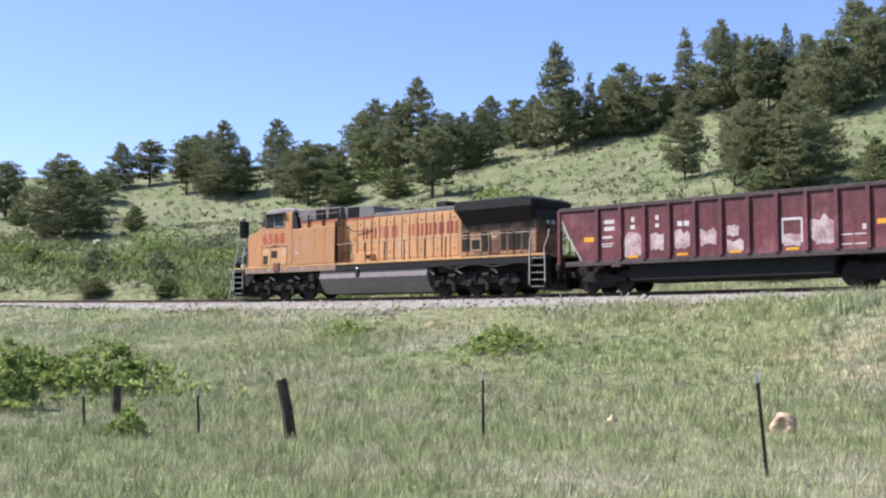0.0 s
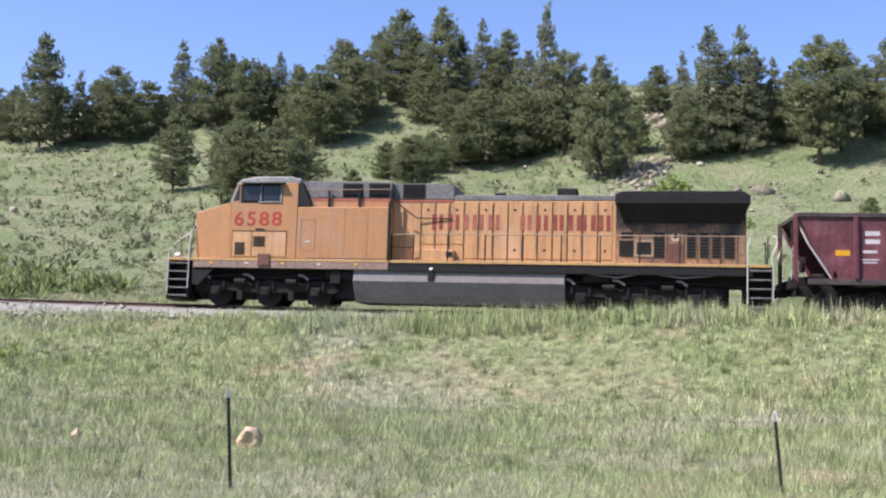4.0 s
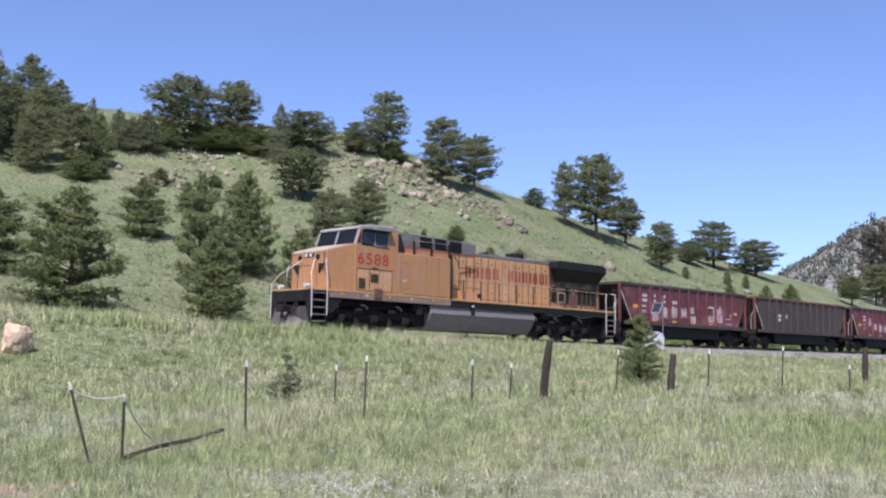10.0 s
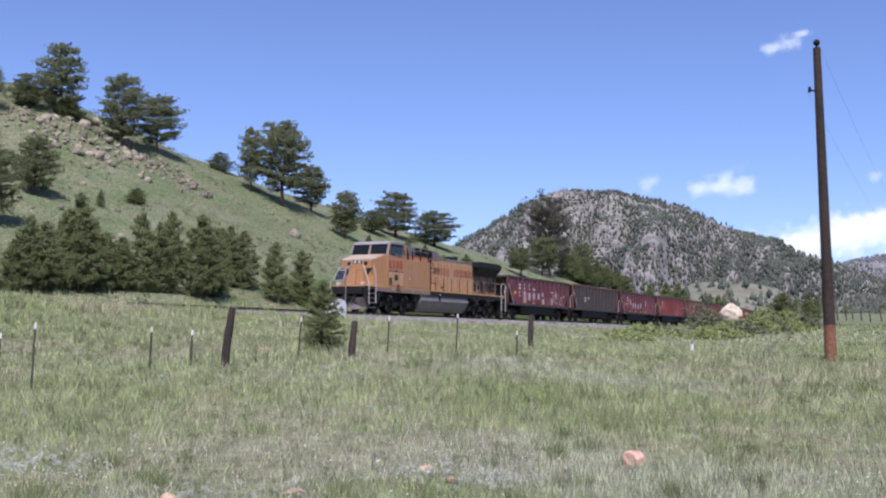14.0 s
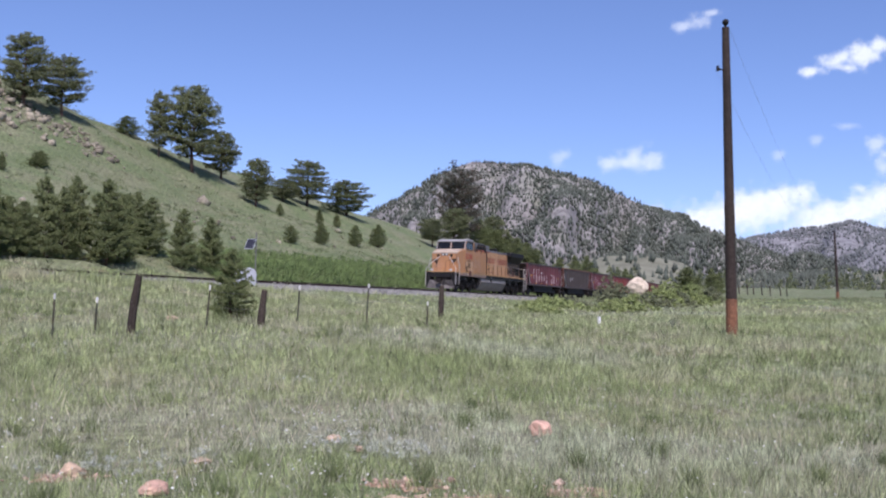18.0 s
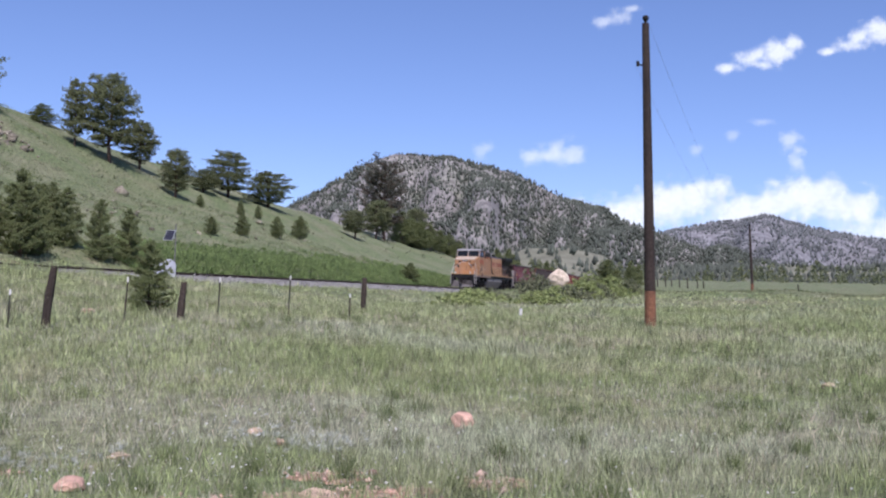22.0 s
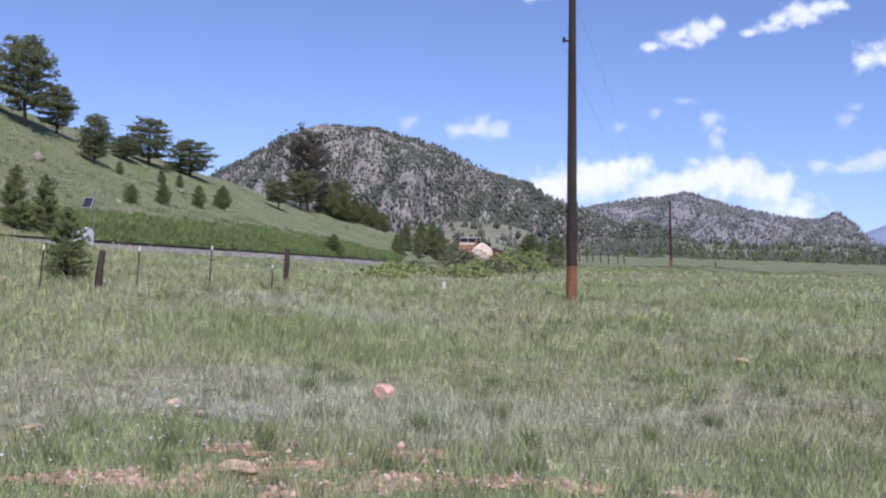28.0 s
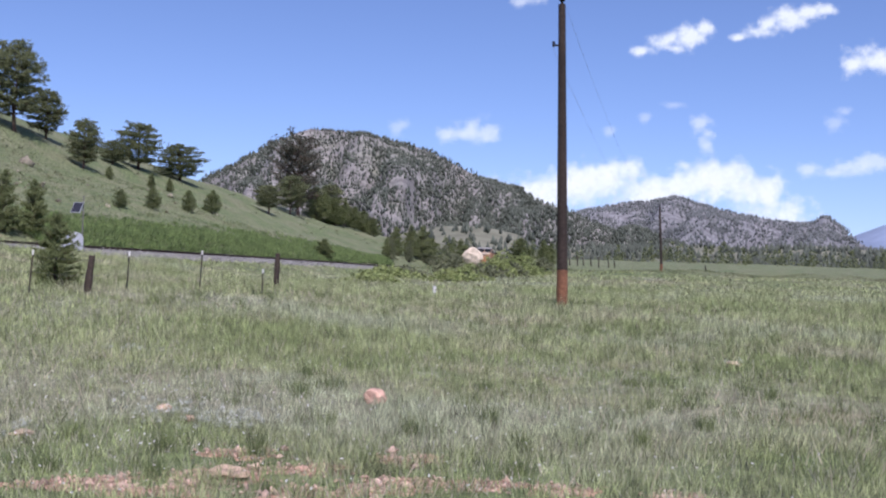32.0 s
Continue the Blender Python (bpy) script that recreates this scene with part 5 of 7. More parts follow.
        for y in (-.5, -.35, .35, .5):
            part("air_hose", tube(bmesh.new(), [(e * 10.95, y, 1.15), (e * 11.15, y, .85), (e * 11.25, y * .8, .5)], .03, 6), SOOT_AND_SHADE, pilot)
    bm = bmesh.new()
    ring = [(-.92, .2), (-1.2, .5), (-1.47, .95), (-1.38, 1.36), (1.38, 1.36), (1.47, .95), (1.2, .5), (.92, .2)]
    a = [bm.verts.new((-3.5, y, z)) for y, z in ring]
    b = [bm.verts.new((4.44, y, z)) for y, z in ring]
    bm.faces.new(a), bm.faces.new(b[::-1])
    for k in range(8):
        bm.faces.new((a[k], a[(k + 1) % 8], b[(k + 1) % 8], b[k]))
    bmesh.ops.recalc_face_normals(bm, faces=bm.faces[:])
    bmesh.ops.bevel(bm, geom=bm.edges[:], offset=.012, segments=1, affect="EDGES")
    tank = part("fuel_tank", bm, TANK_GREY, loco, "big dusty grey fuel tank")
    for s in (-1, 1):
        part("fuel_filler", box(bmesh.new(), -.62, -.38, *sorted((s * 1.4, s * 1.5)), .98, 1.36, .02), SOOT_AND_SHADE, tank, "dark filler neck")
        part("filler_cap", bar(bmesh.new(), (-.5, s * 1.42, 1.34), (-.5, s * 1.5, 1.42), .07, 10), METAL_BOX, tank)
    for s in (-1, 1):
        part("air_reservoir", bar(bmesh.new(), (-4.6, s * 1.2, 1.15), (-3.3, s * 1.2, 1.15), .17, 12), GRIME_AND_SHADE, loco)
        part("air_reservoir", bar(bmesh.new(), (5.1, s * 1.2, 1.2), (6.0, s * 1.2, 1.2), .14, 12), GRIME_AND_SHADE, loco)
        bm = tube(bmesh.new(), [(5.1, s * 1.35, 1.35), (6.3, s * 1.4, 1.2), (7.3, s * 1.4, 1.38), (8.6, s * 1.4, 1.22), (10, s * 1.4, 1.35)], .03, 6)
        part("cable", bm, TANK_GREY, loco, "sagging grey cable")
        part("valve_box", box(bmesh.new(), -4.4, -4.0, s * 1.2, s * 1.42, .85, 1.3, .02), GRIME_AND_SHADE, loco)
    # black filler boxes, added to keep the underside as dark as deep shade
    for x in (-7.0, 7.25):
        part("traction_motor", box(bmesh.new(), x - 3.0, x + 3.0, -.6, .6, .3, 1.1, .08), SOOT_AND_SHADE, loco)
    part("belly", box(bmesh.new(), -4.3, 4.6, -1.0, 1.0, .35, 1.4, .03), SOOT_AND_SHADE, loco)
    raise_body(loco)
    engine_truck(loco, -7.0)
    engine_truck(loco, 7.25)
    return loco


def car_truck(car, x):
    bm = bmesh.new()
    for s in (-1, 1):
        prism(bm, [(-1.1, .38), (-1.1, .62), (-.75, .68), (-.3, .78), (.3, .78), (.75, .68), (1.1, .62), (1.1, .38), (.75, .42), (.35, .22), (-.35, .22), (-.75, .42)], s * .92, s * 1.06, .012)
        for q in (-.16, .16):
            spring(bm, q, s * .98, .26, .62, .09)
    box(bm, -.2, .2, -1.0, 1.0, .5, .85, .02)
    truck = part("truck_frame", bm, GRIME_AND_SHADE, car, "grimy cast two-axle truck")
    truck.location = (x, 0, 0)
    for k in (-.88, .88):
        wheelset(truck, k, .46)
    return truck


HALF = 7.75  # half the length of a car's body along its rim


def make_car(paint, label, marks, rim=None):
    car = thing("hopper_car", label, "hopper car", "hopper cars of the train")
    top, low, half, inset = 3.62, 1.32, HALF, 1.15
    y = 1.5
    # side sheets, each cut by ribs into bays; ends are sloping sheets with open corner posts
    bm = bmesh.new()
    for s in (-1, 1):
        prism(bm, [(-half, top), (-half + inset, low), (half - inset, low), (half, top)], s * (y - .02), s * y)
    part("side_sheet", bm, paint, car)
    dark = CAR_BROWN if paint is CAR_BLACK else CAR_RIM
    for e in (-1, 1):
        bm = prism(bmesh.new(), [(e * half, top), (e * (half - .03), top), (e * (half - 2.9), 1.25), (e * (half - 2.87), 1.2)], -y + .03, y - .03)
        part("slope_sheet", bm, dark, car, "dark sloping end sheet")
    for x in (-2.4, 0, 2.4):
        part("hopper_chute", prism(bmesh.new(), [(x - .9, 1.3), (x - .35, .55), (x + .35, .55), (x + .9, 1.3)], -1.1, 1.1), dark, car)
    part("hopper_floor", box(bmesh.new(), -half + 2.6, half - 2.6, -y + .02, y - .02, 1.25, 1.3), dark, car)
    part("hopper_skirt", box(bmesh.new(), -4.35, 4.35, -1.28, 1.28, .42, 1.26, .06), SOOT_AND_SHADE, car, "black hopper skirts under the body")
    bm = bmesh.new()
    for s in (-1, 1):
        box(bm, -half, half, s * y - .06, s * y + .07, top - .1, top + .06, .015)
    for e in (-1, 1):
        box(bm, *sorted((e * half, e * (half - .12))), -y, y, top - .1, top + .06, .015)
    part("top_rim", bm, rim or CAR_RIM, car, "worn rim with dull metal edges")
    bm = bmesh.new()
    for s in (-1, 1):
        box(bm, -half + .35, half - .35, s * y - .06, s * y + .05, low - .2, low, .012)
    part("side_sill", bm, CAR_RIM, car)
    for s in (-1, 1):
        for k in range(11):
            x = -5.75 + k * 1.15
            cut = max(0, abs(x) - (half - inset))
            z0 = low + cut * (top - low) / inset
            bm = prism(bmesh.new(), [(x - .075, z0), (x - .075, top - .08), (x + .075, top - .08), (x + .075, z0)], s * y, s * (y + .11), .012)
            part("side_rib", bm, paint, car)
    bm = box(bmesh.new(), -half - .05, half + .05, -.3, .3, .78, 1.12, .015)
    for e in (-1, 1):
        box(bm, *sorted((e * (half + .02), e * (half + .22))), -y, y, .98, 1.3, .012)
        box(bm, *sorted((e * (half + .1), e * (half + .55))), -.11, .11, .72, .98, .02)
        box(bm, *sorted((e * (half + .45), e * (half + .72))), -.19, .19, .7, 1.0, .03)
        box(bm, *sorted((e * (half - 1.6), e * half)), -.16, .16, 1.12, 1.5, .02)
    part("centre_sill", bm, GRIME_AND_SHADE, car, "grimy centre sill and couplers")
    for e in (-1, 1):
        for s in (-1, 1):
            bm = bmesh.new()
            box(bm, *sorted((e * (half - .02), e * (half + .12))), *sorted((s * (y - .14), s * y)), 1.2, top, .01)
            box(bm, *sorted((e * (half - 1.35), e * (half - 1.2))), *sorted((s * (y - .12), s * y)), 1.2, 1.6, .01)
            bar(bm, (e * half, s * (y - .07), 3.4), (e * (half - 1.25), s * (y - .07), 1.3), .045, 6)
            part("corner_post", bm, CAR_BROWN if paint is CAR_BLACK else paint, car)
            bm = bmesh.new()
            for k in range(6):
                z = 1.0 + k * .42
                bar(bm, (e * (half + .1), s * (y - .05), z), (e * (half + .1), s * (y - .5), z), .015, 5)
            for q in (.05, .5):
                bar(bm, (e * (half + .1), s * (y - q), .6), (e * (half + .1), s * (y - q), 3.3), .015, 5)
            part("ladder", bm, CAR_RIM, car, "thin end ladder")
            part("end_brace", tube(bmesh.new(), [(e * (half - .05), s * (y - .1), 3.3), (e * (half - .35), s * (y - .02), 2.6), (e * (half - 1.15), s * (y - .02), 1.35)], .035, 6), RAILING_WHITE if e < 0 else CAR_RIM, car, "pale diagonal end brace")
            part("grab_rail", tube(bmesh.new(), [(e * (half + .16), s * (y - .3), 1.3), (e * (half + .16), s * (y - .3), 2.3), (e * (half - .02), s * (y - .1), 2.75), (e * (half - .02), s * (y - .1), 3.2)], .022, 6), RAILING_WHITE if e < 0 else CAR_RIM, car, "thin grab rail")
        bm = bmesh.new()
        tube(bm, [(e * (half - .3), .5, 1.35), (e * (half - .3), .5, 2.2), (e * (half - .9), .4, 2.3)], .03, 6)
        bar(bm, (e * (half - .3), -.5, 1.9), (e * (half - .42), -.5, 1.9), .28, 16)
        bar(bm, (e * (half - .8), 0, 1.45), (e * (half - 1.5), 0, 1.5), .16, 12)
        part("brake_gear", bm, GRIME_AND_SHADE, car, "hand brake wheel and air pipes")
    for x, z, w, h, kind in marks:
        for s in (-1, 1):
            bm = bmesh.new()
            if kind is WHITEWASH:
                rng = np.random.default_rng(int(abs(x) * 100 + 7))
                # a block of brushed-over paint: straight sides, a ragged upper edge, runs below
                cols = 5
                upper = [(x + w * (k / cols - .5), z + h * .5 * (.45 + .75 * rng.uniform()) * (1 - .5 * abs(k / cols - .5))) for k in range(cols + 1)]
                lower = [(x + w * (k / cols - .5) * .94, z - h * .5 * (.8 + .35 * rng.uniform())) for k in range(cols + 1)]
                pts = lower + upper[::-1]
                prism(bm, pts, *sorted((s * (y + .002), s * (y + .006))))
            else:
                box(bm, x - w / 2, x + w / 2, *sorted((s * (y + .002), s * (y + .007))), z - h / 2, z + h / 2)
            part("white_patch" if kind is WHITEWASH else "stencil_bar" if kind is STENCIL else "reflector", bm, kind, car)
    car_truck(car, -5.75)
    car_truck(car, 5.75)
    return car


def bay(k):
    return -5.175 + 1.15 * k


def stencils(x):
    return [(x, 2.95, .5, .16, STENCIL), (x, 2.66, .5, .16, STENCIL), (x - .1, 2.3, .5, .1, STENCIL), (x - .1, 2.02, .6, .05, STENCIL), (x - .1, 1.92, .5, .05, STENCIL)]


REFLECT = [(-6.2, 2.25, .5, .2, REFLECTOR)] + [(bay(k), 1.43, .5, .1, REFLECTOR) for k in (1, 3, 5, 7)] + [(6.25, 2.25, .45, .18, REFLECTOR)]
loco = make_locomotive()
red_car = make_car(CAR_RED, "oxide-red ribbed hopper car with white paint patches", REFLECT + stencils(bay(0)) + [
    (bay(1), 2.98, .16, .2, STENCIL), (bay(1), 2.66, .22, .16, STENCIL), (bay(1) - .02, 1.95, .85, .95, WHITEWASH), (bay(2), 2.98, .16, .2, STENCIL), (bay(2), 2.66, .18, .16, STENCIL), (bay(2), 2.05, .62, .75, WHITEWASH),
    (bay(3) - .1, 2.66, .22, .2, STENCIL), (bay(3) + .2, 2.66, .24, .2, STENCIL), (bay(3), 2.05, .7, .75, WHITEWASH), (bay(4), 2.1, .72, .7, WHITEWASH), (bay(5) - .1, 2.3, .5, .5, WHITEWASH), (bay(5), 1.7, .7, .5, WHITEWASH),
    (bay(7) - .02, 2.55, .8, .1, STENCIL), (bay(7) - .38, 2.1, .08, .9, STENCIL), (bay(7) + .38, 2.1, .08, .9, STENCIL), (bay(7), 1.8, .7, .5, WHITEWASH), (bay(8), 2.2, .9, .95, WHITEWASH), (bay(8) + .1, 1.8, .7, .5, WHITEWASH),
    (bay(9) - .25, 1.85, .42, .05, STENCIL), (bay(9) - .25, 1.5, .42, .05, STENCIL), (bay(9) + .25, 1.85, .42, .05, STENCIL), (bay(9) + .25, 1.5, .42, .05, STENCIL), (bay(9) + .4, 2.1, .14, .2, STENCIL)])
black_car = make_car(CAR_BLACK, "dark grey-black ribbed hopper car", [(bay(1), 2.4, .5, .2, STENCIL), (bay(1), 2.1, .4, .2, STENCIL), (bay(2), 2.4, .2, .3, STENCIL)], CAR_BROWN)
second_red = make_car(CAR_RED, "oxide-red ribbed hopper car with a white scrawl", REFLECT + stencils(bay(0)) + [(bay(1), 2.6, .6, .7, WHITEWASH), (bay(2), 2.2, .8, .6, WHITEWASH), (bay(3), 2.1, .9, .7, WHITEWASH), (bay(4), 2.1, .9, .7, WHITEWASH), (bay(5), 2.2, .7, .8, WHITEWASH), (bay(7), 2.5, .5, .8, WHITEWASH)])
bright_car = make_car(CAR_BRIGHT, "brighter red ribbed hopper car", REFLECT + stencils(bay(0)))
brown_car = make_car(CAR_BROWN, "rust-brown ribbed hopper car", REFLECT + stencils(bay(0)) + [(bay(2), 2.2, .7, .6, WHITEWASH), (bay(3), 2.2, .8, .6, WHITEWASH)])
train = [loco, red_car, black_car, second_red, bright_car, brown_car]
for model in (brown_car, red_car, bright_car, second_red, brown_car, bright_car):
    train.append(copy_thing(model, Matrix()))


# ---- fence, poles, signal, rocks, shrubs and grass ----
STEEL_POSTS = [(-6.2, 19.15, .7, -.06, -.02), (-4.02, 18.21, .8, -.05, -.01), (.58, 16.45, 1.11, -.01, 0), (3.74, 12.84, 1.2, -.1, .03), (9.68, 10.03, 1.02, -.09, .08),
               (14.43, 8.73, 1.2, -.23, .38), (14.87, 8.57, 1.0, -.01, .02), (18.97, 8.44, 1.38, -.02, .04), (21.17, 6.86, 1.31, .01, -.03), (24.11, 5.31, .99, 0, -.02),
               (26.91, 2.38, 1.1, .01, -.08), (29.98, .23, 1.07, 0, -.05), (31.42, -1.71, 1.2, 0, -.06), (23.28, 8.24, .94, .01, -.02), (25.4, 4.68, .85, .01, -.03), (32.7, -3.6, .75, 0, -.02)]
WOOD_POSTS = [(-2.35, 17.36, 1.01, -.2, -.03), (-6.54, 22.18, .58, -.04, -.01), (25.61, 3.97, 1.37, .03, -.18), (28.63, 1.17, .95, 0, -.1), (37.53, -4.6, 1.25, 0, -.02)]


def steel_post(x, y, h, dx, dy):
    z = settled(x, y)
    top = thing("fence_post", "thin dark green steel fence post with a pale tip", "fence post", "steel fence posts")
    a, b = Vector((x, y, z - .3)), Vector((x + dx, y + dy, z + h))
    way = b - a
    turn = Matrix.Translation(a) @ way.to_track_quat("Z", "Y").to_matrix().to_4x4()
    bm = bmesh.new()
    k = way.length
    box(bm, -.024, .024, -.003, .003, 0, k - .12)
    box(bm, -.004, .004, 0, .034, 0, k - .12)
    for q in range(14):
        zz = .35 + q * (k - .6) / 14
        box(bm, -.008, .008, -.012, -.003, zz, zz + .02)
    bm.transform(turn)
    part("shaft", bm, POST_STEEL, top)
    bm = bmesh.new()
    box(bm, -.024, .024, -.003, .003, k - .12, k)
    box(bm, -.004, .004, 0, .034, k - .12, k)
    bm.transform(turn)
    part("tip", bm, WHITE_TIP, top, "faded white tip")


def wood_post(x, y, h, dx, dy):
    z = settled(x, y)
    bm = bmesh.new()
    pts = [Vector((x, y, z - .3)), Vector((x + dx * .45, y + dy * .45, z + h * .5)), Vector((x + dx, y + dy, z + h))]
    bar(bm, pts[0], pts[1], .105, 9, .095)
    bar(bm, pts[1], pts[2], .095, 9, .075)
    rng = np.random.default_rng(int(abs(x) * 10))
    for v in bm.verts:
        v.co += Vector(rng.normal(size=3) * .008)
    tagged(part("fence_post", bm, POST_WOOD), "weathered leaning wooden fence post", "fence post", "wooden fence posts")


for row in STEEL_POSTS:
    steel_post(*row)
for row in WOOD_POSTS:
    wood_post(*row)


def utility_pole(x, y, h, dx, dy, r, label):
    z = settled(x, y)
    top = thing("utility_pole", label, "utility pole", "utility poles")
    foot, knee, tip = Vector((x, y, z - .3)), Vector((x + dx * .12, y + dy * .12, z + h * .12)), Vector((x + dx, y + dy, z + h))
    part("shaft", bar(bmesh.new(), knee, tip, r * .95, 14, r * .62), POLE_WOOD, top)
    part("foot", bar(bmesh.new(), foot, knee, r, 14, r * .95), POLE_FOOT, top, "red-brown weathered foot")
    bm = bmesh.new()
    bar(bm, tip - Vector((0, 0, .05)), tip + Vector((0, 0, .14)), .05, 8)
    bmesh.ops.create_uvsphere(bm, u_segments=10, v_segments=6, radius=.11, matrix=Matrix.Translation(tip + Vector((0, 0, .18))))
    part("insulator", bm, SOOT_AND_SHADE, top)
    bm = bmesh.new()
    side = tip.lerp(knee, .16)
    bar(bm, side, side + Vector((-.06, .32, .02)), .03, 6)
    bar(bm, side + Vector((-.06, .32, -.05)), side + Vector((-.06, .32, .12)), .05, 8)
    part("side_insulator", bm, SOOT_AND_SHADE, top)
    return tip


near_tip = utility_pole(33.88, -13.59, 10.1, .1, .25, .19, "tall dark wooden utility pole with a red-brown foot in the meadow")
far_tip = utility_pole(133.8, -67.8, 8.75, .19, .37, .2, "dark wooden utility pole far out in the meadow")
for down, out in ((-.2, 0), (1.5, .32)):
    a, b = (tip + Vector((-.06, out, -down)) for tip in (near_tip, far_tip))
    pts = [a.lerp(b, u) - Vector((0, 0, 2.2 * 4 * u * (1 - u))) for u in np.linspace(0, 1, 15)]
    tagged(part("overhead_wire", tube(bmesh.new(), pts, .0035, 4), WIRE), "thin overhead wire sagging between two utility poles", "wire", "overhead wires")


def rock(name, x, y, w, h, material, label, seed, sink=.06, group="", taper=0.0):
    rng = np.random.default_rng(seed)
    bm = bmesh.new()
    bmesh.ops.create_icosphere(bm, subdivisions=3, radius=.5)
    ph = rng.uniform(0, 6, 9)
    cuts = [Vector(rng.normal(size=3)).normalized() for _ in range(7)]
    for v in bm.verts:
        n = v.co.normalized()
        for c in cuts:
            k = n.dot(c)
            if k > .72:
                v.co -= c * (k - .72) * .4
        v.co *= 1 + .07 * math.sin(5 * n.x + ph[0]) * math.sin(4 * n.y + ph[1]) + .04 * math.sin(11 * n.z + ph[2] + 6 * n.x)
        v.co = Vector((v.co.x * w * 1.05, v.co.y * w * .85, (v.co.z + .42) * h * 1.12))
        v.co.xy *= 1 - taper * max(0, v.co.z / h)
    bm.transform(Matrix.Translation((x, y, settled(x, y, sink))) @ Matrix.Rotation(rng.uniform(0, 6), 4, "Z"))
    return tagged(part(name, bm, material), label, "rock", group)


rock("boulder", 5.64, 18.4, .5, .42, ROCK_PALE, "pale tan boulder lying in the grass", 1)
rock("boulder", 2.99, 19.7, .25, .27, ROCK_PALE, "small pale tan boulder lying in the grass", 2)
rock("boulder", 27.3, 19.3, 1.1, 1.0, ROCK_PALE, "pale orange-tan boulder on the grassy bank", 3, taper=.36)
rock("boulder", 12.5, -2.72, .31, .24, ROCK_RED, "reddish-pink boulder in the meadow", 4)
rock("boulder", 101.3, -31.2, 2.1, 2.0, ROCK_CREAM, "large pale cream boulder beside the shrubs", 5)
bm = bar(bmesh.new(), (38.6, -10.48, settled(38.6, -10.48, .1)), (38.6, -10.48, settled(38.6, -10.48) + .4), .075, 10, .06)
tagged(part("marker_post", bm, WHITE_TIP), "short white marker post in the grass", "marker post")


def clump(name, x, y, w, h, material, label, seed, leaf=.09, count=90, blades=16, stems=True, group=""):
    """A shrub: stems and a ragged heap of small leaves."""
    rng = np.random.default_rng(seed)
    z = settled(x, y)
    top = thing(name, label, "shrub", group)
    pts = rng.normal(size=(count, 3)) * (w * .26, w * .26, 0)
    lift = rng.uniform(.1, 1, count) ** .8 * np.clip(1.15 - np.hypot(pts[:, 0], pts[:, 1]) / (w * .62), .15, 1)
    pts[:, 2] = lift * h * .92
    pts += (x, y, 0)
    pts[:, 2] += np.array([settled(*p[:2]) for p in pts]) if w > 1.5 else z
    verts, faces = tufts(rng, pts, rng.uniform(.7, 1.4, count) * leaf, blades, 1.6, .15)
    heap("foliage", verts, faces, material, parent=top)
    if stems:
        bm = bmesh.new()
        for k in range(7):
            p = pts[k]
            bar(bm, (x + (p[0] - x) * .2, y + (p[1] - y) * .2, settled(x, y, .1)), tuple(p), .012, 5, .006)
        part("stem", bm, BARK, top)


clump("shrub", -8.4, 27.2, 3.9, 1.35, SHRUB_GREEN, "spreading bright green shrub on the slope", 11, .16, 260, 18)
clump("shrub", -10.3, 27.6, 3.2, 1.2, SHRUB_GREEN, "spreading bright green shrub on the slope", 12, .16, 200, 18)
clump("shrub", -8.9, 22.6, 1.1, 1.7, SHRUB_GREEN, "leafy bright green shrub by the fence", 13, .13, 120, 18)
clump("shrub", -5.1, 17.9, .65, .6, SHRUB_GREEN, "small dark green shrub by the fence", 14, .07, 90, 16)
clump("shrub", -4.1, 45.8, 2.1, .75, SHRUB_GREEN, "low green shrub on the bank", 15, .12, 120, 16)
clump("shrub", 2.0, 37.4, 2.9, 1.0, SHRUB_GREEN, "low bright green shrub on the bank", 16, .13, 180, 16)
clump("shrub", 24.1, 9.75, .85, 1.15, SHRUB_SAGE, "sparse grey-green sapling by the fence", 17, .09, 100, 12)
for k, (x, y, w, h) in enumerate(((92, -22.5, 4, 1.3), (84, -19, 5, 1.2), (78, -17.5, 5, 1.0), (97, -28, 3.2, 2.3), (95, -31, 3.5, 1.7), (88, -27, 4, 1.4), (80, -25.5, 5, 1.2), (72, -21, 4, .9), (86, -31, 4.5, 1.3), (106, -36, 4, 1.6), (110, -41, 4, 1.3), (66, -14, 3, .8), (99.2, -27.7, 3.2, 2.9), (101, -34.2, 3, 2.2), (100.5, -36.2, 3.2, 1.9), (100, -38, 3.2, 1.6), (83, -28, 2.6, 1.5), (81, -27, 2.2, 1.6), (84.5, -29.5, 2.4, 1.3), (79, -24, 2.2, 1.1))):
    clump("shrub", x, y, w, h, WEEDS if k % 3 else SHRUB_SAGE, "rank green shrub at the meadow's edge below the track", 30 + k, .2, 150, 16, group="shrubs below the track")


def scatter(n, low, high, bears, rng, power=.5):
    d = (low ** (2 * power) + (high ** (2 * power) - low ** (2 * power)) * rng.uniform(size=n)) ** (1 / (2 * power))
    b = np.radians(rng.uniform(*bears, n))
    return np.sin(b) * d, np.cos(b) * d, d


GREY_DRIFTS = [(13, 1.5, 4), (18, .5, 5), (12.5, 5, 2.6), (9.6, -.9, 2.4), (24, 1.5, 4), (11, 9.5, 2.5), (8.5, 11.5, 2), (4, 12, 3), (15, -6.5, 2.2), (9, 2.5, 2), (20, 12, 3.5), (9, -1.6, 2.2), (9.2, 1.8, 2), (9, -4, 2), (8.2, 3.5, 2), (7.5, 5.5, 2), (10, 7.5, 2)]


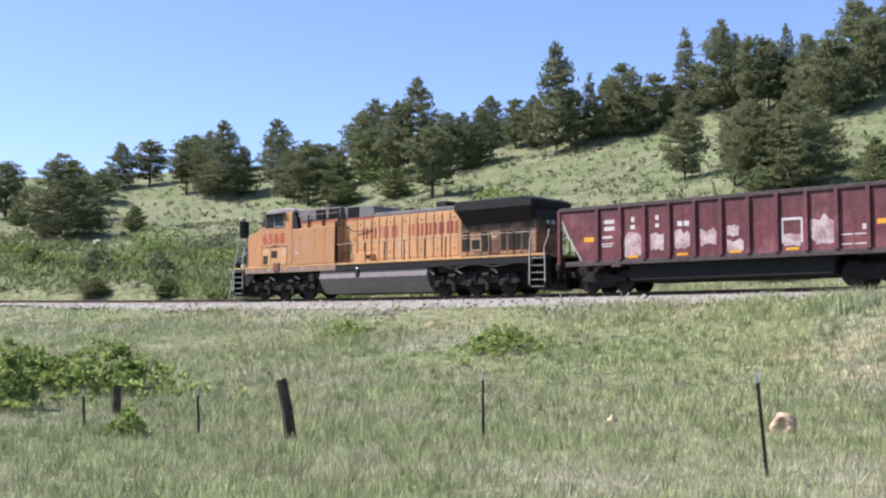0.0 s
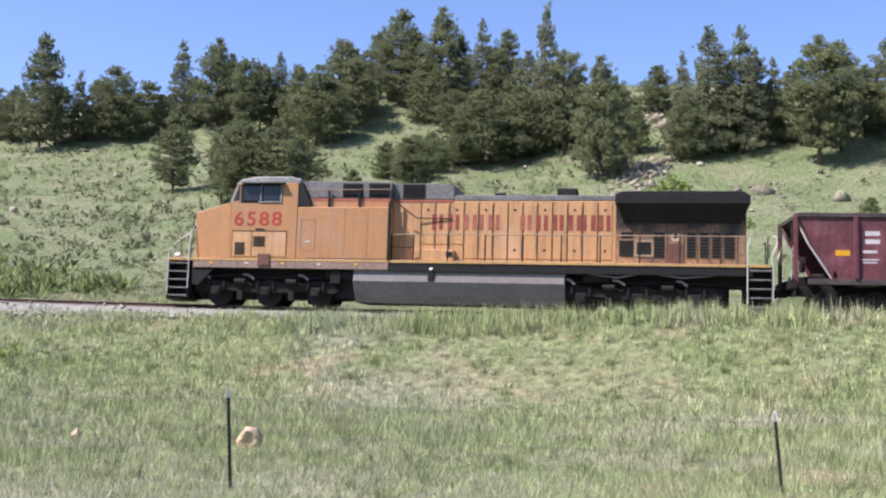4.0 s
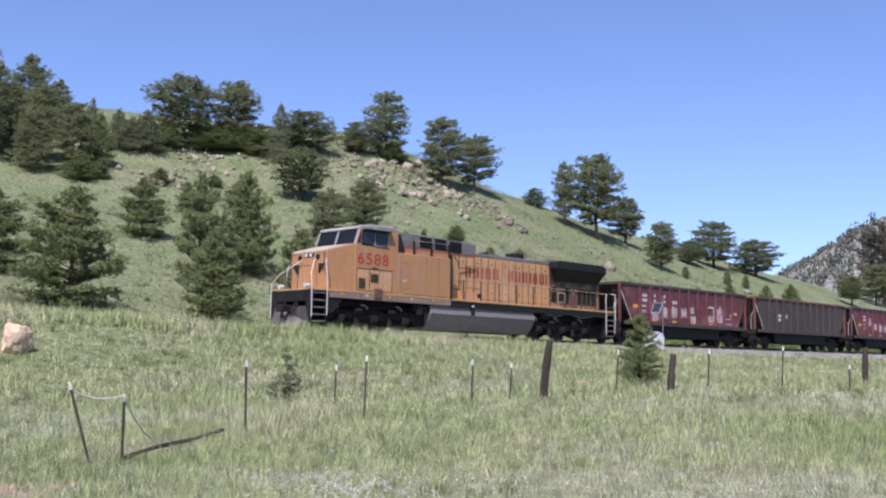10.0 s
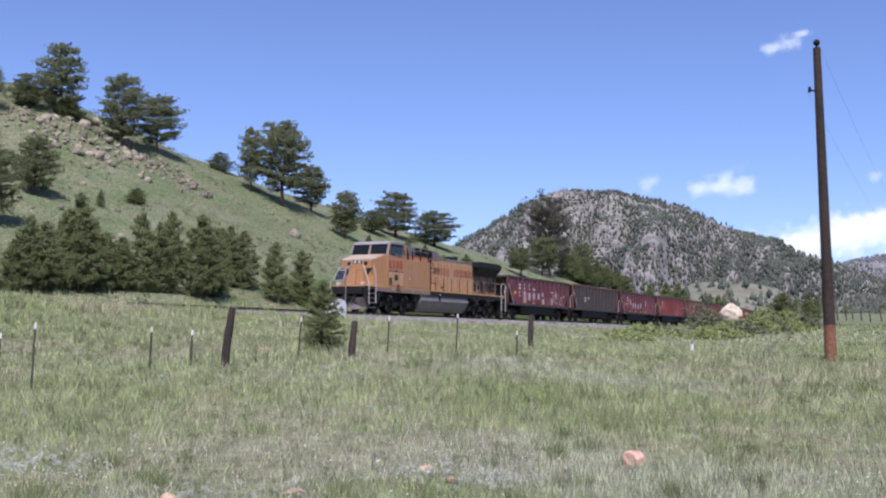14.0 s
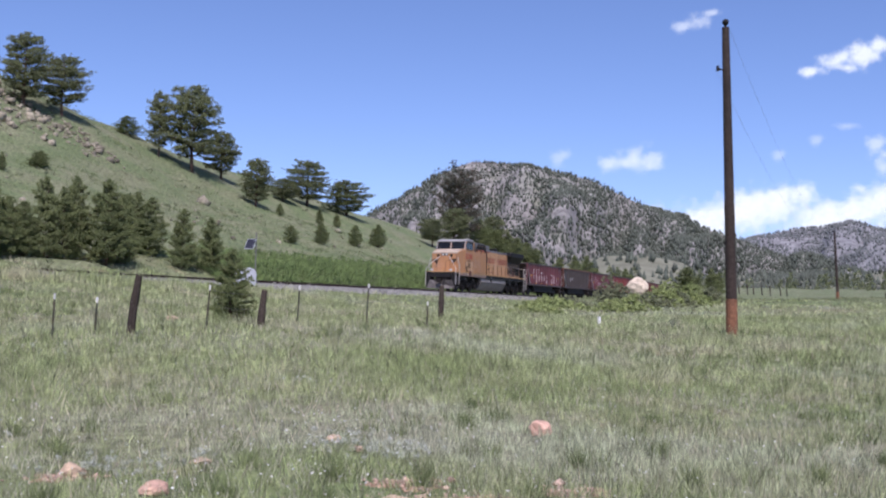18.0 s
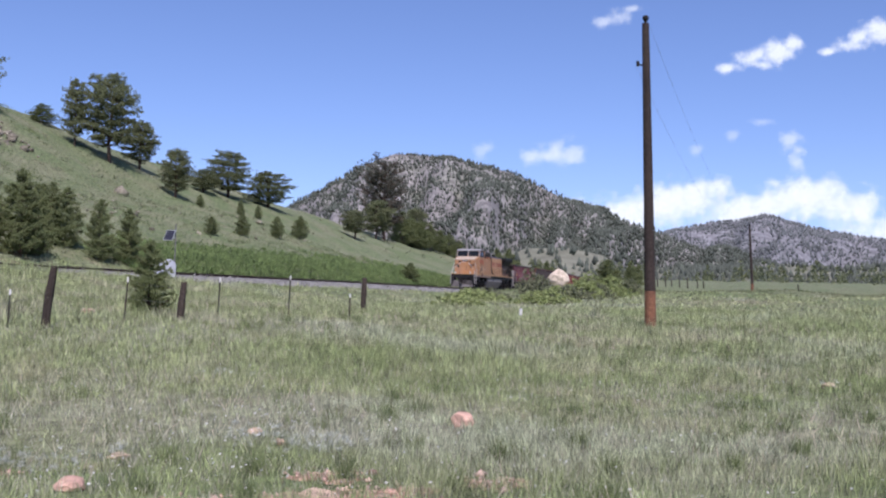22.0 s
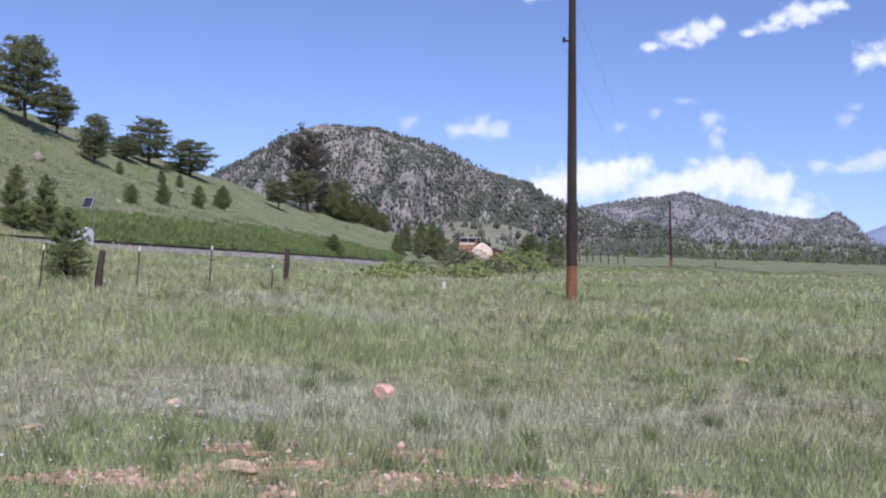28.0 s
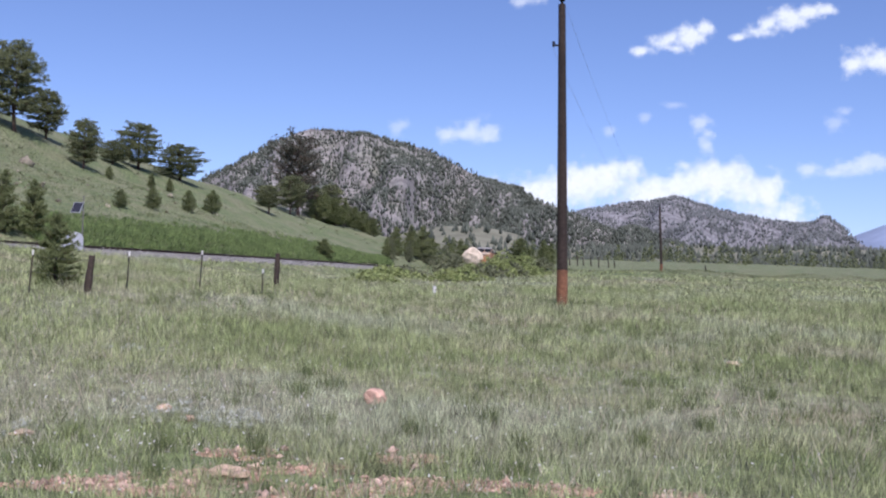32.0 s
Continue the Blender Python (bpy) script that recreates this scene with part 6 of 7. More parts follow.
def make_grass():
    rng = np.random.default_rng(9)
    vs = []
    bare = np.array([(26.9, 18.6, .7), (28.6, 18.0, .8), (31.5, 17.0, .8), (9.8, 9.6, .7), (12.0, 8.6, .6), (9.2, 11.4, .5), (8.74, -.66, .5), (8.95, -1.31, .4), (8.2, -1.9, .4), (9.6, -.95, .3), (10.9, 8, .9), (12.4, 12, 1.1), (11.6, 11.4, .8), (8.6, .4, .5), (8.3, -3, .5), (8.0, -2.6, .7), (7.6, -1.2, .5), (7.9, -.2, .5), (9.2, -2.3, .4), (7.5, -3.4, .6)])
    for n, low, high, tall, wide, power, blades in ((62000, 6.3, 25, .15, .0031, .75, 17), (70000, 19, 62, .19, .0056, .62, 14), (60000, 50, 150, .22, .0115, .62, 7), (3200, 20, 62, .34, .006, .7, 26)):
        x, y, d = scatter(n, low, high, (-27, 130), rng, power)
        patch = np.sin(x * .31 + 2 * np.sin(y * .23)) * np.sin(y * .29 + 1.7 * np.sin(x * .19))
        tuft = np.sin(x * 2.3 + 2 * np.sin(y * 1.7)) * np.sin(y * 2.1 + 1.7 * np.sin(x * 1.3))
        off, _ = off_track(x, y)
        keep = (off > 3.5) & (rng.uniform(size=n) < np.where(d < 10, .62 + .5 * tuft, (.6 if low < 15 else .78) + .25 * patch + .3 * tuft))
        for px, py, r in bare:
            keep &= (np.hypot(x - px, y - py) > r * .8) | (rng.uniform(size=n) < .45)
        x, y, d, patch = x[keep], y[keep], d[keep], patch[keep]
        z = ground_z(x, y)
        k = len(x) * blades

        def rep(q):
            return np.repeat(q, blades)

        spread = .055 + .0022 * rep(d)
        bx, by = rep(x) + rng.normal(size=k) * spread, rep(y) + rng.normal(size=k) * spread
        h = tall * (1 + .35 * rep(patch)) * rng.uniform(.35, 1.3, k) * rep(rng.uniform(.5, 1.35, len(x)))
        ang, turn = rng.uniform(0, 6.283, k), rng.uniform(0, 6.283, k)
        w = wide * rng.uniform(.7, 1.3, k) * (1 + rep(d) / 40)
        bend = h * rng.uniform(.1, .8, k)
        z0 = rep(z) - .02
        one = np.stack([bx - np.cos(ang) * w, by - np.sin(ang) * w, z0], 1)
        two = np.stack([bx + np.cos(ang) * w, by + np.sin(ang) * w, z0], 1)
        tip = np.stack([bx + np.cos(turn) * bend, by + np.sin(turn) * bend, z0 + h], 1)
        vs.append(np.stack([one, two, tip], 1).reshape(-1, 3))
    verts = np.concatenate(vs).reshape(-1, 3, 3)
    high = (verts[:, 0, 2] > 4.7) & (np.hypot(verts[:, 0, 0], verts[:, 0, 1]) > 46)
    upper, verts = verts[high].reshape(-1, 3), verts[~high].reshape(-1, 3)
    tagged(heap("hill_grass", upper, np.arange(len(upper)).reshape(-1, 3), GRASS_HILL), "olive grass on the hillside above the track", "grass", kind="stuff")
    tagged(heap("grass", verts, np.arange(len(verts)).reshape(-1, 3), GRASS), "mixed green and straw-coloured meadow grass", "grass", kind="stuff")
    # patches of grey dry grass and single deep green tussocks in the near meadow
    for name, material, n, blades, low, high, tall, loose, label in (("dry_grass", GRASS_GREY, 27000, 12, 6.3, 34, .13, .13, "patches of grey dry grass in the meadow"), ("grass_tussocks", GRASS_DEEP, 5200, 40, 6.3, 40, .23, .07, "deep green tussocks in the meadow")):
        x, y, d = scatter(n, low, high, (-27, 130), rng, .75)
        drift = .55 * np.sin(x * .43 + 1.7 * np.sin(y * .31) + 1) * np.sin(y * .39 + 1.9 * np.sin(x * .27))
        for px, py, r in GREY_DRIFTS:
            drift = np.maximum(drift, 1.1 * np.exp(-((x - px) ** 2 + (y - py) ** 2) / r ** 2))
        keep = rng.uniform(size=n) < (.12 + .85 * drift if name == "dry_grass" else .6 - .45 * drift)
        x, y, d = x[keep], y[keep], d[keep]
        z, k = ground_z(x, y), len(x) * blades
        bx, by, far = np.repeat(x, blades) + rng.normal(size=k) * loose, np.repeat(y, blades) + rng.normal(size=k) * loose, np.repeat(d, blades)
        h = tall * rng.uniform(.4, 1.25, k) * np.repeat(rng.uniform(.6, 1.3, len(x)), blades)
        ang, turn, w = rng.uniform(0, 6.283, k), rng.uniform(0, 6.283, k), .0028 * (1 + far / 18)
        z0, bend = np.repeat(z, blades) - .02, h * rng.uniform(.1, .9, k)
        one = np.stack([bx - np.cos(ang) * w, by - np.sin(ang) * w, z0], 1)
        two = np.stack([bx + np.cos(ang) * w, by + np.sin(ang) * w, z0], 1)
        tip = np.stack([bx + np.cos(turn) * bend, by + np.sin(turn) * bend, z0 + h], 1)
        verts = np.stack([one, two, tip], 1).reshape(-1, 3)
        tagged(heap(name, verts, np.arange(len(verts)).reshape(-1, 3), material), label, "grass", kind="stuff")
    # a few large olive tussocks on the stony ground
    spots = np.array([(11.0, -1.9), (9.56, -1.06), (8.7, -.2), (8.9, -1.9), (9.2, .6), (10.3, -2.6), (12, -6), (13.9, -4.5), (9.9, -.3), (9.4, -3.4), (10.6, .5), (9.0, 2.6), (10.2, 3.3), (9.4, -4.6), (8.4, -3.0), (10.9, -3.6), (8.6, 1.9), (12.9, -1.9), (11.4, 2.4), (14.5, -2.2), (12.6, -8), (10.4, -5.8), (9.0, 8.2), (11, 10.2), (10.2, 11.5)])
    blades = 150
    k = len(spots) * blades
    bx, by = np.repeat(spots[:, 0], blades) + rng.normal(size=k) * .05, np.repeat(spots[:, 1], blades) + rng.normal(size=k) * .05
    h, ang, turn = np.repeat(rng.uniform(.16, .32, len(spots)), blades) * rng.uniform(.45, 1.1, k), rng.uniform(0, 6.283, k), rng.uniform(0, 6.283, k)
    z0, bend, w = ground_z(bx, by) - .02, h * rng.uniform(.1, .75, k), .0042
    one, two = np.stack([bx - np.cos(ang) * w, by - np.sin(ang) * w, z0], 1), np.stack([bx + np.cos(ang) * w, by + np.sin(ang) * w, z0], 1)
    tip = np.stack([bx + np.cos(turn) * bend, by + np.sin(turn) * bend, z0 + h], 1)
    verts = np.stack([one, two, tip], 1).reshape(-1, 3)
    tagged(heap("large_tussocks", verts, np.arange(len(verts)).reshape(-1, 3), GRASS_DEEP), "large olive-green tussocks on stony ground", "grass", kind="stuff")
    # rank grass on the crest of the bank before the rails
    n, blades = 4700, 16
    s, side = rng.uniform(178, 264, n), -rng.uniform(4.3, 7.4, n)
    keep = rng.uniform(size=n) < .45 + .4 * np.sin(s * 1.3 + 2 * np.sin(s * .37)) + .25 * (s > 188)
    p = np.array([on_track(a, b)[0] for a, b in zip(s[keep], side[keep])])
    z = ground_z(p[:, 0], p[:, 1])
    k = len(p) * blades
    grow = np.repeat(np.interp(s[keep], [178, 190, 200, 228, 246, 258, 264], [.3, .55, .6, .64, .6, .5, .25]) * rng.uniform(.6, 1.25, len(p)), blades)
    bx, by = np.repeat(p[:, 0], blades) + rng.normal(size=k) * .12, np.repeat(p[:, 1], blades) + rng.normal(size=k) * .12
    h, ang = grow * rng.uniform(.4, 1.1, k), rng.uniform(0, 6.283, k)
    w, z0 = .014, np.repeat(z, blades) - .02
    tip = np.stack([bx + rng.normal(size=k) * .12, by + rng.normal(size=k) * .12, z0 + h], 1)
    one, two = np.stack([bx - np.cos(ang) * w, by - np.sin(ang) * w, z0], 1), np.stack([bx + np.cos(ang) * w, by + np.sin(ang) * w, z0], 1)
    verts = np.stack([one, two, tip], 1).reshape(-1, 3)
    tagged(heap("tall_grass", verts, np.arange(len(verts)).reshape(-1, 3), GRASS), "tall green grass on the bank before the rails", "grass", kind="stuff")
    # dry stems standing above the green
    n = 40000
    x, y, d = scatter(n, 6.5, 45, (-27, 130), rng, .75)
    keep = rng.uniform(size=n) < .5 + .5 * np.sin(x * .55 + 2 * np.sin(y * .4)) * np.sin(y * .5 + x * .2)
    x, y, d = x[keep], y[keep], d[keep]
    z, n = ground_z(x, y), len(x)
    h, ang = rng.uniform(.07, .26, n), rng.uniform(0, 6.283, n)
    w = .0035 * (1 + d / 14)
    tip = np.stack([x + rng.normal(size=n) * .09, y + rng.normal(size=n) * .09, z + h], 1)
    one, two = np.stack([x - np.cos(ang) * w, y - np.sin(ang) * w, z], 1), np.stack([x + np.cos(ang) * w, y + np.sin(ang) * w, z], 1)
    verts = np.stack([one, two, tip], 1).reshape(-1, 3)
    tagged(heap("dry_stems", verts, np.arange(len(verts)).reshape(-1, 3), STRAW), "pale dry stems standing among the grass", "grass", kind="stuff")


make_grass()


def make_hill_scrub():
    """Low sage and rocks strewn over the hillside."""
    rng = np.random.default_rng(12)
    x, y, d = scatter(1100, 52, 235, (-27, 103), rng, .7)
    off, _ = off_track(x, y)
    beyond = np.array([np.hypot(px, py) for px, py in zip(x, y)])
    bear = np.degrees(np.arctan2(x, y))
    line = np.interp(bear, np.arange(-180, 181), TABLE[4][0])
    keep = (beyond > line + 2) & (off > 5)
    x, y, d = x[keep], y[keep], d[keep]
    z = ground_z(x, y)
    pts = np.repeat(np.stack([x, y, z + .12], 1), 3, 0) + rng.normal(size=(len(x) * 3, 3)) * (.35, .35, .08)
    verts, faces = tufts(rng, pts, rng.uniform(.15, .42, len(pts)), 16, .8, .35)
    tagged(heap("sagebrush", verts, faces, SHRUB_SAGE), "low grey-green sagebrush dotted over the hillside", "brush", kind="stuff")
    verts, faces = [], []
    corners = np.array([(a, b, c) for c in (-.5, .5) for a, b in ((-.5, -.5), (.5, -.5), (.5, .5), (-.5, .5))])
    for cx, cy, n, spread in STREWN:
        for _ in range(int(n * 3.4)):
            px, py = cx + rng.normal() * spread * 1.15, cy + rng.normal() * spread
            r = min(1.3, .24 * math.exp(rng.normal() * .6)) * (1.15 if spread < 3.1 else .9)
            # a broken block: an uneven six-sided lump, tipped and half sunk
            block = (corners + rng.normal(size=(8, 3)) * .13) * (1, rng.uniform(.6, 1), rng.uniform(.45, .9)) * r
            block[4:, :2] *= rng.uniform(.55, .95)
            tip = np.array(Euler((rng.normal() * .25, rng.normal() * .25, rng.uniform(0, 6.28))).to_matrix())
            k = len(verts)
            verts += list(block @ tip.T + (px, py, settled(px, py) + r * rng.uniform(.05, .3)))
            faces += [(k, k + 3, k + 2, k + 1), (k + 4, k + 5, k + 6, k + 7)] + [(k + q, k + (q + 1) % 4, k + 4 + (q + 1) % 4, k + 4 + q) for q in range(4)]
    tagged(heap("hillside_rocks", verts, faces, ROCK_HILL), "tan and grey rocks strewn over the hillside", "rocks", kind="stuff")


STREWN = [(73.8, 96.5, 40, 1.6), (75.5, 97.4, 26, 1.4), (62.3, 82.8, 44, 1.5), (59.1, 77.4, 26, 1.6), (47.5, 65.8, 16, 2.2), (43.5, 62.3, 12, 1.8), (65.8, 70.8, 10, 2), (-42, 120, 24, 3.4), (-22, 130, 26, 6), (116.7, 35.2, 40, 2.6), (122.5, 34, 40, 3), (127.2, 31, 26, 2.2), (127.9, 26.9, 30, 2), (126.0, 24.3, 16, 1.2), (119.2, 40, 24, 2.5), (107.5, 54, 34, 2.2), (98, 53, 18, 2), (72.5, 96, 40, 1.8), (63.6, 84.7, 46, 1.7),
          (23.7, 143, 22, 4), (8.4, 139, 18, 6), (-40.8, 173, 14, 5), (-42, 142, 22, 4), (-48, 128, 26, 6), (29.4, 121, 22, 4), (32.5, 125, 18, 3), (60.7, 101.9, 16, 4), (117, 44, 16, 3), (90, 30, 20, 9), (50, 60, 16, 9), (0, 100, 30, 16), (110, 12, 18, 9), (140, -2, 12, 8), (-30, 100, 26, 12)]
make_hill_scrub()
for k, (x, y, w, h, material) in enumerate((
        (56.5, 66.4, 2.0, 1.5, SHRUB_DARK), (52, 68.4, 3.2, 1.3, SHRUB_SAGE), (54.8, 61.9, 2.2, 1.6, SHRUB_GREEN), (71.7, 88.8, 4.5, 3.4, SHRUB_SAGE), (46.4, 61.7, 3.2, 1.7, SHRUB_SAGE), (59.1, 74.4, 3.4, 1.8, SHRUB_GREEN),
        (-29, 99.9, 4.5, 1.6, SHRUB_GREEN), (-29, 109.6, 5.5, 1.6, SHRUB_GREEN), (-9.7, 153.5, 7.5, 6, SHRUB_GREEN), (-29.7, 94.1, 3.2, 3, SHRUB_DARK), (-23.8, 92, 3, 2.2, SHRUB_DARK), (-23.1, 111, 4, 1.5, SHRUB_SAGE),
        (-16.5, 92.6, 2.6, 2.4, SHRUB_DARK), (-20, 98, 5, 1.5, SHRUB_GREEN), (-38, 104, 6, 1.7, SHRUB_GREEN), (-44, 112, 6, 1.6, SHRUB_GREEN), (-12.1, 104.4, 3.4, 2.8, SHRUB_DARK), (-50.2, 133.9, 6, 2, SHRUB_SAGE), (-8, 120, 6, 1.8, SHRUB_GREEN),
        (-16, 124, 6, 1.6, SHRUB_GREEN), (-33, 124, 7, 1.7, SHRUB_GREEN), (29.1, 100.6, 4, 2, SHRUB_SAGE), (6, 118, 6, 2, SHRUB_GREEN))):
    clump("shrub", x, y, w, h, material, {SHRUB_DARK: "dark green bush on the hillside", SHRUB_SAGE: "grey-green bush on the hillside", SHRUB_GREEN: "bright yellow-green bush on the hillside"}[material], 200 + k, .24, 130, 14, group="hillside bushes")


# ---- small things beside the line and in the meadow ----
def make_signal():
    x, y = -13.1, 71.6
    z = settled(x, y)
    top = thing("railway_signal", "trackside signal mast with two black hooded heads and a pale ladder", "signal")
    part("mast", bar(bmesh.new(), (x + .3, y, z - .3), (x + .3, y, z + 5.3), .06, 10), GREY_ROOF, top, "slim grey mast")
    for h, out in ((5.25, .12), (2.55, -.28)):
        bm = box(bmesh.new(), x + out - .3, x + out + .3, y - .24, y - .18, z + h - .55, z + h + .55, .04)
        head = part("target", bm, SOOT_AND_SHADE, top, "tall black signal target")
        for k in (-.33, 0, .33):
            bm = bar(bmesh.new(), (x + out, y - .24, z + h + k), (x + out + .1, y - .62, z + h + k - .03), .15, 12)
            part("hood", bm, SOOT_AND_SHADE, head)
        part("bracket", box(bmesh.new(), x + min(out, .25), x + max(out, .35), y - .18, y + .06, z + h - .06, z + h + .06, .01), METAL_BOX, head, "pale steel bracket")
        part("platform", box(bmesh.new(), x + out - .5, x + out + .1, y - .3, y + .1, z + h - .74, z + h - .69, .01), METAL_BOX, head, "small pale platform")
    foot, tip = Vector((x - .85, y - .05, z - .1)), Vector((x + .02, y - .05, z + 5.0))
    ladder = bmesh.new()
    for e in (-.2, .2):
        bar(ladder, foot + Vector((e, 0, 0)), tip + Vector((e, 0, 0)), .034, 6)
    ladder = part("ladder", ladder, METAL_BOX, top, "pale steel ladder")
    for k in range(16):
        p = foot.lerp(tip, (k + .5) / 16)
        part("rung", bar(bmesh.new(), p - Vector((.2, 0, 0)), p + Vector((.2, 0, 0)), .018, 5), METAL_BOX, ladder)
    part("footing", box(bmesh.new(), x - .1, x + .7, y - .4, y + .4, z - .3, z + .18, .03), ROCK_PALE, top, "pale concrete footing")


def make_relay_box():
    x, y = 65.9, 3.65
    z = settled(x, y)
    top = thing("relay_cabinet", "low pale grey metal cabinet beside the track", "cabinet")
    turn = Matrix.Translation((x, y, z)) @ Matrix.Rotation(radians(98), 4, "Z")
    bm = prism(bmesh.new(), [(-.62, .2), (-.62, .92), (-.5, 1.14), (-.26, 1.24), (.26, 1.24), (.5, 1.14), (.62, .92), (.62, .2)], -.42, .42, .03)
    bm.transform(turn)
    part("body", bm, METAL_BOX, top)
    bm = box(bmesh.new(), -.45, .45, .42, .445, .32, 1.04, .01)
    bm.transform(turn)
    door = part("door", bm, METAL_BOX, top)
    bm = box(bmesh.new(), -.34, -.28, .445, .48, .66, .82, .008)
    bm.transform(turn)
    part("handle", bm, SOOT_AND_SHADE, door, "small dark handle")
    bm = box(bmesh.new(), -.5, .5, -.36, .36, -.25, .22, .02)
    bm.transform(turn)
    part("plinth", bm, STONE_PALE, top, "grey concrete plinth")
    x, y = 66.4, 3.1
    z = settled(x, y)
    top = thing("solar_mast", "slim steel mast with a dark tilted solar panel", "solar panel")
    part("mast", bar(bmesh.new(), (x, y, z - .2), (x, y, z + 3.42), .032, 8), GREY_ROOF, top, "slim grey steel mast")
    turn = Matrix.Translation((x - .12, y + .34, z + 2.72)) @ Matrix.Rotation(radians(-118), 4, "Z") @ Matrix.Rotation(radians(58), 4, "X")
    bm = box(bmesh.new(), -.28, .28, -.34, .34, -.018, .018, .008)
    bm.transform(turn)
    panel = part("panel", bm, PANEL_DARK, top, "dark solar panel")
    bm = bmesh.new()
    for x0, x1, y0, y1 in ((-.3, .3, .34, .36), (-.3, .3, -.36, -.34), (-.3, -.28, -.34, .34), (.28, .3, -.34, .34)):
        box(bm, x0, x1, y0, y1, -.022, .022)
    bm.transform(turn)
    part("panel_frame", bm, METAL_BOX, panel, "thin bright metal frame")
    part("arm", bar(bmesh.new(), (x, y, z + 2.6), (x - .1, y + .4, z + 2.68), .028, 6), METAL_BOX, top)


def make_brace():
    """The old brace of the fence corner: a fallen rail and a slack rope."""
    a, b = (14.95, 8.55), (18.4, 8.62)
    bm = bmesh.new()
    pts = [(a[0] + (b[0] - a[0]) * u, a[1] + (b[1] - a[1]) * u, settled(a[0] + (b[0] - a[0]) * u, a[1] + (b[1] - a[1]) * u) + .06 + .09 * u + .015 * math.sin(7 * u)) for u in np.linspace(0, 1, 8)]
    tube(bm, pts, .034, 8)
    tagged(part("brace_rail", bm, POST_WOOD), "fallen weathered wooden brace rail of the fence", "fence rail")
    p, q = Vector((14.2, 9.11, settled(14.43, 8.73) + 1.12)), Vector((14.86, 8.59, settled(14.87, 8.57) + .98))
    bm = bmesh.new()
    tube(bm, [p.lerp(q, u) - Vector((0, 0, .1 * 4 * u * (1 - u))) for u in np.linspace(0, 1, 9)], .012, 5)
    end = Vector((16.0, 8.6, settled(16.0, 8.6) + .15))
    tube(bm, [q.lerp(end, u) - Vector((0, 0, .12 * 4 * u * (1 - u))) for u in np.linspace(0, 1, 9)], .010, 5)
    for k in range(3):
        bar(bm, q + Vector((-.03, -.03, -.03 * k)), q + Vector((.04, .03, -.03 * k)), .014, 5)
    tagged(part("rope", bm, ROPE), "slack pale rope tied between two fence posts", "rope")


def fence_wire(points, below):
    pts = [Vector((x, y, settled(x, y) + h - below)) for x, y, h in points]
    for a, b in zip(pts, pts[1:]):
        bm = tube(bmesh.new(), [a.lerp(b, u) - Vector((0, 0, .04 * 4 * u * (1 - u))) for u in np.linspace(0, 1, 5)], .0025, 4)
        tagged(part("fence_wire", bm, WIRE), "thin slack rusty fence wire strung between posts", "wire", "fence wires")


def soil_patch(x, y, w, d, seed):
    """A bare patch of red soil that follows the ground."""
    rng = np.random.default_rng(seed)
    ph = rng.uniform(0, 6, 4)
    verts, faces = [(x, y, settled(x, y) + .012)], []
    k = 30
    for ring in (.5, .8, 1.0):
        for i in range(k):
            a = i / k * 6.283
            r = ring * (1 + .25 * math.sin(3 * a + ph[0]) + .18 * math.sin(5 * a + ph[1]) + .1 * math.sin(9 * a + ph[2]))
            px, py = x + math.cos(a) * d * r * .5, y + math.sin(a) * w * r * .5
            verts.append((px, py, settled(px, py) + (.012 if ring < 1 else -.02)))
    for i in range(k):
        j = (i + 1) % k
        faces.append((0, 1 + i, 1 + j))
        for q in (0, 1):
            faces += [(1 + q * k + i, 1 + (q + 1) * k + i, 1 + (q + 1) * k + j), (1 + q * k + i, 1 + (q + 1) * k + j, 1 + q * k + j)]
    tagged(mesh_of("soil_patch", verts, faces, SOIL, smooth=True), "bare patch of reddish stony soil in the grass", "soil", "soil patches")


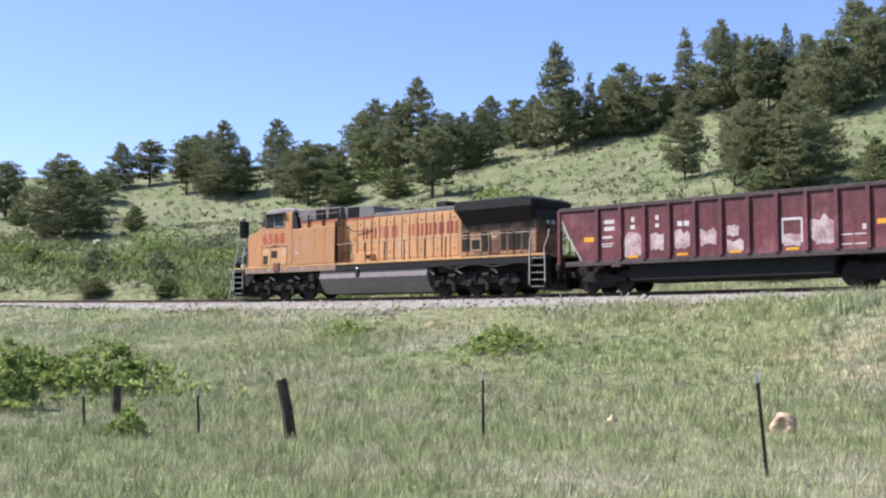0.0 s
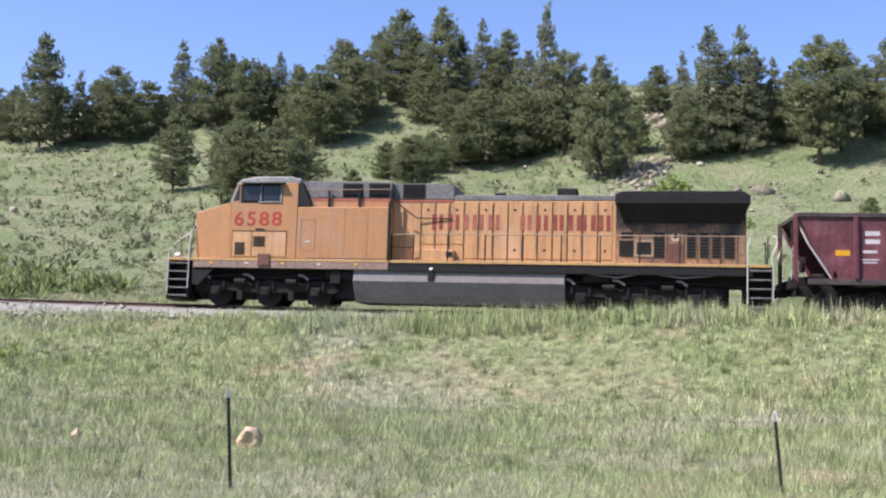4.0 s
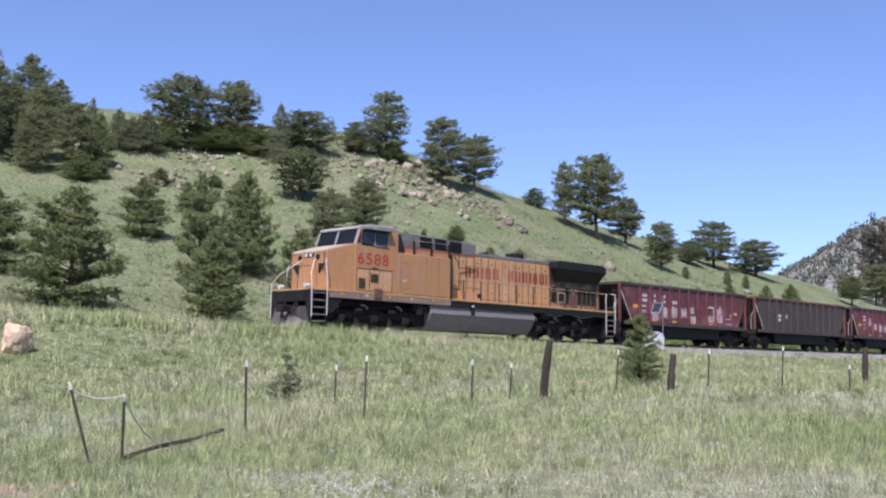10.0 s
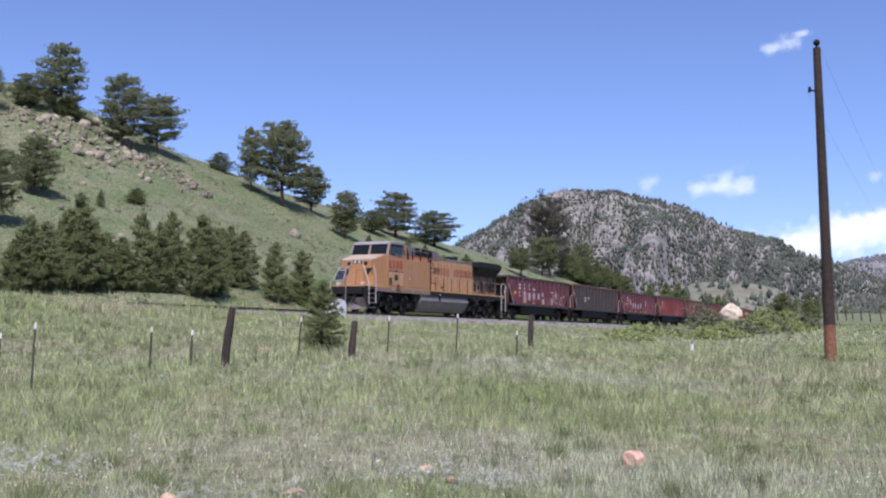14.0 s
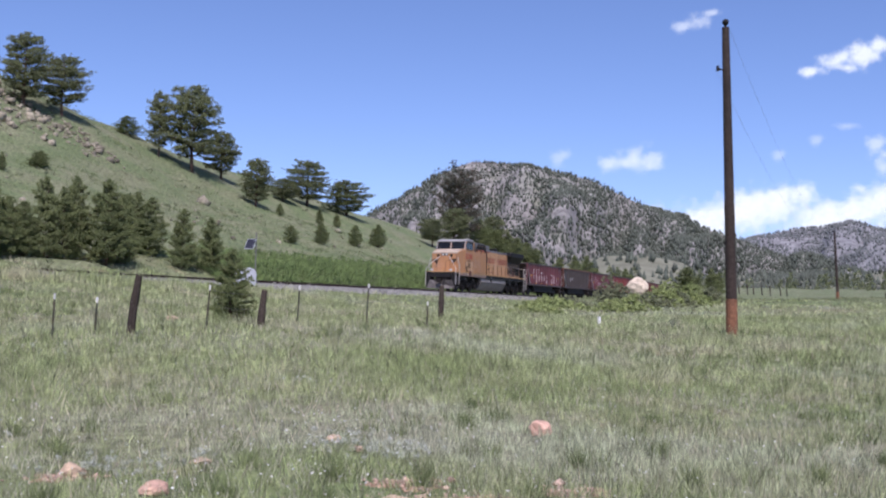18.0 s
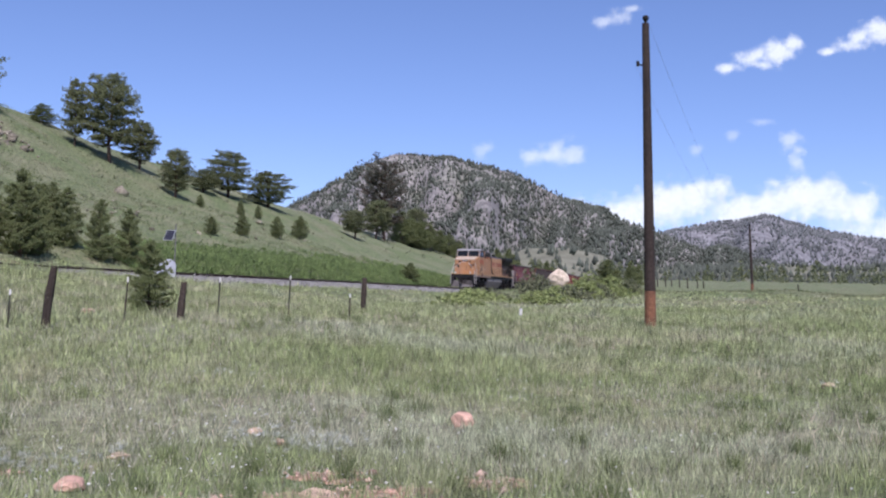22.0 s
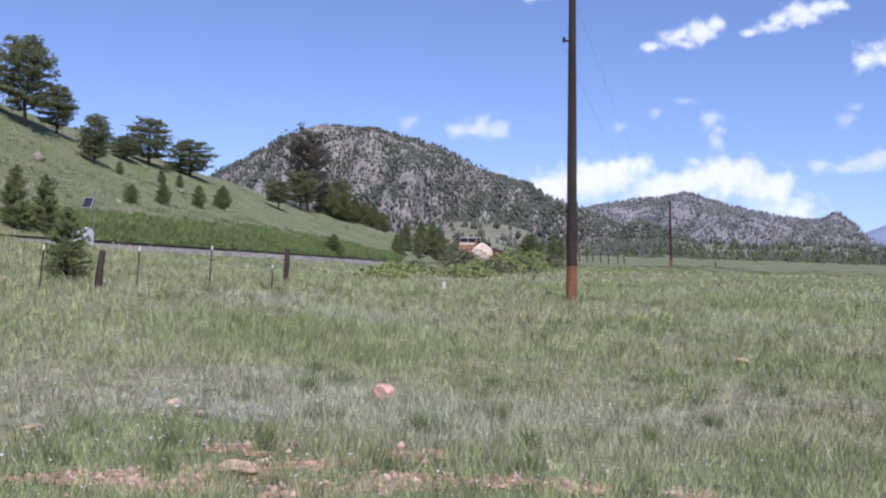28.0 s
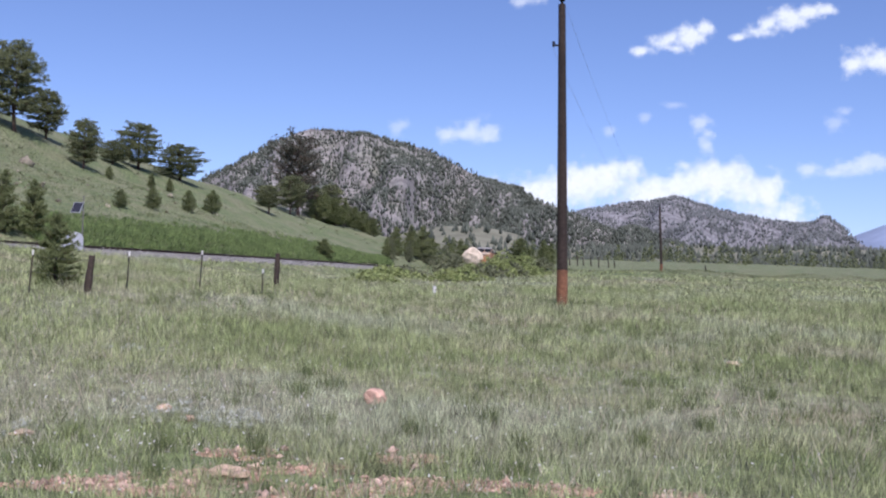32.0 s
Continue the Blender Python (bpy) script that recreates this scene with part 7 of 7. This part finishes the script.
def make_strewn():
    rng = np.random.default_rng(21)
    # pebbles on the bare soil
    verts, faces = [], []

    def pebble(px, py, r, lift=.0):
        k = len(verts)
        pz = settled(px, py) + lift
        for v in ((1, 0, 0), (0, 1, 0), (-1, 0, 0), (0, -1, 0), (0, 0, .8), (0, 0, -.6)):
            verts.append((px + (v[0] + rng.normal() * .2) * r, py + (v[1] + rng.normal() * .2) * r, pz + (v[2] + rng.normal() * .15) * r * .8))
        for q in range(4):
            faces.append((k + q, k + (q + 1) % 4, k + 4))
            faces.append((k + (q + 1) % 4, k + q, k + 5))

    for x, y, w, d in BARE:
        for _ in range(int(110 * w)):
            pebble(x + rng.normal() * d * .3, y + rng.normal() * w * .3, rng.uniform(.006, .03) * (2.4 if rng.uniform() < .09 else 1), .012)
    tagged(heap("pebbles", verts, faces, PEBBLE), "small pale and reddish stones on the bare soil", "stones", kind="stuff")
    # pale broken stone along the foot of the ballast
    verts, faces = [], []
    heaps = rng.uniform(112, 196, 26)
    for _ in range(900):
        s, side = rng.choice(heaps) + rng.normal() * .7, -4.9 + rng.normal() * .35
        p, _ = on_track(s, side)
        pebble(p[0], p[1], rng.uniform(.04, .12) * (1.5 if s < 150 else 1), rng.uniform(0, .12))
    tagged(heap("broken_stone", verts, faces, STONE_PALE), "pale broken stones along the foot of the ballast", "stones", kind="stuff")
    # white and yellow flower heads
    for name, material, spots, label in (
            ("white_flowers", PETAL, [(12.0, 3.9, .8, 130), (13.2, 4.8, .7, 90), (11.5, -.4, .6, 70), (9.6, .6, .9, 40), (17, 0, 5, 70), (12, 12, 6, 50), (20, 8, 6, 60), (0, 17, 7, 80), (15, -8, 6, 70), (6, 14, 4, 40), (24, -4, 6, 50), (12, -3, 4, 260), (9, -2, 2, 160), (10, 4, 4, 160), (9.5, 9, 4, 120)], "scattered tiny white flower heads in the meadow grass"),):
        centres = np.concatenate([np.stack([x + rng.normal(size=n) * w, y + rng.normal(size=n) * w], 1) for x, y, w, n in spots])
        z = ground_z(centres[:, 0], centres[:, 1])
        pts = np.c_[centres, z + rng.uniform(.08, .22, len(z))]
        v, f = tufts(rng, pts, rng.uniform(.007, .017, len(pts)), 6, 2.6, .6)
        tagged(heap(name, v, f, material), label, "flowers", kind="stuff")
    # rank green growth on the cut bank behind the track
    s = rng.uniform(260, 354, 7600)
    side = 5.0 + rng.uniform(0, 1, 7600) ** 1.2 * np.interp(s, [260, 275, 290, 335, 354], [7, 8.5, 10, 11, 4]) * (.75 + .25 * np.sin(s * .45) * np.sin(s * .17)) * rng.uniform(.55, 1.25, 7600)
    pts = np.array([on_track(a, b)[0] for a, b in zip(s, side)])
    pts[:, 2] = ground_z(pts[:, 0], pts[:, 1]) + .15
    v, f = tufts(rng, pts, rng.uniform(.18, .42, len(pts)), 14, .55, 1.0)
    tagged(heap("bank_growth", v, f, LUSH), "rank bright green growth on the bank behind the track", "brush", kind="stuff")
    n = 9000
    s = rng.uniform(52, 172, n)
    side = 5.5 + rng.uniform(0, 1, n) ** 1.3 * np.interp(s, [52, 110, 150, 172], [32, 30, 18, 6])
    grow = np.sin(s * .31 + 2 * np.sin(side * .23)) * np.sin(side * .37 + 1.4 * np.sin(s * .17))
    keep = rng.uniform(size=n) < .5 + .5 * grow
    pts = np.array([on_track(a, b)[0] for a, b in zip(s[keep], side[keep])])
    pts[:, 2] = ground_z(pts[:, 0], pts[:, 1]) + .18
    v, f = tufts(rng, pts, rng.uniform(.25, .75, len(pts)), 14, .6, .8)
    tagged(heap("slope_growth", v, f, SLOPE), "yellow-green brush on the slope above the track", "brush", kind="stuff")
    n = 7000
    s = rng.uniform(20, 190, n)
    side = 16 + rng.uniform(0, 1, n) * 70
    grow = np.sin(s * .19 + 2 * np.sin(side * .13)) * np.sin(side * .21 + 1.4 * np.sin(s * .11))
    keep = rng.uniform(size=n) < .55 + .55 * grow
    pts = np.array([on_track(a, b)[0] for a, b in zip(s[keep], side[keep])])
    pts[:, 2] = ground_z(pts[:, 0], pts[:, 1]) + .2
    v, f = tufts(rng, pts, rng.uniform(.25, .7, len(pts)), 14, .8, .3)
    tagged(heap("hill_brush", v, f, HILL_BRUSH), "dull green brush between the trees on the hillside", "brush", kind="stuff")
    # low silvery plants in cushions
    cushions = [(12.3, 3.9, .35, 46), (13.2, 5.0, .4, 60), (12.8, 4.4, .45, 60), (10.5, 1.62, .28, 40), (11.1, -.94, .3, 36), (11.7, -.3, .22, 20), (11.3, -.45, .25, 26), (11.0, -1.05, .28, 30), (10.9, 1.05, .2, 14), (17.7, .1, .18, 12), (16.9, 5.9, .4, 18), (22.5, 5.2, .5, 26), (17.0, -9.9, .3, 12)]
    pts = np.concatenate([np.c_[x + rng.normal(size=n) * r, y + rng.normal(size=n) * r] for x, y, r, n in cushions])
    pts = np.c_[pts, ground_z(pts[:, 0], pts[:, 1]) + rng.uniform(.02, .12, len(pts))]
    v, f = tufts(rng, pts, rng.uniform(.025, .06, len(pts)), 34, .38, .45)
    tagged(heap("silver_plants", v, f, SILVER), "cushions of low silvery-white plants in the meadow", "plants", kind="stuff")
    # far line of trees where the meadow ends
    pts, sizes = [], []
    for _ in range(330):
        b = radians(rng.uniform(105, 129))
        d = rng.uniform(430, 800)
        if rng.uniform() > .25 + .75 * (.5 + .5 * math.sin(b * 61) * math.sin(d * .02)) * min(1, (math.degrees(b) - 103) / 12):
            continue
        x, y = math.sin(b) * d, math.cos(b) * d
        h, z = rng.uniform(3.5, 9), settled(x, y)
        for k in range(26):
            u = rng.uniform(.05, 1)
            r = (1 - u) ** .7 * h * .27
            a = rng.uniform(0, 6.283)
            pts.append((x + math.cos(a) * r, y + math.sin(a) * r, z + u * h))
            sizes.append(rng.uniform(.5, 1.0) * h / 7)
    v, f = tufts(rng, np.array(pts), np.array(sizes), 8, 2.0, .1)
    tagged(heap("far_trees", v, f, NEEDLES), "dark scattered trees along the meadow's far edge", "woods", kind="stuff")


BARE = [(9.8, 9.6, 1.6, 1.0), (12.0, 8.6, 1.6, .8), (9.2, 11.4, 1.2, .8), (8.0, -2.6, .7, .5), (7.9, -1.2, .8, .6), (9.2, -2.3, .7, .5), (8.74, -.66, 1.1, .8), (8.95, -1.4, .9, .55), (8.2, -2.0, .9, .5), (9.7, -.95, .7, .6), (10.9, 8.0, 2.0, 1.4), (12.4, 12.0, 2.4, 1.7), (11.4, 11.2, 1.5, 1.1), (8.6, .4, 1.0, .5), (10.2, 2.1, .6, .5), (13.6, 10.3, 1.4, 1.0)]
for b, d, w, r in ((52, 8.4, .9, .7), (60, 8.0, 1.0, .6), (88, 8.6, .7, .5), (92, 8.2, 1.0, .6), (103, 8.2, .7, .6), (112, 8.3, .6, .5), (118, 8.4, .5, .4)):
    BARE.append((math.sin(radians(b)) * d, math.cos(radians(b)) * d, w, r))
make_signal()
make_relay_box()
make_brace()
for below in (.12, .5):
    fence_wire([(18.95, 8.48, 1.38), (21.18, 6.83, 1.31), (24.11, 5.29, .99), (25.63, 3.85, 1.3), (26.92, 2.3, 1.1), (28.63, 1.1, .95), (29.98, .18, 1.07), (31.42, -1.77, 1.2), (37.53, -4.6, 1.25)], below)
    fence_wire([(-6.26, 19.13, .7), (-4.07, 18.2, .8), (-2.5, 17.33, 1.0), (.57, 16.45, 1.1), (3.64, 12.87, 1.2), (9.6, 10.1, 1.0)], below)
for k, (x, y, w, d) in enumerate(BARE):
    soil_patch(x, y, w, d, 50 + k)
make_strewn()
for k, (x, y, w, h, material, label) in enumerate((
        (10.23, 2.02, .22, .15, ROCK_PALE, "small pinkish stone in the grass"), (9.34, 1.18, .33, .13, ROCK_RED, "flat pinkish stone on bare soil"), (10.88, .96, .26, .07, ROCK_PALE, "flat tan stone in the grass"),
        (11.75, -.33, .17, .12, ROCK_PALE, "small tan stone among silvery plants"), (11.25, -.55, .15, .09, ROCK_PALE, "small tan stone among silvery plants"), (8.92, -1.35, .12, .07, ROCK_RED, "small red stone on bare soil"), (8.03, -.07, .16, .09, ROCK_RED, "small red stone on bare soil"),
        (8.6, -.74, .36, .13, ROCK_PALE, "flat pale stone on red soil"), (29.5, 3.5, .4, .2, ROCK_PALE, "small pale stone below the bank"),
        (16.8, -9.9, .35, .12, ROCK_PALE, "pale broken branch stub in the grass"))):
    rock("stone", x, y, w, h, material, label, 70 + k, .02, "stones in the meadow")
# a row of posts standing in for irregular dead shrubs far out
for b, d, h in ((112.2, 176, 1.3), (112.6, 178, 1.6), (112.9, 180, 1.2), (113.3, 180, 1.5), (113.7, 182, 1.7), (114.2, 184, 1.3), (114.5, 183, 1.2), (119.1, 170, 1.6)):
    wood_post(math.sin(radians(b)) * d, math.cos(radians(b)) * d, h, .1, .15)


# ---- clouds, low over the far ridge: a plain backdrop beyond everything ----
def cloud_stuff(name, strength):
    """White vapour, thick in the middle of each puff and ragged towards its rim."""
    m = bpy.data.materials.new(name)
    m.use_nodes = True
    n, join = m.node_tree.nodes, m.node_tree.links.new
    n.remove(n["Principled BSDF"])

    def math_node(kind, a, b, c=None):
        x = n.new("ShaderNodeMath")
        x.operation = kind
        for k, v in enumerate((a, b, c)):
            if isinstance(v, (int, float)):
                x.inputs[k].default_value = v
            elif v is not None:
                join(v, x.inputs[k])
        return x.outputs[0]

    where, each = n.new("ShaderNodeTexCoord"), n.new("ShaderNodeNewGeometry")
    away = n.new("ShaderNodeVectorMath")
    away.operation = "MULTIPLY_ADD"
    away.inputs[1].default_value, away.inputs[2].default_value = (2, 2, 0), (-1, -1, 0)
    join(where.outputs["UV"], away.inputs[0])
    size = n.new("ShaderNodeVectorMath")
    size.operation = "LENGTH"
    join(away.outputs[0], size.inputs[0])
    shift = n.new("ShaderNodeVectorMath")
    shift.operation = "ADD"
    far = n.new("ShaderNodeCombineXYZ")
    join(math_node("MULTIPLY", each.outputs["Random Per Island"], 900.0), far.inputs[2])
    join(where.outputs["Object"], shift.inputs[0])
    join(far.outputs[0], shift.inputs[1])
    puff = n.new("ShaderNodeTexNoise")
    puff.inputs["Scale"].default_value, puff.inputs["Detail"].default_value, puff.inputs["Roughness"].default_value = .013, 6, .55
    join(shift.outputs[0], puff.inputs["Vector"])
    body = math_node("MULTIPLY_ADD", puff.outputs["Fac"], 2.0, math_node("MULTIPLY_ADD", size.outputs["Value"], -1.0, -.22))
    soft = n.new("ShaderNodeMapRange")
    soft.interpolation_type = "SMOOTHSTEP"
    soft.inputs["From Min"].default_value, soft.inputs["From Max"].default_value, soft.inputs["To Max"].default_value = -.02, .75, strength
    join(body, soft.inputs["Value"])
    # the sunlit white is put in as emission; the puffs take no light
    clear, glow, both = n.new("ShaderNodeBsdfTransparent"), n.new("ShaderNodeEmission"), n.new("ShaderNodeMixShader")
    glow.inputs["Color"].default_value, glow.inputs["Strength"].default_value = (.90, 1, .93, 1), 1.0
    join(soft.outputs["Result"], both.inputs[0])
    join(clear.outputs[0], both.inputs[1])
    join(glow.outputs[0], both.inputs[2])
    join(both.outputs[0], n["Material Output"].inputs["Surface"])
    return m


CLOUD, WISP, VEIL = cloud_stuff("cloud", .88), cloud_stuff("thin_cloud", .5), cloud_stuff("cloud_veil", .3)


def cloud(puffs, material, label, d=4500.0):
    """One cloud: overlapping soft puffs, each a bearing, an elevation, a width and a height in degrees."""
    verts, faces, b0, e0 = [], [], puffs[0][0], puffs[0][1]
    for k, (b, e, w, h) in enumerate(puffs):
        x, y = d * math.tan(radians(b - b0)), d * math.tan(radians(e - e0))
        wide, tall, z = d * math.tan(radians(w * .85)), d * math.tan(radians(h * .85)), 3.0 * k
        faces.append(tuple(range(len(verts), len(verts) + 4)))
        verts += [(x - wide, y - tall, z), (x + wide, y - tall, z), (x + wide, y + tall, z), (x - wide, y + tall, z)]
    ob = mesh_of("cloud", verts, faces, material)
    layer = ob.data.uv_layers.new(name="puff")
    layer.data.foreach_set("uv", [0.0, 0, 1, 0, 1, 1, 0, 1] * len(faces))
    at = Vector((math.sin(radians(b0)) * d, math.cos(radians(b0)) * d, EYE + d * math.tan(radians(e0))))
    ob.matrix_basis = look(at, (0, 0, EYE)) @ Matrix.Rotation(math.pi, 4, "Y")
    ob.visible_shadow = False
    return tagged(ob, label, "cloud", kind="structure")


rng = np.random.default_rng(31)
# the long bank over the ridge: a heaped upper edge, thinning out below
EDGE = [(107.2, 5.9), (107.9, 6.2), (109.8, 5.7), (111.8, 6.6), (113.3, 7.0), (115.0, 7.3), (115.6, 6.3), (116.3, 6.1), (117.1, 6.6), (118.2, 7.0), (119.8, 7.35), (121.1, 6.9), (122.1, 6.1), (123.2, 5.6)]
heads, body = [], []
for b in np.arange(107.3, 122.6, .85):
    top = float(np.interp(b, *np.array(EDGE).T))
    r = rng.uniform(1.0, 1.6)
    heads.append((b + rng.normal() * .1, top - r * .42, r * 1.35, r))
for b in np.arange(107.6, 123.2, 1.7):
    top = float(np.interp(b, *np.array(EDGE).T))
    body.append((b + rng.normal() * .2, top - 1.0, 2.9, 1.9))
cloud(body, CLOUD, "pale underside of a cloud bank over the ridge", 4560)
cloud(heads, CLOUD, "long white cloud bank with a heaped upper edge")
cloud([(115.6, 12.75, 1.6, .55), (116.4, 13.2, 1.3, .75), (117.2, 13.4, 1.5, .9), (118.0, 13.6, 1.4, 1.1), (118.7, 13.95, 1.2, .9), (117.4, 12.9, 1.2, .6)], CLOUD, "small ragged white cloud drifting high over the ridge")
cloud([(120.5, 13.35, 1.2, .4), (121.2, 13.65, 1.4, .7), (122.0, 14.0, 1.7, 1.0), (122.9, 14.35, 1.8, 1.1), (123.8, 14.55, 1.7, .8), (124.7, 14.6, 1.2, .5)], CLOUD, "long white cloud tapering to a point")
cloud([(126.0, 11.8, 1.5, .9), (126.7, 12.1, 1.8, 1.3), (127.5, 12.0, 1.8, 1.2)], CLOUD, "small white cloud with a flat base")
cloud([(105.6, 8.35, 1.5, .8), (106.3, 8.5, 1.5, 1.1), (107.0, 8.7, 1.5, 1.3), (107.7, 8.5, 1.2, .9)], WISP, "thin white cloud above the mountain")
cloud([(124.0, 6.75, 1.5, .7), (125.0, 6.6, 1.5, .6), (125.9, 6.95, 1.7, .8), (127.0, 7.1, 1.7, .9)], WISP, "thin flat white cloud over the far ridge")
cloud([(118.7, 9.1, 1.3, .9), (119.1, 8.6, .8, .6), (119.0, 8.0, .8, .8)], WISP, "small broken puffs of white cloud")
cloud([(109.3, 15.2, 1.6, .6), (110.0, 15.5, 1.4, .8), (110.8, 15.9, 1.2, .4)], WISP, "faint wisp of cloud high in the sky")
cloud([(103.0, 8.6, 1.0, .9), (103.4, 8.9, .8, .6)], VEIL, "faint wisp of cloud beside the mountain top")
cloud([(115.9, 9.4, .8, .6), (117.3, 10.1, 1.2, .4)], VEIL, "faint wisp of cloud in the open sky")
cloud([(114.1, 8.7, .8, .6)], VEIL, "tiny faint puff of cloud")
cloud([(125.2, 9.0, 1.2, .8), (125.6, 9.6, .9, .5)], VEIL, "faint puff of cloud over the far ridge")


# ---- what moves: the train along its track ----
RUN_T = [0, 1, 2, 4.5, 5.5, 6.5, 7.5, 8.5, 9.5, 10.5, 12, 13, 14, 16.5, 18, 19, 20, 21, 22, 23, 24, 26, 28, 30, 32]
RUN_S = [162.17, 169.77, 177.33, 195.85, 203.06, 210.35, 217.75, 225.26, 232.83, 240.42, 252.09, 259.93, 267.84, 287.98, 300.29, 308.67, 317.24, 326.0, 334.87, 343.86, 352.9, 371.3, 389.9, 408.7, 427.7]
CAR_GAP = 17.0   # from coupler to coupler
FIRST_CAR = 20.45  # from the engine's middle to the first car's


def on_rails(s, half):
    """The pose of a vehicle whose two trucks stand half a wheelbase before and behind s."""
    a, _ = on_track(s - half)
    b, _ = on_track(s + half)
    way = Vector(b - a).normalized()
    side = Vector((0, 0, 1)).cross(way).normalized()
    up = way.cross(side)
    m = Matrix((way, side, up)).transposed().to_4x4()
    m.translation = Vector((a + b) / 2)
    return m


def motions():
    times = np.arange(0, 32.01, 1.0)
    for k, vehicle in enumerate(train):
        ahead = 0 if k == 0 else FIRST_CAR + (k - 1) * CAR_GAP
        rows = [(float(t), on_rails(float(np.interp(t, RUN_T, RUN_S)) + ahead, 7.1 if k == 0 else 5.75)) for t in times]
        walk(vehicle, rows)
    # the wheels of the engine and of the first two cars roll
    fine = np.arange(0, 481) / 15
    rolled = np.interp(fine, RUN_T, RUN_S)
    for vehicle in train[:3]:
        for ob in vehicle.children_recursive:
            if ob.name.startswith("wheelset"):
                x, _, r = ob.location
                walk(ob, [(float(t), pose(x, 0, r, 0, math.degrees((s - rolled[0]) / r) % 360, 0)) for t, s in zip(fine, rolled)])


motions()
